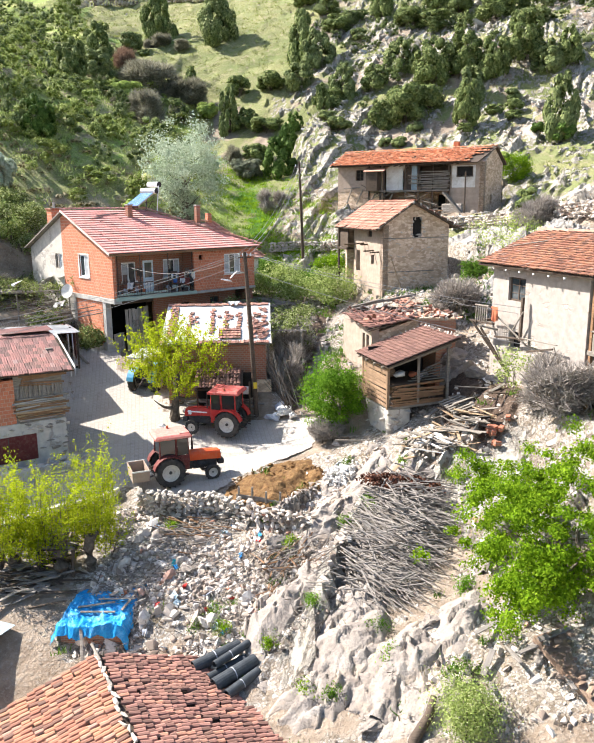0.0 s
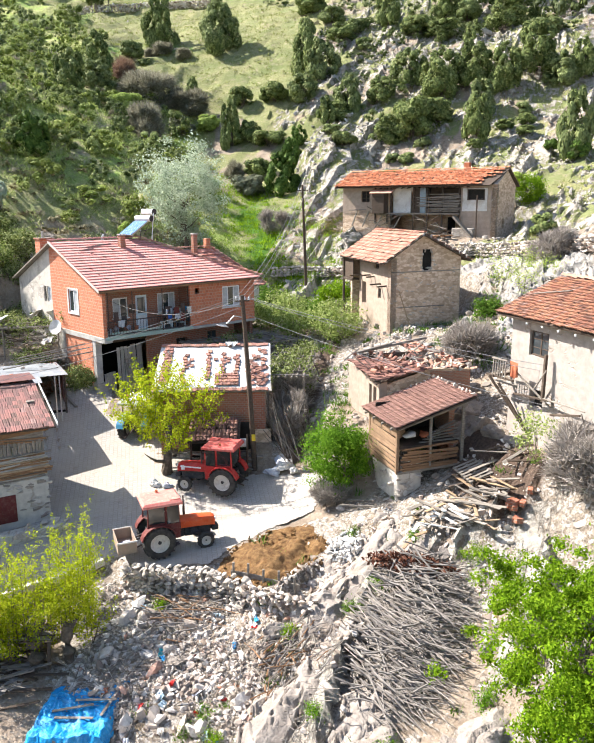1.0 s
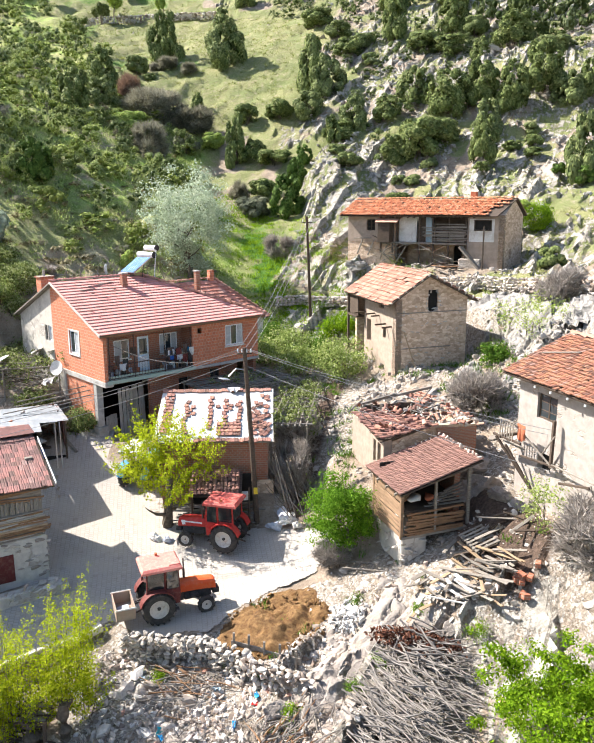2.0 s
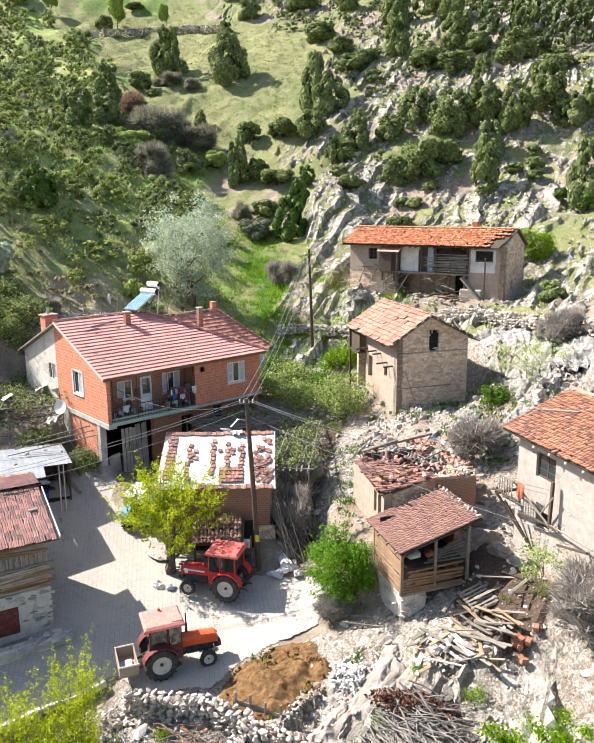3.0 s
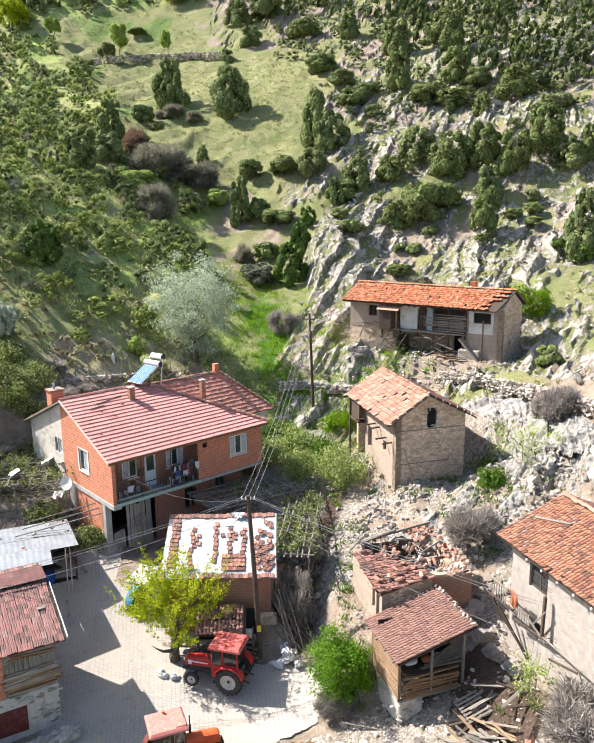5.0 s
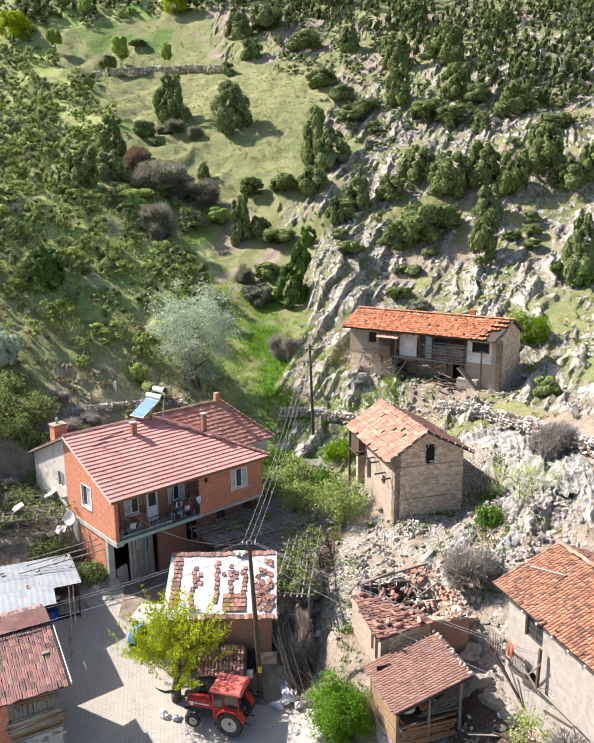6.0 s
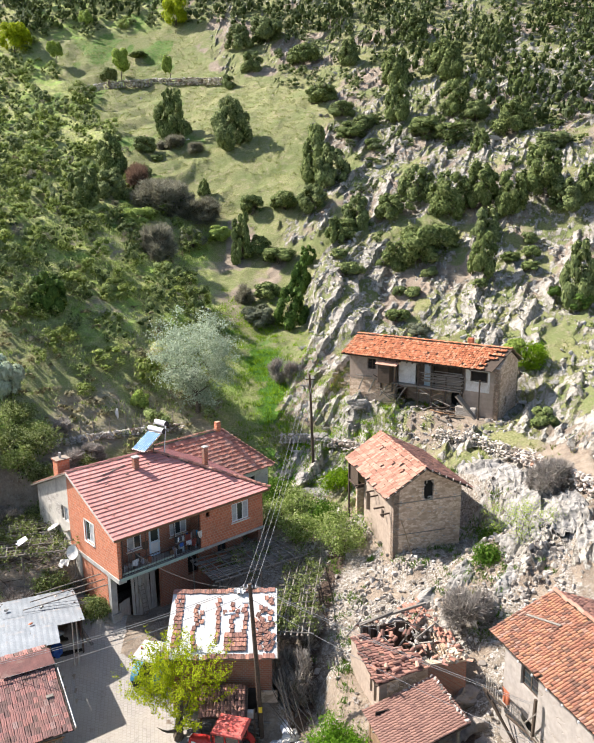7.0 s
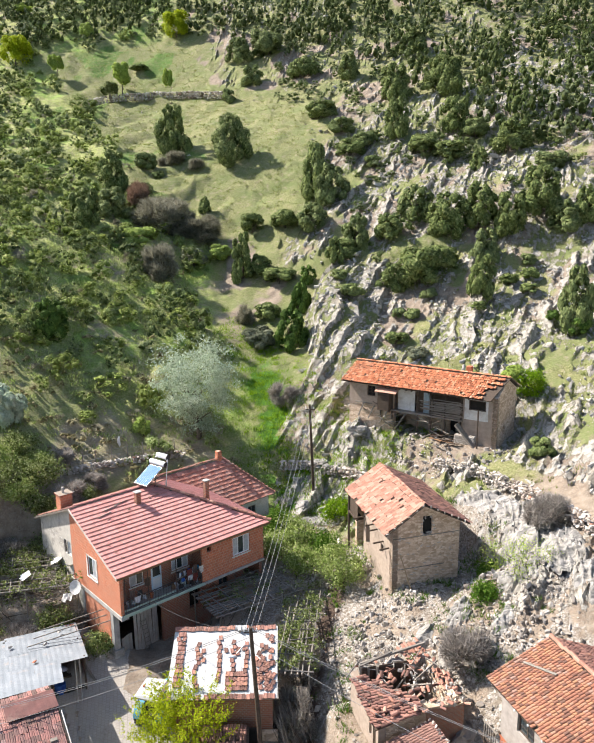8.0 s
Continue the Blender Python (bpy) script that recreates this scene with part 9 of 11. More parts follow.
def bush_shape(seed, cone, lobes, leaves, size, core=1.0, twig=False):
    """A unit bush, one wide and one high: knobbly twig masses, with sprays of leaves standing out of them."""
    r = np.random.default_rng(seed)
    k = np.arange(lobes)
    if cone == "egg":
        z = 0.06 + 0.86 * ((k + r.uniform(0, 1, lobes)) / lobes) ** 1.1
        w = 0.03 + 0.40 * np.sqrt(np.clip(1 - ((z - 0.34) / 0.70) ** 2, 0.0, 1)) * (1.1 - 0.25 * z)
        rad = (0.10 + 0.09 * (1 - z)) * r.uniform(0.7, 1.3, lobes)
    elif cone:
        z = 0.08 + 0.80 * ((k + r.uniform(0, 1, lobes)) / lobes) ** 1.15
        w = 0.03 + 0.42 * np.clip(1 - z, 0, 1) ** 0.75 * np.where(z < 0.16, 0.85, 1)
        rad = (0.07 + 0.12 * (1 - z)) * r.uniform(0.7, 1.3, lobes)
    else:
        z = r.uniform(0.12, 0.68, lobes)
        w = 0.36 * np.sqrt(np.clip(1 - ((z - 0.25) / 0.62) ** 2, 0.03, 1))
        rad = r.uniform(0.12, 0.22, lobes)
    a = k * 2.4 + r.uniform(-0.6, 0.6, lobes)
    q = w * r.uniform(0.45, 1.1, lobes)
    c = np.stack([np.cos(a) * q, np.sin(a) * q, z], 1)
    tall = np.array([1, 1, 1.05 if cone else 0.9])
    V, F = [], []
    for i in range(lobes):
        V.append(c[i] + ICO_V * r.uniform(0.5, 0.92, (12, 1)) * rad[i] * tall * core)
        F.append(ICO_F + 12 * i)
    # leaves on the outside of the masses
    own = r.choice(lobes, leaves, p=rad ** 2 / (rad ** 2).sum())
    d = r.normal(size=(leaves, 3))
    d /= np.linalg.norm(d, axis=1)[:, None]
    out = c[own] - [0, 0, 0.3]
    out /= np.linalg.norm(out, axis=1)[:, None] + 1e-9
    d = d + out * 0.7 + [0, 0, 0.2]
    d /= np.linalg.norm(d, axis=1)[:, None]
    pos = c[own] + d * (rad[own] * r.uniform(0.80, 1.16, leaves))[:, None] * tall
    nrm = d + [0, 0, 0.15] + r.normal(0, 0.28, (leaves, 3))
    nrm /= np.linalg.norm(nrm, axis=1)[:, None]
    way = r.normal(0, 0.6, (leaves, 3)) + d * 0.6 + [0, 0, 0.7 if cone else 0.15]
    way -= nrm * (way * nrm).sum(1)[:, None]
    way /= np.linalg.norm(way, axis=1)[:, None] + 1e-9
    side = np.cross(nrm, way)
    s = (size * r.uniform(0.6, 1.4, leaves))[:, None]
    if twig:
        # bare shoots, long and thin
        way = d + r.normal(0, 0.45, (leaves, 3)) + [0, 0, 0.5]
        way /= np.linalg.norm(way, axis=1)[:, None]
        side = np.cross(way, r.normal(size=(leaves, 3)))
        side /= np.linalg.norm(side, axis=1)[:, None] + 1e-9
        tri = np.stack([pos + way * s * 1.5, pos - way * s * 1.5 + side * s * 0.13, pos - way * s * 1.5 - side * s * 0.13], 1).reshape(-1, 3)
    else:
        tri = np.stack([pos + way * s, pos - way * s * 0.6 + side * s * 0.55, pos - way * s * 0.7 - side * s * 0.5], 1).reshape(-1, 3)
    V.append(tri)
    F.append(np.arange(leaves * 3).reshape(-1, 3) + 12 * lobes)
    v = np.concatenate(V)
    v[:, :2] *= 0.5 / np.percentile(np.hypot(v[:, 0], v[:, 1]), 97)
    v[:, 2] *= 1 / np.percentile(v[:, 2], 99)
    return v, np.concatenate(F), 12 * lobes


def tree(name, label, category, x, y, height, half, leaf, clumps, per, size, seed, trunk=0.16, shape="round", clear=0.25, z=None, spread=0.3, group="", trunks=1, limbs=0):
    """A tapered trunk with limbs, and a crown of leaf clumps with gaps. half: the crown's half sizes."""
    r = np.random.default_rng(seed)
    z = on_land(x, y) - 0.1 if z is None else z
    t = thing(name, label, category, pose(x, y, z, 0, 0, r.uniform(0, 360)), group)
    g = Geo()
    cz = height - half[2]
    tips = []
    for k in range(trunks):
        off = Vector(r.normal(0, 0.25, 3)) if trunks > 1 else Vector((0, 0, 0))
        off.z = 0
        tp = limb_points(off, (off.x, off.y, 2.0), max(height * clear, 0.4) + half[2] * 0.9, r, 5, 0.12)
        g.path(tp, list(np.linspace(trunk, trunk * 0.3, 6)), 8)
        for i in range(7 if trunks == 1 else 3):
            q = Vector(tp[2 + i % 4])
            a = r.uniform(0, 6.28)
            d = (math.cos(a) * half[0], math.sin(a) * half[1], half[2] * r.uniform(0.1, 0.9))
            lp = limb_points(q, d, Vector(d).length * r.uniform(0.5, 0.85), r, 4, 0.25)
            g.path(lp, list(np.linspace(trunk * 0.4, 0.012, 5)), 5)
            tips.append(lp[-1])
    d = r.normal(size=(clumps, 3))
    d /= np.linalg.norm(d, axis=1)[:, None]
    rad = r.uniform(0.25, 1.0, clumps) ** 0.42
    c = d * rad[:, None]
    if shape == "cone":
        c[:, 2] = r.uniform(-1, 1, clumps)
        w = (1 - c[:, 2]) / 2
        w = 0.2 + 0.85 * w ** 0.55
        w *= np.where(c[:, 2] < -0.75, 0.75, 1.0)
        an = r.uniform(0, 6.28, clumps)
        rr = w * r.uniform(0.3, 1.0, clumps) ** 0.5
        c[:, 0], c[:, 1] = np.cos(an) * rr, np.sin(an) * rr
    lob = 1 + 0.28 * np.sin(d[:, 0] * 5 + seed) * np.cos(d[:, 1] * 4 + seed * 0.7) + r.normal(0, 0.08, clumps)
    if limbs:
        c = c[r.integers(0, limbs, clumps)] * 0.92 + r.normal(0, 0.15, (clumps, 3)) * [1, 1, 0.7]
    c = c * lob[:, None] * np.array(half) + [0, 0, cz]
    if shape == "shoot":
        # upright spring shoots
        base = c.copy()
        reps = []
        grow = r.uniform(0.35, 1.6, clumps)
        for k in range(12):
            reps.append(base + np.stack([r.normal(0, 0.10, clumps) + (base[:, 0]) * 0.05 * k, r.normal(0, 0.10, clumps) + base[:, 1] * 0.05 * k, 0.11 * k * grow + r.normal(0, 0.04, clumps)], 1))
        pos = np.concatenate(reps)
        pos = np.repeat(pos, max(1, per // 9), 0) + r.normal(0, spread * 0.32, (len(pos) * max(1, per // 9), 3))
        for k in range(0, clumps, 3):
            g.path([tuple(base[k] - [0, 0, 0.3]), tuple(base[k] + [0.0, 0, 0.5]), tuple(base[k] + [0.03, 0.02, 1.2])], [0.012, 0.008, 0.003], 4)
    else:
        cs = spread * r.uniform(0.6, 1.3, clumps)
        pos = np.repeat(c, per, 0) + r.normal(size=(clumps * per, 3)) * np.repeat(cs, per)[:, None] * np.array([1, 1, 0.7])
    trunk_part = part("trunk" if trunks < 4 else "branchwork", g, M_BARK, t)
    if trunks > 3:
        tagged(trunk_part, kind="stuff")
    if leaf is L_BARE:
        v, f, _ = bush_shape(seed, False, 20, 3200, 0.085, 0.1, True)
        me = fast_mesh("crown", v * [2.2 * half[0], 2.2 * half[1], height], f)
        me.materials.append(leaf)
        part("crown", me, None, t)
        return t
    k = len(pos) // clumps
    mid = np.tile(c, (k, 1)) if shape == "shoot" else np.repeat(c, per, 0)
    way = 0.55 * (pos - np.array([0, 0, cz - half[2] * 0.25])) / np.array(half) + 0.7 * (pos - mid[:len(pos)]) / spread + [0, 0, 0.25]
    v, f = leaf_arrays(pos, size, r, None if shape == "shoot" else way)
    me = fast_mesh("crown", v, f)
    me.materials.append(leaf)
    part("crown", me, None, t)
    return t


# trees of the village
tree("roadside_tree", "pollarded tree with yellow-green spring shoots beside the yard", "tree", -6.9, 39.5, 5.2, (1.9, 1.7, 1.7), L_YELLOW, 190, 54, 0.058, 201, trunk=0.34, shape="shoot", spread=0.19, clear=0.3, z=2.75)
tree("round_tree", "dense round bright green tree beside the plank shed", "tree", 1.75, 35.35, 4.3, (1.5, 1.4, 1.7), L_DEEP, 210, 80, 0.055, 202, trunk=0.12, clear=0.2, spread=0.22, trunks=2, z=3.2, limbs=46)
tree("walnut_tree", "large leafy tree with vivid green foliage on the rocky bank", "tree", 8.2, 21.5, 6.4, (3.6, 3.4, 2.7), L_GREEN, 300, 170, 0.056, 203, trunk=0.2, clear=0.15, spread=0.18, trunks=4, z=1.3, limbs=58)
tree("silver_tree", "silvery grey-green tree behind the farmhouse", "tree", -10.4, 70.5, 9.6, (3.6, 3.4, 4.5), L_SILVER, 190, 95, 0.10, 204, trunk=0.2, clear=0.08, spread=0.42, trunks=4)
tree("spring_bush", "yellow-green bush with thin upright shoots by the lane kerb", "bush", -10.6, 27.6, 3.4, (1.8, 1.2, 1.2), L_YELLOW, 105, 60, 0.045, 205, trunk=0.07, shape="shoot", spread=0.19, clear=0.1, trunks=4)
tree("spring_bush", "yellow-green bush with thin upright shoots by the lane kerb", "bush", -8.9, 29.4, 3.2, (1.0, 0.9, 1.2), L_YELLOW, 64, 60, 0.045, 206, trunk=0.06, shape="shoot", spread=0.19, clear=0.1, trunks=3)
tree("spring_bush", "low yellow-green bush on the rubble bank", "bush", -8.2, 28.1, 1.7, (0.8, 0.7, 0.7), L_YELLOW, 70, 60, 0.042, 208, trunk=0.04, shape="shoot", spread=0.2, clear=0.1, trunks=2)
tree("spring_bush", "yellow-green shoots drooping over the lane bank", "bush", -9.7, 27.2, 2.3, (1.6, 0.9, 0.9), L_YELLOW, 120, 60, 0.045, 214, trunk=0.05, shape="shoot", spread=0.2, clear=0.1, trunks=4)
tree("spring_bush", "yellow-green shoots drooping over the lane bank", "bush", -12.2, 26.6, 2.6, (1.4, 0.9, 0.9), L_YELLOW, 90, 60, 0.045, 215, trunk=0.05, shape="shoot", spread=0.2, clear=0.1, trunks=4)
tree("thin_bush", "sparse pale green bush against the plastered house", "bush", 9.6, 31.6, 2.9, (0.9, 0.8, 0.9), L_SCRUB, 36, 22, 0.06, 209, trunk=0.035, clear=0.3, spread=0.2, trunks=3, z=5.9)
tree("spring_bush", "yellow-green shoots drooping over the lane bank", "bush", -9.7, 27.2, 2.3, (1.6, 0.9, 0.9), L_YELLOW, 120, 60, 0.045, 214, trunk=0.05, shape="shoot", spread=0.2, clear=0.1, trunks=4)
tree("spring_bush", "yellow-green shoots drooping over the lane bank", "bush", -12.2, 26.6, 2.6, (1.4, 0.9, 0.9), L_YELLOW, 90, 60, 0.045, 215, trunk=0.05, shape="shoot", spread=0.2, clear=0.1, trunks=4)
tree("thin_bush", "sparse pale green shrub among the rocks above the plastered house", "bush", 13.2, 46.6, 3.0, (2.0, 1.8, 1.1), L_LIME, 70, 26, 0.05, 214, trunk=0.035, clear=0.2, spread=0.26, trunks=3)
tree("grey_bush", "bare grey twiggy bush beside the ruin", "bush", 9.0, 42.2, 2.4, (1.6, 1.5, 1.2), L_BARE, 120, 62, 0.046, 210, trunk=0.04, clear=0.05, spread=0.3, trunks=4)
tree("grey_bush", "bare grey twiggy bush under the plastered house", "bush", 10.8, 29.2, 2.2, (1.7, 1.6, 1.1), L_BARE, 120, 62, 0.046, 211, trunk=0.04, clear=0.05, spread=0.3, trunks=4)
tree("grey_bush", "bare grey twiggy bush on the limestone slope", "bush", 16.2, 50.8, 2.4, (1.5, 1.5, 1.2), L_BARE, 110, 62, 0.046, 212, trunk=0.04, clear=0.05, spread=0.3, trunks=4)
tree("grey_bush", "bare grey brush at the gully side", "bush", -2.6, 77.0, 2.6, (1.8, 1.6, 1.2), L_BARE, 110, 62, 0.046, 213, trunk=0.04, clear=0.05, spread=0.35, trunks=4)
for k, (x, y, hh, w, mt) in enumerate(((2.2, 52.8, 2.8, 1.8, L_SCRUB), (-0.8, 57.2, 2.2, 1.5, L_SCRUB), (-2.2, 59.0, 2.0, 1.3, L_GRASS), (1.2, 56.0, 1.6, 1.1, L_GRASS), (2.6, 60.5, 1.6, 1.3, L_GREEN), (20.3, 70.2, 2.6, 1.5, L_GREEN), (12.4, 50.4, 1.2, 0.9, L_GRASS), (11.0, 46.0, 0.95, 0.7, L_GRASS), (4.7, 17.9, 1.6, 0.8, L_SCRUB), (4.9, 19.4, 0.9, 0.5, L_GRASS), (-12.2, 62.5, 1.3, 1.2, L_GREEN), *((x, y, 0.45 + 0.06 * (i % 5), 0.26 + 0.04 * (i % 4), (L_DEEP, L_GREEN, L_GRASS)[i % 3]) for i, (x, y) in enumerate(((0.5, 23.6), (-1.0, 22.9), (1.9, 27.9), (3.0, 28.7), (-2.8, 23.9), (-3.9, 24.3), (-3.3, 24.9), (0.1, 20.6), (1.1, 20.2), (2.9, 20.9), (-5.7, 29.9), (2.2, 31.9), (4.6, 30.2), (6.4, 28.7), (2.6, 22.2), (5.6, 22.8), (-0.4, 27.5)))))):
    tree("green_bush", "leafy green bush among the stones", "bush", x, y, hh, (w, w * 0.9, hh * 0.46), mt, int(70 * w) if y > 33 else int(150 * w) if hh > 0.9 else 22, 34 if y > 33 else 60 if hh > 0.9 else 24, 0.085 if y > 33 else 0.038, 220 + k, trunk=0.05 if hh > 0.9 else 0.012, clear=0.08, spread=0.28 if hh > 0.9 else 0.13, trunks=3, limbs=0 if hh > 0.9 else 7)

# standing trees of the hillside: x, y, height, half width, habit
PASTURE_TREES = [(-23.8, 135.9, 9.1, 2.5, "egg"), (-12.9, 129.7, 8.8, 2.9, "egg"), (-30.5, 120.4, 7.2, 2.2, "egg"), (-27.2, 128.9, 3.1, 1.6, "round"), (-24.6, 126.6, 1.4, 1.0, "round"), (-16.0, 117.6, 2.8, 0.9, "cone"), (-16.2, 156.7, 3.2, 1.2, "round"), (-37.8, 175.2, 1.5, 1.8, "round"), (-22.6, 131.2, 2.8, 1.6, "thorn"), (-19.0, 129.6, 2.2, 1.4, "thorn"), (-24.6, 131.4, 2.0, 1.2, "thorn"), (-26.7, 119.8, 1.8, 1.5, "round"), (-25.6, 121.4, 1.7, 0.8, "round")]
GULLY_TREES = [(-25.2, 114.2, 5.4, 1.7, "russet"), (-21.2, 111.2, 6.3, 3.8, "thorn"), (-15.7, 111.1, 4.3, 2.9, "thorn"), (-19.3, 98.4, 5.3, 2.1, "thorn"), (-16.0, 105.0, 3.1, 1.6, "grey"), (-9.2, 103.5, 7.3, 1.3, "egg"), (-6.9, 103.4, 3.2, 1.6, "egg"), (-8.5, 111.9, 3.3, 1.5, "round"), (-3.6, 111.0, 3.2, 1.8, "round"), (-4.2, 100.7, 2.5, 1.9, "round"), (-5.2, 94.5, 2.3, 1.5, "round"), (-12.5, 107.3, 2.6, 1.4, "bright"), (-23.3, 105.2, 2.8, 2.1, "bright"), (-2.0, 87.8, 5.2, 1.7, "cypress"), (-1.2, 94.8, 4.3, 1.2, "cypress"), (-0.3, 98.9, 2.9, 1.0, "cypress"), (-5.8, 88.8, 2.7, 1.7, "grey"), (-7.9, 93.7, 2.7, 1.2, "thorn"), (-25.6, 75.4, 4.2, 1.6, "cypress"), (-30.1, 104.5, 6.0, 2.0, "egg"), (-28.4, 110.6, 4.7, 2.4, "egg"), (-25.2, 63.2, 4.2, 1.3, "silver"), (-15.3, 68.5, 2.1, 0.7, "bright")]
SPUR_JUNIPERS = [(0.6, 116.7, 9.0, 2.1, "egg"), (2.9, 114.4, 6.4, 2.2, "egg"), (0.3, 108.9, 4.4, 2.1, "egg"), (6.1, 102.6, 5.7, 1.6, "egg"), (4.6, 102.2, 2.9, 2.1, "round"), (10.4, 102.5, 3.6, 1.6, "egg"), (3.1, 99.6, 3.7, 1.0, "egg"), (4.9, 90.8, 2.0, 1.3, "round"), (3.6, 95.6, 1.4, 1.0, "round"), (10.3, 94.0, 4.0, 1.7, "egg"), (13.2, 93.9, 5.2, 2.6, "round"), (16.3, 95.2, 3.4, 1.7, "round"), (14.1, 91.2, 1.6, 0.9, "round"), (11.8, 88.0, 1.5, 0.9, "round"), (10.2, 88.6, 1.3, 0.7, "round"), (9.6, 84.0, 1.7, 1.2, "round"), (11.5, 80.5, 1.4, 1.0, "grey"), (14.3, 105.1, 5.2, 2.0, "egg"), (17.8, 100.3, 6.2, 2.5, "egg"), (21.6, 100.2, 6.3, 2.2, "egg"), (24.7, 98.1, 5.9, 1.8, "egg")]
SLOPE_JUNIPERS = [(29.1, 99.6, 7.1, 2.5, "egg"), (31.5, 96.7, 4.5, 1.9, "egg"), (33.8, 97.1, 4.9, 1.5, "egg"), (21.4, 94.5, 4.7, 1.7, "egg"), (19.5, 88.1, 5.1, 1.5, "egg"), (26.0, 92.8, 1.5, 0.9, "round"), (25.5, 90.3, 1.5, 0.9, "round"), (23.2, 90.0, 1.3, 0.9, "round"), (24.8, 88.0, 1.2, 1.0, "round"), (18.7, 85.4, 1.1, 0.7, "round"), (27.5, 79.9, 7.5, 1.7, "egg"), (27.5, 78.5, 2.3, 1.0, "deep"), (25.5, 81.0, 1.3, 0.7, "deep"), (18.8, 70.9, 2.5, 1.4, "lime"), (18.7, 60.6, 1.8, 0.9, "round"), (24.1, 113.3, 3.8, 1.2, "egg"), (21.0, 118.9, 3.1, 2.2, "round"), (17.5, 121.9, 3.3, 2.3, "round"), (9.5, 121.5, 2.0, 1.0, "round")]
UPPER_JUNIPERS = [(13.7, 127.7, 7.3, 1.9, "egg"), (14.7, 141.9, 7.3, 2.6, "egg"), (7.3, 155.7, 5.6, 1.9, "egg"), (23.4, 140.2, 7.6, 3.0, "egg"), (23.0, 126.5, 6.3, 2.3, "egg"), (25.5, 123.9, 3.4, 1.9, "round"), (30.0, 117.8, 5.1, 2.8, "egg"), (6.4, 124.8, 3.1, 2.2, "round"), (5.0, 131.7, 2.8, 2.0, "round"), (8.7, 127.8, 2.7, 1.7, "round"), (2.0, 138.4, 3.4, 2.3, "round"), (32.6, 108.5, 2.7, 1.9, "round"), (20.2, 162.0, 5.9, 2.4, "egg"), (-1.6, 160.4, 4.4, 2.7, "round"), (-9.4, 171.6, 5.7, 3.0, "round"), (-15.5, 172.2, 5.9, 2.5, "egg"), (-12.2, 161.4, 4.6, 2.1, "egg")]
FIELD_TREES = [(-55.0, 170.9, 4.7, 1.7, "lime"), (-39.7, 166.1, 6.4, 2.3, "lime"), (-41.6, 163.1, 3.7, 1.9, "thin"), (-29.7, 164.6, 5.3, 1.2, "lime"), (-65.9, 177.3, 7.3, 2.8, "yellow"), (-31.6, 187.4, 6.9, 2.7, "yellow"), (-70.3, 196.5, 3.4, 2.6, "lime"), (-52.5, 186.7, 4.2, 1.8, "lime")]
def crown_mesh(name, v, f, mat, tone=None):
    me = fast_mesh(name, v, f)
    if tone is not None:
        at = me.attributes.new("tone", "FLOAT", "POINT")
        at.data.foreach_set("value", tone.astype(np.float32))
    me.polygons.foreach_set("use_smooth", np.ones(len(f), bool))
    me.materials.append(mat)
    return me


def hill_tree(name, label, x, y, hh, w, shape, leaf, seed):
    """A tree of the slope: a short trunk with limbs under a ragged crown."""
    r = np.random.default_rng(seed)
    t = thing(name, label, "tree" if hh > 3 else "bush", pose(x, y, on_land(x, y) - 0.12, 0, 0, r.uniform(0, 360)))
    lift = 0.34 * hh if name == "field_tree" else 0.02 * hh
    g = Geo()
    for k in range(1 if name == "field_tree" else 3):
        o = Vector((r.normal(0, 0.15), r.normal(0, 0.15), 0))
        p = limb_points(o, (o.x, o.y, 2), lift + hh * 0.45, r, 5, 0.13)
        g.path(p, list(np.linspace(0.05 + 0.012 * hh, 0.03, 6)), 7)
        for q in p[2:5]:
            a = r.uniform(0, 6.28)
            g.path(limb_points(q, (math.cos(a), math.sin(a), 0.7), w * 0.7, r, 4, 0.25), [0.05, 0.035, 0.025, 0.018, 0.01], 5)
    part("trunk", g, M_BARK, t)
    n = int(16 + 6 * w)
    v, f, inner = bush_shape(seed, {"cone": True, "egg": "egg"}.get(shape, False), n, int(60 * n + 620 * w * hh ** 0.5), (0.15 if name in ("thorn_tree", "russet_bush") else 0.08) / w ** 0.75, {"thorn_tree": 0.12, "field_tree": 0.3, "pale_bush": 0.35, "bright_bush": 0.4, "yellow_tree": 0.35, "russet_bush": 0.2}.get(name, 0.85), name in ("thorn_tree", "russet_bush"))
    wide = 1.9 if name == "field_tree" else 2.5
    v = v * [wide * w, wide * w * 0.94, (hh - lift) * (1.0 if name == "field_tree" else 0.84)] + [0, 0, lift]
    # inner twig masses get tone -1: dark twigs, with the crown's shade painted in
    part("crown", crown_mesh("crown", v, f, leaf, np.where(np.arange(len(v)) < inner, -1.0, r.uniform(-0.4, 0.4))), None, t)


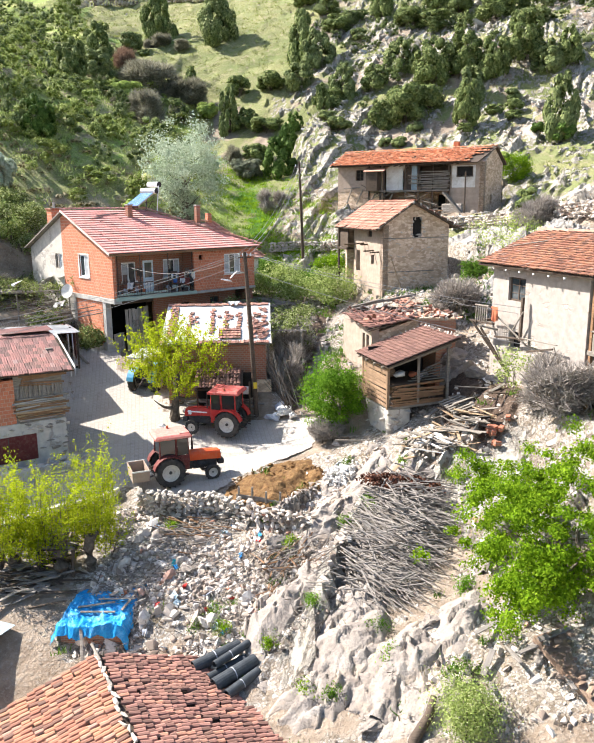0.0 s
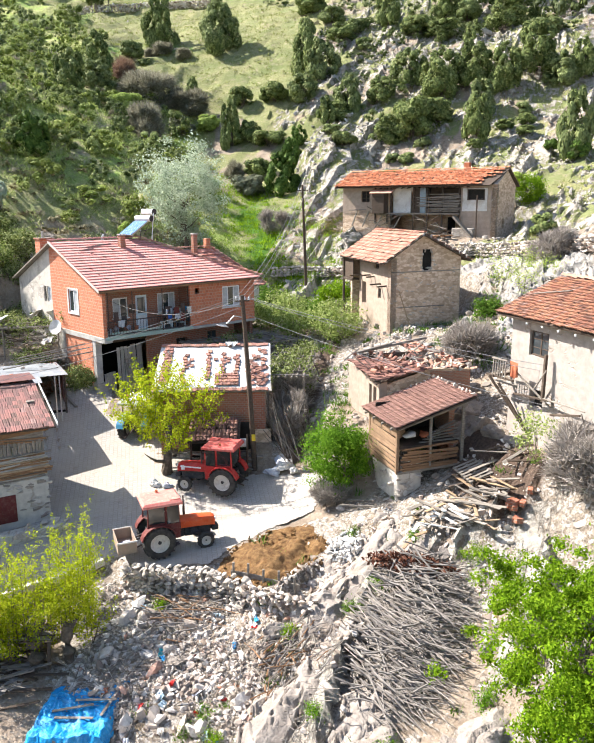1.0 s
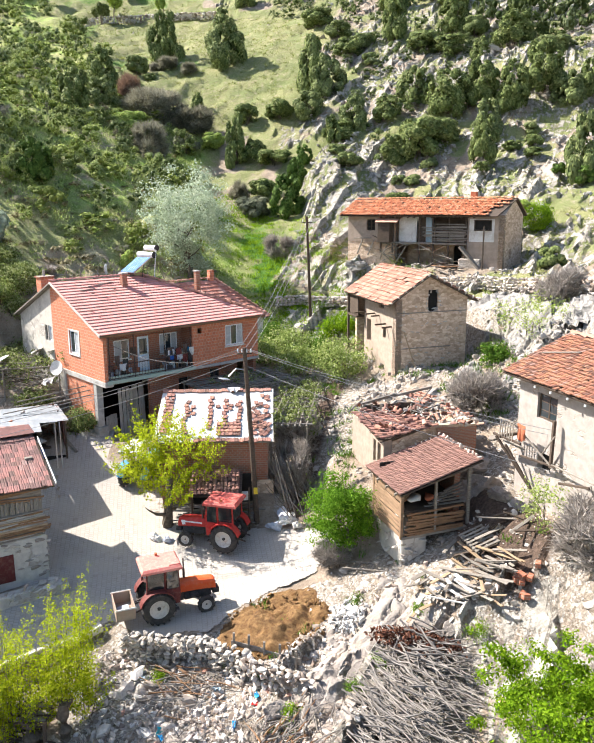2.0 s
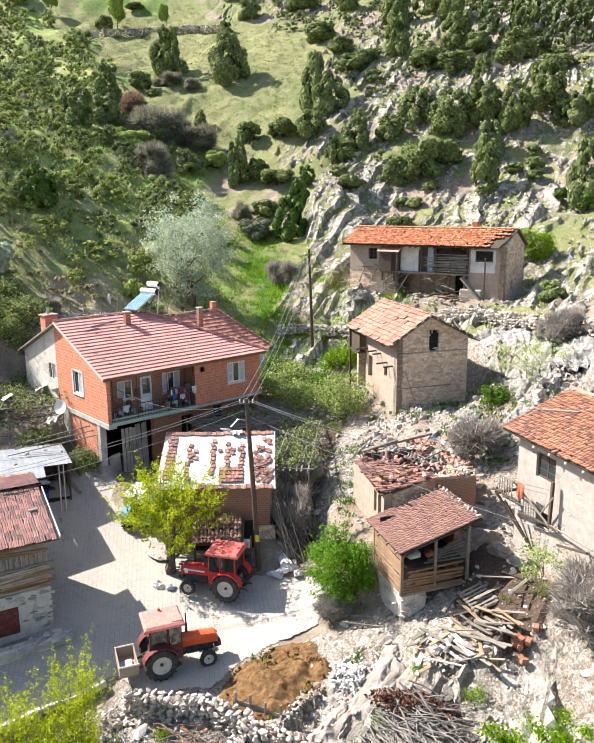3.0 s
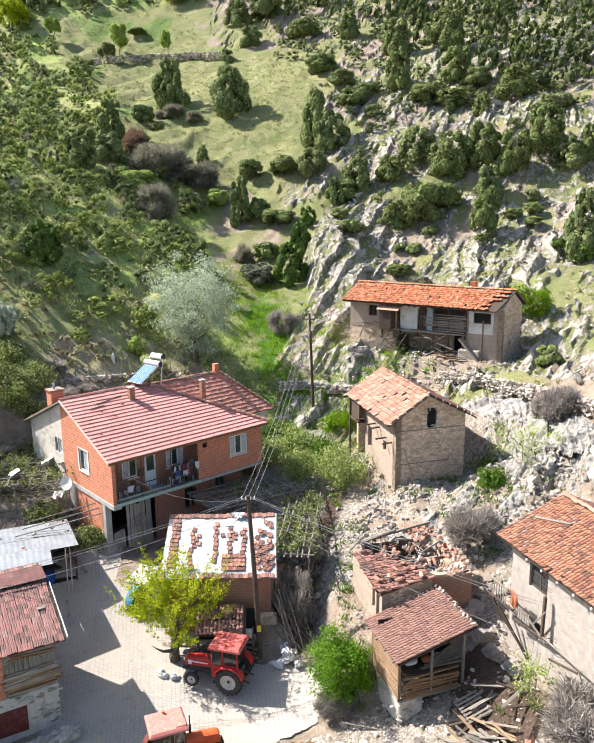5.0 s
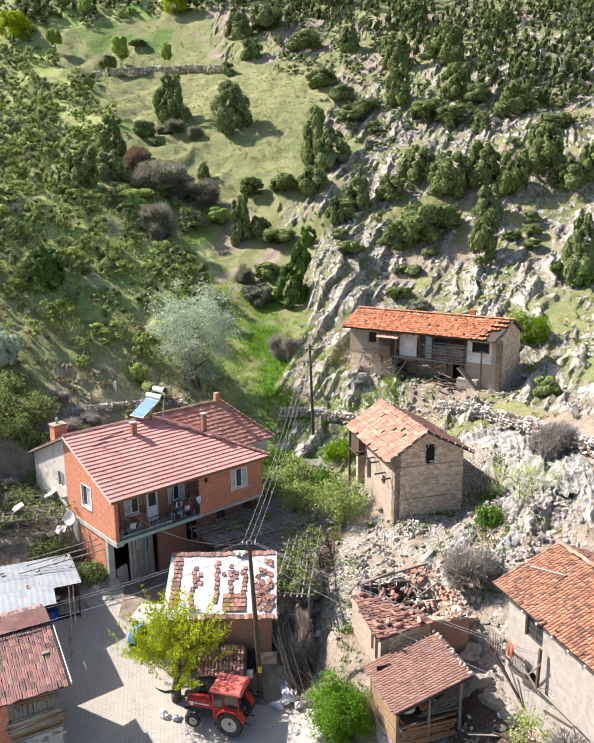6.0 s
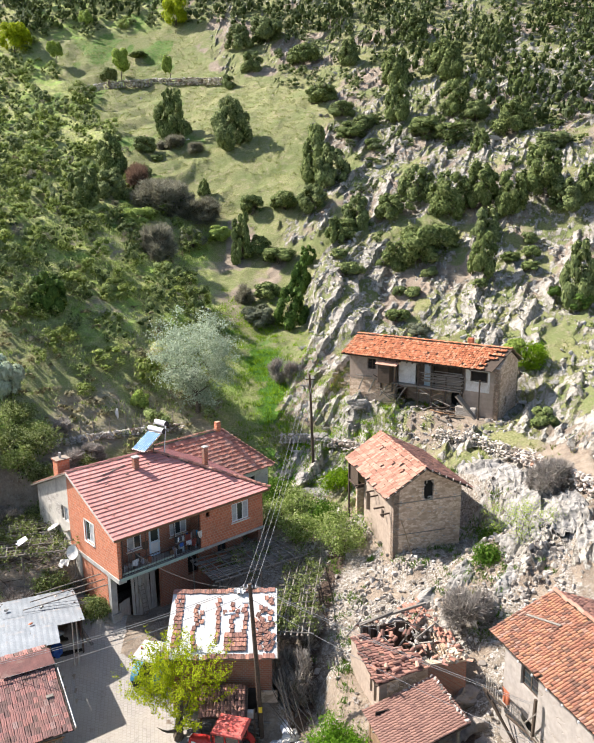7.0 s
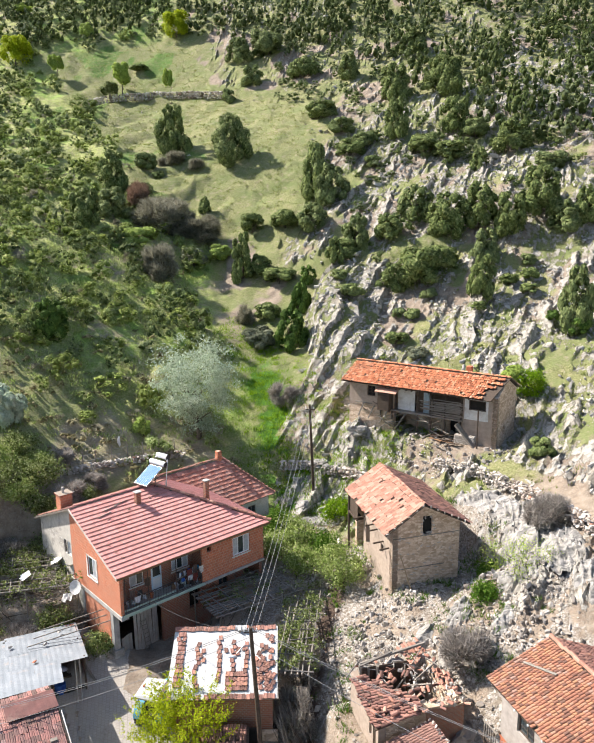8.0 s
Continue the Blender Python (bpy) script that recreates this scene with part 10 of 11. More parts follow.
HABIT = {"egg": ("juniper_tree", "dark green juniper with ragged crown", "egg", L_JUNIPER), "cone": ("juniper_tree", "small pointed dark juniper", "cone", L_JUNIPER), "round": ("juniper_bush", "low rounded dark green bush", "round", L_JUNIPER),
         "russet": ("russet_bush", "reddish-brown budding bush", "round", L_RUSSET), "thorn": ("thorn_tree", "bare grey twiggy thorn thicket", "round", L_THORN), "grey": ("pale_bush", "low grey-leaved bush", "round", L_BRINY), "bright": ("bright_bush", "small bright green bush", "round", L_LIME), "lime": ("field_tree", "light green young tree", "round", L_LIME), "thin": ("field_tree", "thin half-bare young tree", "round", L_VINE),
         "cypress": ("cypress_bush", "dense green conical juniper", "egg", L_CYPRESS), "silver": ("pale_bush", "silvery-leaved bush", "round", L_SILVER), "deep": ("green_bush", "dense vivid green bush", "round", L_CYPRESS), "yellow": ("yellow_tree", "yellow-leaved tree", "round", L_YELLOW)}
for k, (place, rows) in enumerate((("in the open pasture", PASTURE_TREES), ("beside the gully", GULLY_TREES), ("above the limestone spur", SPUR_JUNIPERS), ("on the stony slope", SLOPE_JUNIPERS), ("below the upper wood", UPPER_JUNIPERS), ("above the pasture wall", FIELD_TREES))):
    for j, (x, y, hh, w, habit) in enumerate(rows):
        nm, lab, shp, mt = HABIT[habit]
        hill_tree(nm, lab + " " + place, x, y, hh, w, shp, mt, 300 + 40 * k + j)


# ---- woods and scrub that cover the slopes ----
def wood(name, label, spots, shapes, mat, seed):
    """One mesh of many bushes: spots are rows x, y, width, height."""
    r = np.random.default_rng(seed)
    spots = np.array(spots)
    zs = land(spots[:, 0], spots[:, 1])
    V, F, T, o = [], [], [], 0
    for (x, y, w, hh), z in zip(spots, zs):
        v, f, inner = shapes[int(r.integers(len(shapes)))]
        a = r.uniform(0, 6.28)
        c, s = math.cos(a), math.sin(a)
        wx, wy = w * r.uniform(0.85, 1.25), w * r.uniform(0.85, 1.25)
        V.append(np.stack([v[:, 0] * c * wx - v[:, 1] * s * wy + x, v[:, 0] * s * wx + v[:, 1] * c * wy + y, v[:, 2] * hh + z - 0.1], 1))
        F.append(f + o)
        # -1 on the inner part puts the shade within each bush into its colour
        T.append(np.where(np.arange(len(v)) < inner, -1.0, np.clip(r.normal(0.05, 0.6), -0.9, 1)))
        o += len(v)
    return tagged(new(name, crown_mesh(name, np.concatenate(V), np.concatenate(F), mat, np.concatenate(T))), label, "scrub", kind="stuff")


def scatter(n, x0, x1, y0, y1, dens, seed, sizes):
    r = np.random.default_rng(seed)
    x, y = r.uniform(x0, x1, n), r.uniform(y0, y1, n)
    k = r.uniform(0, 1, n) < dens(x, y)
    x, y = x[k], y[k]
    w = r.uniform(*sizes[0], len(x)) * (0.75 + 0.5 * fbm(x * 0.2, y * 0.2, 2, seed))
    return np.stack([x, y, w, w * r.uniform(*sizes[1], len(x))], 1)


def spaced(step, x0, x1, y0, y1, dens, seed, sizes):
    """Bushes at an uneven spacing of about one step, so that few stand inside one another."""
    r = np.random.default_rng(seed)
    x, y = np.meshgrid(np.arange(x0, x1, step), np.arange(y0, y1, step))
    x, y = (x + r.uniform(-0.45, 0.45, x.shape) * step).ravel(), (y + r.uniform(-0.45, 0.45, x.shape) * step).ravel()
    k = r.uniform(0, 1, len(x)) < dens(x, y)
    k &= (y - 34) * 0.62 + 6 > np.abs(x)
    x, y = x[k], y[k]
    w = step * r.uniform(*sizes[0], len(x))
    return np.stack([x, y, w, w * r.uniform(*sizes[1], len(x))], 1)


def d_of(x, y):
    return x - spline(VALLEY_X, y)


ROUND = [bush_shape(400 + k, False, 12, 520, 0.040, 0.8) for k in range(10)]
EGG = [bush_shape(420 + k, "egg", 13, 460, 0.042, 0.8) for k in range(8)]
BARE = [bush_shape(480 + k, False, 9, 300, 0.10, 0.12, True) for k in range(5)]
FAR_ROUND = [bush_shape(440 + k, False, 7, 80, 0.105, 0.9) for k in range(6)]
FAR_EGG = [bush_shape(460 + k, "egg", 10, 150, 0.076, 0.9) for k in range(8)]
UPPER_WOOD = [(-31, 190), (-20, 178), (-8, 168), (4.3, 165), (17, 160.3), (18.5, 146.7), (21.9, 137), (23, 128), (28, 122), (33, 121), (38, 110), (44, 98), (120, 98), (140, 270), (-140, 270), (-140, 192), (-78, 182), (-64, 184), (-50, 187)]
# the shaded slope: thicker high up and in the hollow, thin and dry at its foot
thick = lambda x, y, s: smooth01(0.44, 0.54, fbm(x * 0.2, y * 0.2, 3, s))
left_slope = lambda x, y: smooth01(3.0, 6.0, -d_of(x, y)) * smooth01(60, 66, y) * (1 - meadow(x, y)) * (1 - smooth01(186, 192, y)) * (0.5 + 0.5 * smooth01(66, 76, y))
wood("oak_scrub", "dense olive-green oak scrub covering the slope", spaced(2.7, -100, -3, 60, 192, lambda x, y: left_slope(x, y) * (0.20 + 0.5 * thick(x, y, 91)), 501, ((0.55, 1.25), (0.55, 0.9))), ROUND, L_OAK, 502)
wood("juniper_scrub", "dark juniper among the oak scrub of the slope", spaced(3.5, -100, -3, 62, 192, lambda x, y: left_slope(x, y) * (0.30 + 0.36 * thick(x, y, 92)), 503, ((0.55, 1.0), (0.65, 1.05))), ROUND + EGG, L_JUNIPER, 504)
wood("light_scrub", "light green shrubs scattered through the scrub", spaced(4.0, -85, -4, 62, 190, lambda x, y: left_slope(x, y) * 0.28, 505, ((0.4, 0.75), (0.6, 0.95))), ROUND, L_SCRUB, 506)
wood("grey_scrub", "leafless grey thorn scrub on the slope", spaced(3.4, -70, -4, 60, 160, lambda x, y: left_slope(x, y) * (0.24 + 0.3 * (1 - smooth01(68, 76, y))), 515, ((0.35, 0.7), (0.45, 0.8))), BARE, L_THORN, 516)
TINY = [bush_shape(490 + k, False, 4, 60, 0.13, 0.8) for k in range(6)]
wood("undergrowth", "low olive and brown undergrowth between the shrubs", spaced(1.5, -60, -3, 60, 125, lambda x, y: smooth01(3.0, 6.0, -d_of(x, y)) * smooth01(60, 64, y) * (1 - meadow(x, y)) * (0.9 - 0.75 * smooth01(68, 80, y)), 517, ((0.4, 1.0), (0.45, 0.8))), TINY, L_UNDER, 518)
# the limestone slope: low scattered bushes, then an open wood that closes uphill
upper = lambda x, y: inside_outline(UPPER_WOOD, x + 4 * (fbm(x * 0.2, y * 0.2, 2, 45) - 0.5), y + 4 * (fbm(x * 0.2, y * 0.2, 2, 46) - 0.5))
right_slope = lambda x, y: smooth01(7.0, 9.5, d_of(x, y)) * (1 - meadow(x, y)) * (1 - upper(x, y))
wood("slope_scrub", "low dark scrub between the limestone outcrops", spaced(2.6, -6, 60, 98, 172, lambda x, y: right_slope(x, y) * (0.07 + 0.45 * smooth01(112, 122, y) * (1 - smooth01(14, 20, x)) + 0.14 * thick(x, y, 93)), 509, ((0.45, 1.1), (0.5, 0.9))), ROUND, L_JUNIPER, 510)
wood("dwarf_scrub", "tiny olive cushions of scrub on the stony slope", spaced(2.2, 0, 50, 62, 130, lambda x, y: smooth01(0.5, 2.0, x - spline(SPUR_X, y)) * (1 - meadow(x, y)) * 0.16 * (1 - inside_outline([(2, 60), (22, 60), (22, 68), (14, 74), (2, 74)], x, y)), 511, ((0.22, 0.5), (0.45, 0.75))), FAR_ROUND, L_OAK, 511)
wood("upper_wood", "close juniper wood on the upper hillside", spaced(4.3, -95, 95, 98, 246, lambda x, y: upper(x, y) * (0.74 + 0.26 * thick(x, y, 95)) * (1 - 0.45 * smooth01(0.56, 0.66, fbm(x * 0.1, y * 0.1, 3, 99))), 512, ((0.85, 1.3), (0.95, 1.35))), FAR_EGG, L_FARWOOD, 512)
wood("upper_scrub", "olive scrub filling the upper wood", spaced(3.2, -95, 95, 98, 246, lambda x, y: upper(x, y) * (0.42 + 0.38 * (x < -25)), 513, ((0.45, 0.9), (0.6, 0.95))), FAR_ROUND, L_JUNIPER, 514)


# ---- grass and weeds ----
def tufts(name, label, spots, mat, blade, per, seed, hh):
    """Short blades in tufts, one mesh."""
    r = np.random.default_rng(seed)
    spots = np.asarray(spots)
    z = land(spots[:, 0], spots[:, 1])
    base = np.repeat(np.stack([spots[:, 0], spots[:, 1], z], 1), per, 0)
    w = np.repeat(spots[:, 2], per)
    n = len(base)
    base[:, :2] += r.normal(size=(n, 2)) * w[:, None] * 0.35
    lean = r.normal(0, 0.5, (n, 2))
    h = hh * r.uniform(0.4, 1.2, n) * w
    tip = base + np.stack([lean[:, 0] * h, lean[:, 1] * h, h], 1)
    side = np.stack([r.normal(size=n), r.normal(size=n), np.zeros(n)], 1)
    side /= np.linalg.norm(side, axis=1)[:, None]
    v = np.stack([base - side * blade, base + side * blade, tip], 1).reshape(-1, 3)
    f = np.arange(n * 3).reshape(-1, 3)
    me = fast_mesh(name, v, f)
    me.materials.append(mat)
    return tagged(new(name, me), label, "grass", kind="stuff")


def patch_density(x, y):
    built = in_road(x, y)
    d = d_of(x, y)
    lush = np.exp(-((d - 0.5) / 4.0) ** 2) * smooth01(57, 63, y) * (1 - smooth01(86, 98, y)) + 1.4 * np.exp(-(((x - 4.6) / 4.4) ** 2 + ((y - 66.4) / 2.4) ** 2))
    return np.clip(lush, 0, 1) * (1 - built)


s = scatter(3400, -14, 12, 55, 98, patch_density, 521, ((0.5, 1.2), (1, 1)))
tufts("lush_grass", "bright green grass along the damp gully", s, L_GREEN, 0.028, 22, 522, 0.45)
s = scatter(6500, -55, 8, 96, 190, meadow, 523, ((0.5, 1.2), (1, 1)))
tufts("pasture_grass", "grazed olive grass of the pasture", s, L_PASTURE, 0.07, 8, 524, 0.3)
s = scatter(5200, -48, -2, 58, 118, lambda x, y: smooth01(1, 4, -d_of(x, y)) * (1 - meadow(x, y)) * smooth01(0.4, 0.55, fbm(x * 0.3, y * 0.3, 3, 96)) * (0.5 + 0.5 * smooth01(66, 76, y)), 531, ((0.5, 1.3), (1, 1)))
tufts("scrub_grass", "rough olive grass between the shrubs of the slope", s, L_SCRUB, 0.05, 14, 532, 0.42)
s = scatter(2600, 2, 46, 52, 116, lambda x, y: 0.8 * smooth01(2, 5, d_of(x, y)) * smooth01(0.45, 0.6, fbm(x * 0.25, y * 0.25, 3, 97)), 525, ((0.4, 1.0), (1, 1)))
tufts("slope_grass", "dry tufts between the limestone", s, L_PASTURE, 0.05, 10, 526, 0.4)
weeds_density = lambda x, y: (1 - in_road(x, y)) * smooth01(0.5, 0.62, fbm(x * 0.5, y * 0.5, 3, 98)) * 0.9
s = scatter(950, -9, 15, 18, 58, weeds_density, 527, ((0.25, 0.6), (1, 1)))
s = np.concatenate([s, scatter(520, 1.5, 14.5, 40, 60, lambda x, y: smooth01(0.47, 0.56, fbm(x * 0.55, y * 0.55, 3, 99)), 533, ((0.3, 0.8), (1, 1)))])
tufts("weeds", "green weeds sprouting among the rubble", s, L_GRASS, 0.03, 24, 528, 0.6)
s = scatter(420, -9, 15, 18, 60, weeds_density, 529, ((0.3, 0.7), (1, 1)))
tufts("dry_weeds", "dry straw-coloured weeds among the rubble", s, L_STRAW, 0.018, 20, 530, 0.6)

# ---- boulders and rubble ----
def boulder_mesh(seed, mat):
    r = np.random.default_rng(seed)
    bm = bmesh.new()
    bmesh.ops.create_icosphere(bm, subdivisions=4, radius=1)
    cuts = [(Vector(q / np.linalg.norm(q)), r.uniform(0.3, 0.7)) for q in r.normal(size=(12, 3))]
    for v in bm.verts:
        p = v.co.copy()
        for q, dd in cuts:
            k = p.dot(q) - dd
            if k > 0:
                p -= q * k * 0.93
        k = noise.fractal(p * 1.7 + Vector((seed, 0, 0)), 0.9, 2.1, 5)
        c = abs(noise.noise(Vector((p.x * 1.2, p.y * 3.2 + p.z * 2.0, p.z * 1.1)) + Vector((0, seed, 0))))
        k += 0.45 * noise.fractal(p * 5.0 + Vector((0, 0, seed)), 0.8, 2.2, 4)
        v.co = p * (1 + 0.15 * k) - p.normalized() * 0.12 * max(0, 0.12 - c) / 0.12
    me = bpy.data.meshes.new("boulder")
    bm.to_mesh(me)
    bm.free()
    me.materials.append(mat)
    return me


BOULDERS = [boulder_mesh(s, M_ROCK) for s in range(6)]
FAR_BOULDERS = [boulder_mesh(s, M_LEDGE) for s in range(6, 11)]
spots = [(2.6, 22.9, 0.45, 0.4, 0.4, 0), (4.3, 22.0, 0.5, 0.4, 0.35, 140), (2.3, 19.2, 0.5, 0.4, 0.3, 80), (4.2, 29.6, 0.5, 0.4, 0.3, 15), (2.6, 31.8, 0.5, 0.4, 0.25, 120), (5.6, 29.2, 0.5, 0.4, 0.35, 60),
         (8.8, 34.6, 0.55, 0.5, 0.55, 20), (7.9, 36.2, 1.0, 0.8, 0.8, 90), (8.3, 38.5, 1.3, 1.0, 0.9, 45), (9.3, 33.6, 0.6, 0.45, 0.5, 0), (-4.4, 27.2, 0.5, 0.35, 0.3, 15), (-1.0, 27.6, 0.5, 0.4, 0.3, 40),
         (-0.2, 62.0, 1.0, 0.6, 0.5, 80), (0.6, 60.2, 0.9, 0.7, 0.5, 10), (1.2, 68.0, 1.0, 0.7, 0.5, 60), (4.2, 69.0, 0.9, 0.7, 0.5, 10)]
for k, (x, y, a, b, c, turn) in enumerate(spots):
    ob = new("boulder", BOULDERS[k % 6] if y < 45 else FAR_BOULDERS[k % 5])
    near = y < 33 and x > -0.5
    ob.matrix_basis = pose(x, y, on_land(x, y) - c * (0.32 if near else 0.05), 6 * (k % 4) - 9, 5 * (k % 3) - 5, 58 + (turn % 40) - 20 if near else turn) @ Matrix.Diagonal((a * (2.1 if near else 1.5), b * 1.5, c * (0.9 if near else 1.3), 1))
    tagged(ob, "weathered pale grey limestone boulder bedded in the slope", "boulder", "limestone boulders")


def stone_field(name, label, n, x0, x1, y0, y1, dens, size, seed, mat=M_RUBBLE, flat=0.6, lie=None, up=0.0):
    """Loose stones as one mesh."""
    r = np.random.default_rng(seed)
    x, y = r.uniform(x0, x1, n), r.uniform(y0, y1, n)
    k = r.uniform(0, 1, n) < dens(x, y)
    x, y = x[k], y[k]
    z = land(x, y)
    V, F, o = [], [], 0
    for i in range(len(x)):
        p = STONE_PROTO[int(r.integers(8))]
        s = size[0] + (size[1] - size[0]) * r.random() ** 4
        if lie is None:
            m = np.array(Euler(r.uniform(0, 6.28, 3)).to_matrix()) * np.array([s * 1.1, s * 0.9, s * 0.75])
        else:
            # slabs that follow the bedding
            m = np.array(Euler((r.normal(0.95, 0.25), r.normal(0, 0.2), lie + r.normal(0, 0.3))).to_matrix()) * np.array([s * r.uniform(1.2, 2.4), s * r.uniform(0.5, 1.0), s * 0.6])
        q = p[0] @ m.T
        q[:, 2] *= 0.5 + flat * 0.5
        V.append(q + [x[i], y[i], z[i] + s * 0.12 + up * r.random()])
        F.append(np.array(p[1]) + o)
        o += len(q)
    me = fast_mesh(name, np.concatenate(V), np.concatenate(F))
    me.materials.append(mat)
    return tagged(new(name, me), label, "stones", kind="stuff")


off_road = lambda x, y: 1 - in_road(x, y)


def _path_stone():
    k = Mat("dusty_path_stone", 0.93)
    c = k.ramp(k.island(), [(0.0, (0.13, 0.115, 0.10)), (0.5, (0.33, 0.295, 0.26)), (1.0, (0.54, 0.50, 0.455))])
    n = k.noise(9, 5, 0.65, k.world_coords())
    k.colour(k.mix(k.step(n, 0.45, 0.75, 0, 0.5), c, (0.2, 0.16, 0.12))).bump(n, 0.6, 0.03)
    return k.m


M_PATHSTONE = _path_stone()
M_CHALK = grainy("chalk_stone", (0.52, 0.50, 0.47), (0.72, 0.70, 0.67), 3, 20, 0.92, 0.5, 0.03)
patchy = lambda x, y, s, lo=0.42, hi=0.58: smooth01(lo, hi, fbm(x * 0.45, y * 0.45, 3, s))
stone_field("rubble", "pale stone rubble and debris spilling down the bank", 15000, -8.2, 2.2, 22.5, 31.2, lambda x, y: off_road(x, y) * (0.12 + 0.88 * patchy(x, y, 101, 0.44, 0.58)) * (1 - smooth01(-1.0, 1.2, x) * 0.6), (0.015, 0.22), 601)
stone_field("rubble_blocks", "larger broken blocks lying in the rubble", 420, -8.0, 1.5, 22.8, 30.8, lambda x, y: off_road(x, y) * patchy(x, y, 109, 0.45, 0.6), (0.14, 0.5), 613)
stone_field("dung_clods", "clods of straw and dung breaking up the heap", 1400, -3.3, 1.2, 29.6, 33.9, lambda x, y: 1.0 * (((x + 1.1) / 2.2) ** 2 + ((y - 31.75) / 2.05) ** 2 < 1), (0.02, 0.16), 608, mat=M_MANURE, up=0.16)
stone_field("rubble_stones", "loose limestone lumps on the rocky bank", 3000, 0, 11, 17, 34.5, lambda x, y: off_road(x, y) * patchy(x, y, 102), (0.03, 0.24), 602)
stone_field("path_stones", "stones strewn on the gully path and below the stone house", 7000, -0.5, 13.5, 36, 56, lambda x, y: off_road(x, y) * (0.1 + 0.9 * patchy(x, y, 103, 0.4, 0.6)), (0.03, 0.26), 603, mat=M_PATHSTONE)
stone_field("scree", "grey limestone blocks and scree below the stone house", 4200, 3.0, 15.5, 40.5, 50.5, lambda x, y: off_road(x, y) * (0.06 + 0.94 * patchy(x, y, 108, 0.49, 0.6)), (0.03, 0.30), 610, mat=M_PATHSTONE, flat=0.8)
stone_field("wall_tumble", "tumbled wall stones before the derelict house", 1700, 3.5, 17, 60, 69.5, lambda x, y: patchy(x, y, 104), (0.06, 0.34), 604, mat=M_PATHSTONE)
stone_field("limestone_blocks", "broken limestone blocks jutting from the slope", 16000, -1, 46, 50, 118, lambda x, y: np.clip(0.12 * smooth01(1, 3, d_of(x, y)) + rocky(x, y) * 1.1, 0, 1) * smooth01(0.42, 0.55, fbm(x * 0.3 + y * 0.25, (y - x) * 0.5, 3, 105)) * (1 - 0.88 * smooth01(9, 11, x) * (1 - smooth01(60, 64, y)) * (1 - smooth01(2.5, 4, x - spline(FIELD_PATH, y)))), (0.06, 0.42), 605, mat=M_LIMESTONE, flat=0.9, lie=1.1)
stone_field("pasture_stones", "grey stones lying in the pasture", 160, -45, 4, 100, 186, lambda x, y: meadow(x, y) * patchy(x, y, 106), (0.12, 0.5), 606)
stone_field("far_blocks", "pale rocks between the junipers", 1100, 0, 70, 100, 160, lambda x, y: smooth01(0.45, 0.6, fbm(x * 0.16, y * 0.16, 4, 31)), (0.15, 0.7), 607, mat=M_LIMESTONE, flat=0.8, lie=1.1)


stone_field("white_stone_heap", "small heap of chalk-white stones beside the dung", 420, 1.0, 2.8, 30.4, 32.2, lambda x, y: 1.0 * (((x - 1.85) / 0.8) ** 2 + ((y - 31.3) / 0.75) ** 2 < 1), (0.07, 0.2), 609, mat=M_CHALK, up=0.35)


def litter():
    r = np.random.default_rng(611)
    cols = [M_TARP, M_PVC, M_CLOTH, M_BLUESHEET, M_TERRACOTTA, M_TEAL, M_WHITEWASH, M_REDBAG]
    for i in range(34):
        x, y = r.uniform(-7.5, -1.5), r.uniform(23.5, 30)
        me = drape(r.uniform(0.12, 0.35), r.uniform(0.12, 0.3), 0.08, 620 + i).mesh("plastic_bag")
        me.materials.append(cols[int(r.integers(len(cols)))])
        ob = new("plastic_bag", me)
        ob.matrix_basis = pose(x, y, on_land(x, y) + 0.16, r.uniform(40, 90), r.uniform(-30, 30), r.uniform(0, 360))
        tagged(ob, "crumpled plastic bag caught in the rubble", "litter", "scattered litter")


M_TEAL = grainy("teal_plastic", (0.0, 0.28, 0.33), (0.05, 0.45, 0.48), 3, 20, 0.4, 0.4, 0.02)
M_REDBAG = grainy("red_plastic", (0.42, 0.02, 0.02), (0.6, 0.05, 0.04), 3, 20, 0.4, 0.4, 0.02)
litter()


def board_heap(name, label, x, y, n, seed, length, spread, turn, mat):
    h = thing(name, label, "boards", pose(x, y, on_land(x, y)))
    r = np.random.default_rng(seed)
    for i in range(n):
        ln = r.uniform(*length)
        px, py = r.normal(0, spread, 2)
        pz = on_land(x + px, y + py) - on_land(x, y) + 0.08 + 0.05 * (i % 5)
        if name == "stick_heap":
            q = r.normal(0, 0.05, 2)
            g = Geo().path([(-ln / 2, 0, 0), (-ln * 0.1, q[0], 0.03), (ln / 2, q[1], 0)], [r.uniform(0.018, 0.04), 0.022, 0.01], 5)
            part("stick", g, mat[i % len(mat)], h, m=pose(px, py, pz, 0, r.normal(0, 10), turn + r.normal(0, 30)))
            continue
        g = Geo().add(*cbox(-ln / 2, ln / 2, -r.uniform(0.05, 0.1), r.uniform(0.05, 0.1), -0.018, 0.018, 0.004))
        part("board", g, mat[i % len(mat)], h, m=pose(px, py, pz, r.normal(0, 8), r.normal(0, 10), turn + r.normal(0, 22)))
    return h


board_heap("plank_heap", "heap of pale broken planks beside the shed", 7.0, 30.6, 26, 701, (1.0, 2.2), 0.55, -48, [M_WOOD_GREY, M_WOOD_TAN, M_WOOD_GREY])
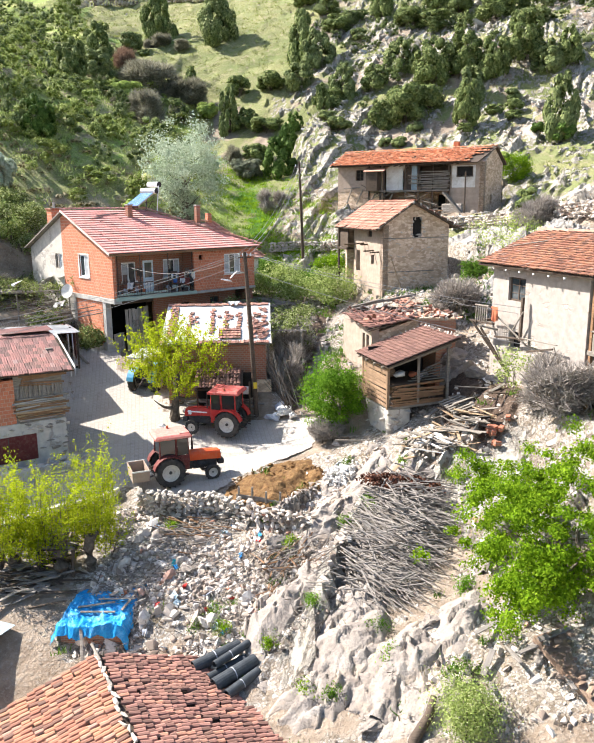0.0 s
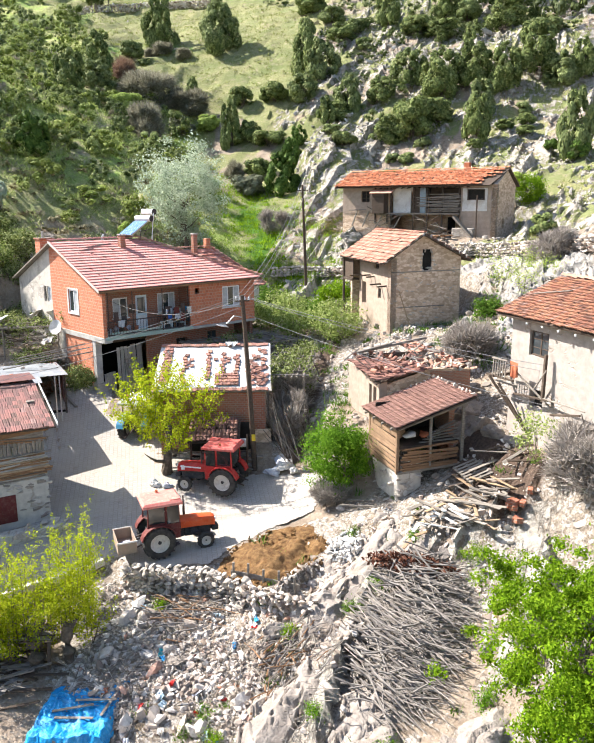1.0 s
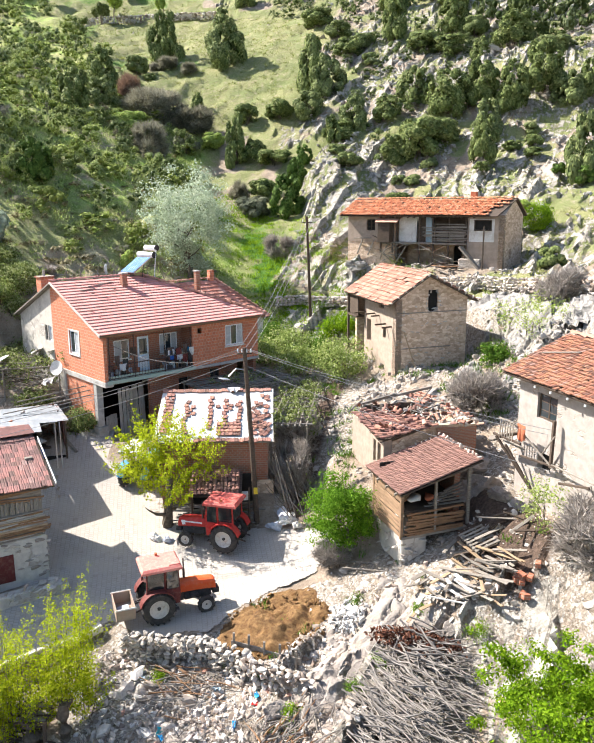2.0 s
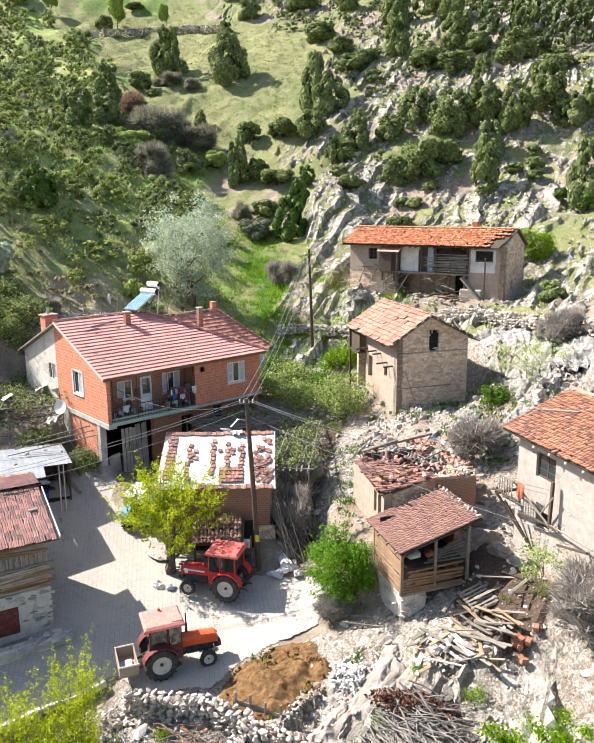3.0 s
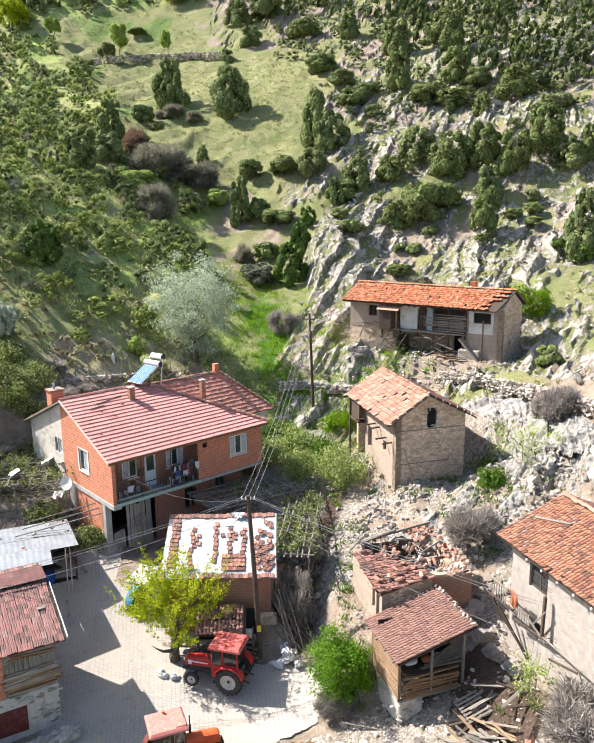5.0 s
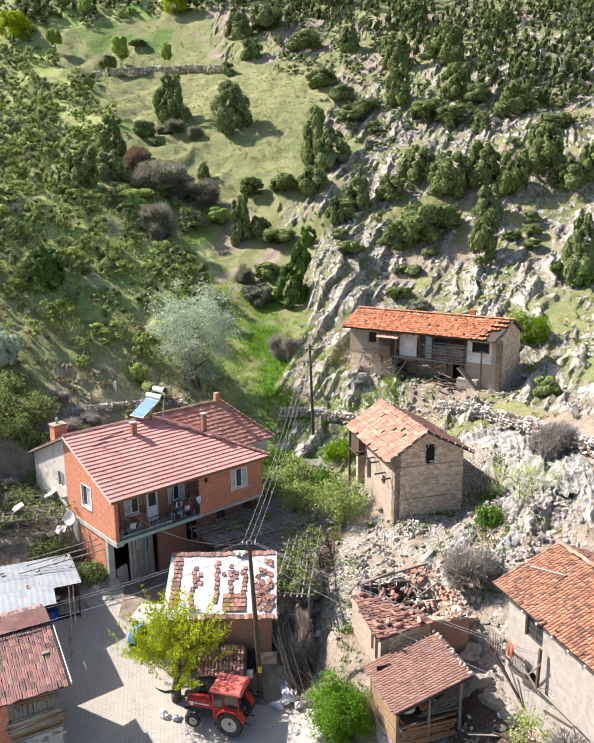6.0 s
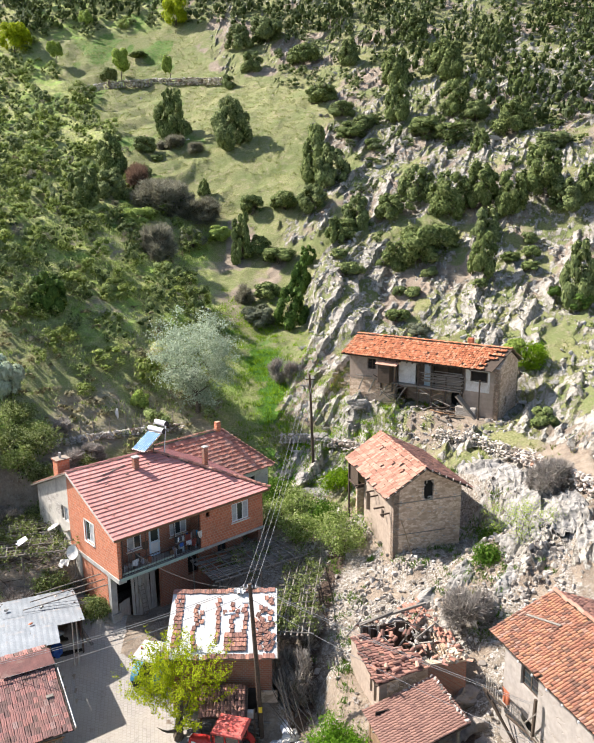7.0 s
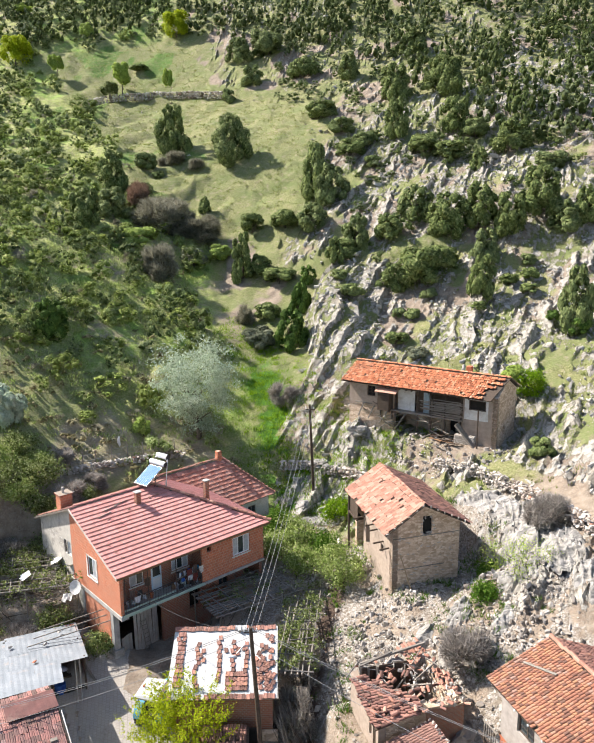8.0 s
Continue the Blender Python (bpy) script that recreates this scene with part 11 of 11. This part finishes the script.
board_heap("plank_heap", "loose planks thrown down at the shed's foot", 5.2, 30.8, 14, 702, (0.8, 1.6), 0.5, 50, [M_WOOD_TAN, M_WOOD_GREY, M_WHITEWASH])
board_heap("plank_heap", "broken roof timbers beside the ruin wall", 7.6, 32.6, 16, 703, (1.2, 2.4), 0.7, 20, [M_WOOD_DARK, M_WOOD_GREY])
board_heap("timber_heap", "collapsed red-brown timbers before the derelict house", 12.4, 66.2, 40, 710, (0.6, 1.7), 0.8, -40, [M_WOOD_BROWN, M_WOOD_DARK, M_WOOD_GREY])
board_heap("stick_heap", "grey sticks and laths on the bank below the wall", -4.6, 29.6, 60, 704, (0.9, 2.0), 0.6, -12, [M_STICK, M_WOOD_GREY, M_WOOD_BROWN])
board_heap("stick_heap", "old laths and straw lying down the rocky bank", -0.4, 26.5, 110, 705, (0.7, 1.8), 0.75, 62, [M_STICK, M_WOOD_BROWN, M_WOOD_GREY])
board_heap("firewood_heap", "split firewood thrown under the lane bushes", -10.9, 26.6, 90, 706, (0.6, 1.6), 0.75, 20, [M_WOOD_GREY, M_STICK, M_WOOD_DARK])


def old_stumps():
    for k, (x, y, hh, rad) in enumerate(((-9.6, 27.0, 1.7, 0.34), (-8.5, 27.3, 1.5, 0.24), (-11.6, 27.2, 1.4, 0.3))):
        z = on_land(x, y)
        g = Geo().path([(0, 0, -0.3), (0.03, 0, 0.4), (-0.04, 0.05, 0.9), (0.06, 0.0, hh)], [rad * 1.25, rad, rad * 0.95, rad * 0.8], 12)
        g.path([(0, 0, hh * 0.7), (0.35, 0.1, hh * 1.1)], [rad * 0.5, rad * 0.3], 8)
        h = thing("pollard_stump", "thick dark pollarded stump under the spring shoots", "tree stump", pose(x, y, z))
        part("stump", g, M_BARK, h)
    h = thing("lean_to_frame", "dark rough timber lean-to among the firewood", "lean-to", pose(-10.6, 26.9, on_land(-10.6, 26.9)))
    for x in (-1.4, 0.1, 1.5):
        part("post", Geo().rod((x, 0, -0.3), (x + 0.05, 0.05, 1.25), 0.07), M_WOOD_DARK, h)
    for i in range(9):
        part("board", Geo().beam((-1.7 + 0.03 * i, -0.35 + 0.12 * i, 1.22 + 0.02 * (i % 3)), (1.8 - 0.1 * (i % 3), -0.3 + 0.12 * i, 1.28), 0.11, 0.03), M_WOOD_GREY if i % 3 else M_WOOD_DARK, h)


old_stumps()
board_heap("stick_heap", "dry vine cuttings heaped before the pergola", -17.6, 47.9, 70, 708, (0.9, 2.4), 1.1, 10, [M_STICK, M_WOOD_GREY])
board_heap("plank_heap", "bleached boards sliding from the plank shed", 6.0, 30.4, 16, 709, (1.2, 2.0), 0.3, -55, [M_WHITEWASH, M_WOOD_GREY, M_STICK])
board_heap("pole_heap", "bleached poles lying beside the pale house", 6.6, 19.4, 12, 707, (0.8, 1.8), 0.8, 60, [M_STICK])


def pallet(x, y, z, m):
    h = thing("pallet", "old grey wooden pallet lying tilted on the debris", "pallet", pose(x, y, z) @ m)
    for i in range(7):
        part("slat", Geo().box(-0.6, 0.6, -0.56 + i * 0.175, -0.46 + i * 0.175, 0.09, 0.115, 0.004), M_WOOD_GREY, h)
    for xx in (-0.55, 0, 0.5):
        part("runner", Geo().box(xx, xx + 0.08, -0.58, 0.6, 0, 0.088, 0.004), M_WOOD_GREY, h)


pallet(7.2, 32.2, on_land(7.2, 32.2) + 0.35, pose(0, 0, 0, 14, -12, 25))


def ground_ladder():
    h = thing("wooden_ladder", "bleached wooden ladder lying on the stones", "ladder", pose(2.75, 33.9, on_land(2.75, 33.9) + 0.12, 4, -6, -22))
    for y in (-0.28, 0.28):
        part("stile", Geo().beam((-0.95, y, 0), (0.95, y, 0), 0.07), M_WOOD_GREY, h)
    for i in range(7):
        part("rung", Geo().beam((-0.8 + 0.27 * i, -0.28, 0.01), (-0.8 + 0.27 * i, 0.28, 0.01), 0.045), M_WOOD_GREY, h)


ground_ladder()


def hollow_bricks():
    r = np.random.default_rng(721)
    for i in range(9):
        x, y = 8.4 + r.normal(0, 0.3), 29.6 + r.normal(0, 0.3)
        g = Geo().box(-0.15, 0.15, -0.1, 0.1, 0, 0.2, 0.008)
        me = g.mesh("hollow_brick")
        me.materials.append(M_BRICK_OLD)
        ob = new("hollow_brick", me)
        ob.matrix_basis = pose(x, y, on_land(x, y) + 0.05 + 0.14 * (i % 3), r.normal(0, 8), r.normal(0, 8), r.uniform(0, 90))
        tagged(ob, "loose orange hollow clay brick on the heap", "brick", "loose bricks")


hollow_bricks()


def sacks():
    r = np.random.default_rng(731)
    for i, (x, y, s) in enumerate(((-1.4, 38.6, 0.4), (-0.8, 38.9, 0.5), (-1.0, 39.4, 0.45), (-7.4, 38.4, 0.32), (-6.7, 38.2, 0.25), (-0.3, 38.4, 0.3))):
        bm = bmesh.new()
        bmesh.ops.create_icosphere(bm, subdivisions=3, radius=1)
        for v in bm.verts:
            p = v.co.copy()
            pleat = abs(noise.noise(Vector((p.x * 3.5 + p.z * 1.5, p.y * 3.5, i * 3.0))))
            v.co *= 1 + 0.35 * noise.fractal(p * 1.6 + Vector((i * 5, 0, 0)), 1, 2, 3) - 0.22 * max(0, 0.2 - pleat) / 0.2
            v.co.z = max(v.co.z, -0.45) * (0.8 if p.x < 0 else 1.1)
        me = bpy.data.meshes.new("plastic_sack")
        bm.to_mesh(me)
        bm.free()
        me.materials.append(M_WHITEWASH if i % 2 else M_CLOTH)
        ob = new("plastic_sack", me)
        ob.matrix_basis = pose(x, y, on_land(x, y) + s * 0.3, 8 * i - 20, 12 - 7 * i, 50 * i) @ Matrix.Diagonal((s * 1.15, s * 0.75, s * 0.75, 1))
        tagged(ob, "stuffed white plastic sack beside the pole", "sack", "white sacks")


sacks()


def trunk_log():
    z = on_land(3.3, 19.0)
    me = Geo().path([(2.9, 17.3, z - 0.5), (3.2, 18.0, z - 0.05), (3.7, 18.5, z + 0.35), (3.9, 18.9, z + 0.7)], [0.17, 0.16, 0.14, 0.1], 10).mesh("fallen_trunk", True)
    me.materials.append(M_WOOD_DARK)
    tagged(new("fallen_trunk", me), "dead grey-brown tree trunk leaning on the rocks", "dead trunk")


trunk_log()


# ---- pergolas with vines ----
def pergola(name, label, x, y, z, turn, w, d, hh, seed, leaves, mat, nx=6, ny=5):
    h = thing(name, label, "pergola", pose(x, y, z, 0, 0, turn))
    r = np.random.default_rng(seed)
    for a in (0, w / 2, w):
        for b in (0, d):
            part("post", Geo().rod((a, b, -1.2), (a + r.normal(0, 0.05), b, hh), 0.05), M_WOOD_GREY, h)
    for i in range(ny):
        b = d * i / (ny - 1)
        part("rail", Geo().rod((-0.3, b + r.normal(0, 0.06), hh), (w + 0.3, b + r.normal(0, 0.3), hh + r.normal(0, 0.1)), 0.055, 0.035), M_WOOD_GREY, h)
    for i in range(nx):
        a = w * i / (nx - 1)
        part("crossbar", Geo().rod((a + r.normal(0, 0.1), -0.3, hh + 0.06), (a + r.normal(0, 0.4), d + 0.3, hh + 0.08), 0.045, 0.03), M_STICK, h)
    n = leaves
    m = n // 26
    cl = np.stack([r.uniform(-0.3, w + 0.3, m), r.uniform(-0.3, d + 0.3, m), hh + 0.1 + np.abs(r.normal(0, 0.18, m))], 1)
    cl[::3, 2] -= r.uniform(0.2, 1.6, len(cl[::3]))
    pos = np.repeat(cl, 26, 0) + r.normal(0, 0.15, (m * 26, 3))
    me = fast_mesh("vine_leaves", *leaf_arrays(pos, 0.085, r))
    me.materials.append(mat)
    part("vine_leaves", me, None, h)
    g = Geo()
    for i in range(26):
        a, b = r.uniform(0, w), r.uniform(0, d)
        g.path(limb_points((a, b, -0.8), (r.normal(0, 0.3), r.normal(0, 0.3), 2), hh + 0.9, r, 5, 0.2), [0.04, 0.035, 0.03, 0.025, 0.02, 0.012], 5)
    part("vine_wood", g, M_BARK, h)
    return h


pergola("vine_pergola", "pole pergola with sparse dusty vine in front of the farmhouse", -5.6, 47.6, 6.0, 36, 6.4, 3.6, 2.1, 741, 700, L_VINE, 9, 13)
pergola("vine_pergola", "pole pergola with tangled vine beside the barn", 0.2, 42.6, 4.9, 86, 9.5, 2.0, 2.7, 742, 2600, L_VINE, 12, 7)
pergola("vine_pergola", "old pole pergola heaped with dry vine and brush", -22.0, 47.9, 7.0, 16, 6.6, 7.6, 2.3, 743, 7500, L_VINE, 10, 20)
tree("dry_brush", "grey tangle of dry branches beside the brick barn", "brush", -0.6, 41.6, 2.8, (1.1, 1.6, 1.2), L_BARE, 120, 62, 0.046, 744, trunk=0.04, clear=0.05, spread=0.3, trunks=5)
tree("dry_brush", "grey tangle of dry branches beside the gully path", "brush", -0.2, 44.6, 2.4, (1.0, 1.6, 1.0), L_BARE, 110, 62, 0.046, 745, trunk=0.04, clear=0.05, spread=0.3, trunks=5)
tree("dry_brush", "bare twigs piled below the round tree", "brush", 1.4, 34.9, 1.2, (1.0, 0.7, 0.6), L_BARE, 70, 62, 0.046, 746, trunk=0.03, clear=0.05, spread=0.25, trunks=4)
tree("dry_brush", "dry brush heaped against the old side wall", "brush", -16.6, 47.4, 1.9, (1.4, 1.2, 0.9), L_BARE, 100, 62, 0.046, 747, trunk=0.03, clear=0.05, spread=0.3, trunks=4)
tree("dry_brush", "dark brush beside the lane steps", "brush", -13.6, 47.0, 1.5, (0.9, 0.7, 0.7), L_JUNIPER, 60, 30, 0.08, 748, trunk=0.03, clear=0.05, spread=0.22, trunks=3)


def leaning_poles():
    h = thing("leaning_poles", "bundle of long thin poles leaning beside the barn", "poles", pose(-0.9, 41.0, on_land(-0.9, 41.0)))
    r = np.random.default_rng(751)
    for i in range(46):
        a, b = r.uniform(-0.6, 1.1), r.uniform(-2.0, 2.8)
        part("pole", Geo().rod((a + 0.6, b - 0.6, -0.2), (a - 0.4 + r.normal(0, 0.3), b + r.normal(0, 0.3), r.uniform(0.9, 2.8)), 0.026, 0.012, 6), (M_STICK, M_WOOD_DARK, M_WOOD_GREY)[i % 3], h)


leaning_poles()


def slope_fence():
    line = [(-21.0, 58.6), (-20.4, 60.4), (-18.0, 63.0), (-14.7, 66.1), (-11.0, 68.7)]
    h = thing("wire_fence", "rough post and wire fence along the foot of the scrub slope", "fence", pose(line[0][0], line[0][1], 0))
    prev, o = None, Vector((line[0][0], line[0][1], 0))
    for (x0, y0), (x1, y1) in zip(line, line[1:]):
        n = max(2, int(math.hypot(x1 - x0, y1 - y0) / 1.15))
        for i in range(n):
            x, y = x0 + (x1 - x0) * i / n, y0 + (y1 - y0) * i / n
            p = Vector((x, y, on_land(x, y))) - o
            part("post", Geo().rod(p - Vector((0, 0, 0.3)), p + Vector((0.05 * math.sin(i * 3), 0, 1.3)), 0.05, 0.04, 6), M_WOOD_GREY, h)
            if prev:
                for dz in (0.5, 1.0):
                    part("strand", wire(prev + Vector((0, 0, dz)), p + Vector((0, 0, dz)), 0.05, M_WIRE, 0.012, 3), M_WIRE, h)
            prev = p
    ob = thing("white_post", "white painted marker stone on the slope", "post", pose(-16.6, 65.5, on_land(-16.6, 65.5)))
    part("stone", Geo().put(STONE_PROTO[1], pose(0, 0, 0.6) @ Matrix.Diagonal((0.2, 0.2, 0.8, 1))), M_WHITEWASH, ob)


slope_fence()


def lane_steps():
    h = thing("stone_steps", "worn concrete steps beside the farmhouse gable", "steps", HOUSE_A.matrix_basis)
    for i in range(9):
        part("step", Geo().box(-1.7, -0.27, 1.0 + i * 0.62, 1.0 + (i + 1) * 0.62 - 0.01, -0.6 + 0.17 * i, -0.05 + 0.17 * i, 0.03), M_CONCRETE, h)
    part("side_log", Geo().rod((-1.9, 0.5, 0.0), (-2.1, 4.5, 1.6), 0.09), M_WOOD_GREY, h)


lane_steps()
for k, (p, q) in enumerate((((-17.0, 46.2, 7.9), (-12.8, 47.9, 8.6)), ((-17.2, 45.6, 7.7), (-12.6, 47.5, 8.4)), ((-17.4, 45.0, 7.5), (-12.4, 47.1, 8.2)))):
    me = Geo().rod(p, q, 0.035, n=6).mesh("clothes_pole")
    me.materials.append(M_WOOD_GREY)
    tagged(new("clothes_pole", me), "thin horizontal pole tied to the farmhouse wall", "pole", "tied poles")

# poles, rubble and sheeting heaped beside the old side wall
board_heap("stick_heap", "grey poles and vine cuttings heaped over the old pergola", -19.6, 50.6, 90, 711, (1.2, 3.4), 1.5, 18, [M_STICK, M_WOOD_GREY, M_WOOD_DARK])
board_heap("stick_heap", "grey poles thrown down beside the old side wall", -17.0, 51.6, 50, 712, (1.0, 2.6), 0.9, 40, [M_STICK, M_WOOD_PALE])
for k, (x, y, w, h2) in enumerate(((-16.6, 50.6, 1.5, 1.1), (-16.0, 51.6, 1.2, 0.9), (-17.4, 51.2, 1.3, 0.9), (-18.6, 49.4, 0.9, 0.7), (-15.8, 49.4, 0.9, 0.6))):
    me = drape(w, h2, 0.14, 640 + k).mesh("plastic_sheet")
    me.materials.append(M_PVC if k % 2 else M_WHITEWASH)
    ob = new("plastic_sheet", me)
    ob.matrix_basis = pose(x, y, on_land(x, y) + 2.1, 62, 8 * k - 16, 40 * k)
    tagged(ob, "crumpled white sheeting thrown over the pergola poles", "sheet", "white sheeting")
# brush, rocks and a bundle beside the old side wall
for k, (x, y, hh, w, mt) in enumerate(((-18.6, 57.5, 2.2, 1.5, L_BARE), (-21.0, 58.5, 2.4, 1.6, L_VINE), (-23.5, 56.5, 2.6, 1.8, L_VINE), (-17.4, 60.5, 1.4, 1.2, L_BARE), (-20.5, 61.5, 1.3, 1.3, L_BARE), (-14.2, 61.0, 1.0, 1.0, L_GREEN), (-24.5, 52.0, 2.4, 1.8, L_VINE), (-21.4, 47.3, 2.6, 1.6, L_VINE), (-18.9, 47.2, 2.3, 1.4, L_BARE), (-23.6, 47.6, 2.6, 1.6, L_VINE), (-16.9, 48.6, 2.2, 1.1, L_VINE), (-19.6, 55.6, 1.6, 1.5, L_VINE), (-16.6, 56.6, 1.5, 1.2, L_VINE), (-22.4, 54.2, 1.8, 1.5, L_BARE), (-15.4, 49.6, 1.2, 0.8, L_BARE), (-21.9, 56.6, 1.7, 1.2, L_SCRUB), (-20.4, 56.4, 1.4, 1.0, L_VINE), (-19.0, 56.8, 1.3, 1.0, L_SCRUB), (-22.6, 58.4, 1.6, 1.3, L_VINE), (-21.8, 60.2, 1.2, 1.1, L_SCRUB), (-23.6, 60.8, 1.6, 1.4, L_VINE), (-24.6, 58.6, 1.9, 1.5, L_SCRUB), (-18.0, 58.6, 1.1, 0.9, L_VINE), (-0.6, 46.8, 2.2, 1.3, L_VINE), (-0.4, 54.0, 2.0, 1.3, L_SCRUB), (-2.4, 56.0, 2.0, 1.2, L_SCRUB))):
    tree("tangled_bush", "tangled half-bare bush at the edge of the yards", "bush", x, y, hh, (w, w * 0.9, hh * 0.45), mt, int(60 * w), 30, 0.09, 760 + k, trunk=0.04, clear=0.06, spread=0.28, trunks=4)


def outcrop(x, y, length, width, height, turn, seed, mat=M_ROCK):
    """A bedded limestone face that swells out of the bank: flat facets, cracks and a sunk rim."""
    r = np.random.default_rng(seed)
    n = int(46 * max(1.0, length / 2.6))
    U, V = np.meshgrid(np.linspace(-1, 1, n), np.linspace(-1, 1, int(n * 0.7)))
    wob = 1 + 0.5 * (fbm(U * 1.6 + seed, V * 1.6, 3, seed) - 0.5)
    R = np.sqrt(U ** 2 + V ** 2) * wob
    Z = np.full(U.shape, 9.0)
    for k in range(9):
        a = k * 0.7 + r.uniform(-0.3, 0.3)
        Z = np.minimum(Z, r.uniform(0.8, 1.2) - r.uniform(0.1, 1.1) * (np.cos(a) * U + np.sin(a) * V))
    Z = np.minimum(Z, 1.0) * np.clip(1.3 - R ** 6, -0.7, 1)
    px, py = U * length / 2, V * width / 2
    Z = Z * height + 0.22 * height * (fbm(px * 1.1 + seed, py * 1.1, 4, seed + 1) - 0.5)
    crack = np.abs(fbm(px * 0.9 + 0.4 * py + seed * 3, py * 1.5, 3, seed + 2) - 0.5)
    Z = Z - 0.22 * height * np.clip(1 - crack / 0.035, 0, 1) + 0.10 * (fbm(px * 4, py * 4, 3, seed + 3) - 0.5)
    m_ = max(4, int((1.1 if mat is M_SLAB else 3.2) * length * width))
    cx, cy = r.uniform(-length / 2, length / 2, m_), r.uniform(-width / 2, width / 2, m_)
    qx, qy = px + 0.25 * (fbm(px * 2.5, py * 2.5, 3, seed + 6) - 0.5), py + 0.25 * (fbm(px * 2.5 + 9, py * 2.5, 3, seed + 7) - 0.5)
    near = np.argmin((qx[..., None] - cx) ** 2 + 2.2 * (qy[..., None] - cy) ** 2, -1)
    ta, tb, tz = r.normal(0, 0.18, m_), r.normal(0, 0.22, m_), r.normal(0, 0.06, m_)
    Z = Z + tz[near] + ta[near] * (qx - cx[near]) + tb[near] * (qy - cy[near])
    if mat is M_SLAB:
        # ribs where the beds break off
        q = (0.55 * px + 1.3 * py) / 0.62 + 2.6 * fbm(px * 0.45 + seed, py * 0.45, 3, seed + 4)
        Z = Z + 0.30 * ((q - np.floor(q)) ** 1.5 - 0.4) * smooth01(0.3, 0.6, fbm(px * 0.8, py * 0.8 + seed, 3, seed + 5))
    c, s = math.cos(radians(turn)), math.sin(radians(turn))
    wx, wy = x + px * c - py * s, y + px * s + py * c
    G = land(wx, wy, False)
    Zw = G - on_land(x, y) + Z - 0.25 * height
    me = bpy.data.meshes.new("rock_outcrop")
    idx = np.arange(U.size).reshape(U.shape)
    q = np.stack([idx[:-1, :-1], idx[:-1, 1:], idx[1:, 1:], idx[1:, :-1]], -1).reshape(-1, 4)
    me.from_pydata(np.stack([wx - x, wy - y, Zw], -1).reshape(-1, 3).tolist(), [], q.tolist())
    me.polygons.foreach_set("use_smooth", np.ones(len(q), bool))
    me.materials.append(mat)
    ob = new("rock_outcrop", me)
    ob.matrix_basis = pose(x, y, on_land(x, y))
    return tagged(ob, "broad pale limestone face swelling out of the bank", "rock", "limestone outcrops")


for k, row in enumerate(((-0.3, 24.7, 4.6, 2.2, 1.35, 68), (1.1, 21.7, 3.4, 2.5, 1.1, 40), (2.9, 20.8, 2.9, 2.2, 0.9, 60), (1.9, 23.4, 2.6, 1.7, 0.8, 55), (0.6, 28.2, 4.4, 1.5, 0.8, 48), (2.9, 30.6, 2.6, 1.4, 0.6, 40),
                         (3.6, 19.2, 2.6, 2.0, 0.7, 30), (1.4, 26.4, 2.6, 1.1, 0.6, 60), (5.3, 21.3, 2.4, 1.7, 0.7, 50), (3.6, 31.3, 1.9, 1.2, 0.45, 70), (4.9, 30.3, 2.0, 1.2, 0.5, 30), (1.7, 31.0, 1.8, 1.1, 0.4, 20), (6.9, 24.2, 2.0, 1.4, 0.6, 60), (0.1, 20.3, 2.2, 1.5, 0.6, 30))):
    outcrop(row[0], row[1], row[2] * 1.25, row[3] * 1.3, row[4] * 0.85, row[5], 800 + 7 * k)
for k, row in enumerate(((12.9, 57.2, 4.2, 2.4, 0.55, 118), (13.9, 54.6, 5.4, 2.8, 0.6, 112), (15.0, 51.4, 5.6, 3.0, 0.65, 106), (15.9, 47.9, 5.2, 3.0, 0.7, 104), (12.2, 53.4, 3.0, 1.4, 0.45, 115), (13.2, 50.4, 3.2, 1.5, 0.5, 108), (14.0, 47.2, 3.4, 1.7, 0.6, 100), (16.4, 44.6, 4.0, 2.2, 0.6, 96), (9.4, 45.6, 2.6, 1.6, 0.5, 70), (11.6, 44.2, 2.4, 1.5, 0.5, 80), (7.2, 45.0, 2.0, 1.2, 0.4, 60), (12.6, 46.6, 2.4, 1.5, 0.5, 95), (10.6, 42.6, 2.0, 1.2, 0.45, 60), (8.2, 43.2, 1.8, 1.1, 0.4, 75))):
    outcrop(*row, 950 + 7 * k, M_SLAB)


def debris():
    """Twigs, laths and straw trodden into the rubble bank."""
    r = np.random.default_rng(881)
    g = Geo()
    n = 1500
    x, y = r.uniform(-8.2, 1.2, n), r.uniform(22.8, 31, n)
    keep = (in_road(x, y) < 0.5) & (fbm(x * 0.6, y * 0.6, 3, 107) > 0.44)
    for px, py, pz in zip(x[keep], y[keep], land(x[keep], y[keep])):
        a, ln = r.uniform(0, 6.28), r.uniform(0.12, 0.55)
        d = Vector((math.cos(a), math.sin(a), r.normal(0.1, 0.25))) * ln
        p = Vector((px, py, pz + r.uniform(0.05, 0.25)))
        g.rod(p - d, p + d, r.uniform(0.01, 0.022), 0.006, 4, False)
    me = bpy.data.meshes.new("debris")
    me.from_pydata(np.concatenate(g.v).tolist(), [], g.f)
    me.materials.append(M_STICK_J)
    tagged(new("debris", me), "grey twigs and laths mixed into the rubble", "debris", kind="stuff")


debris()
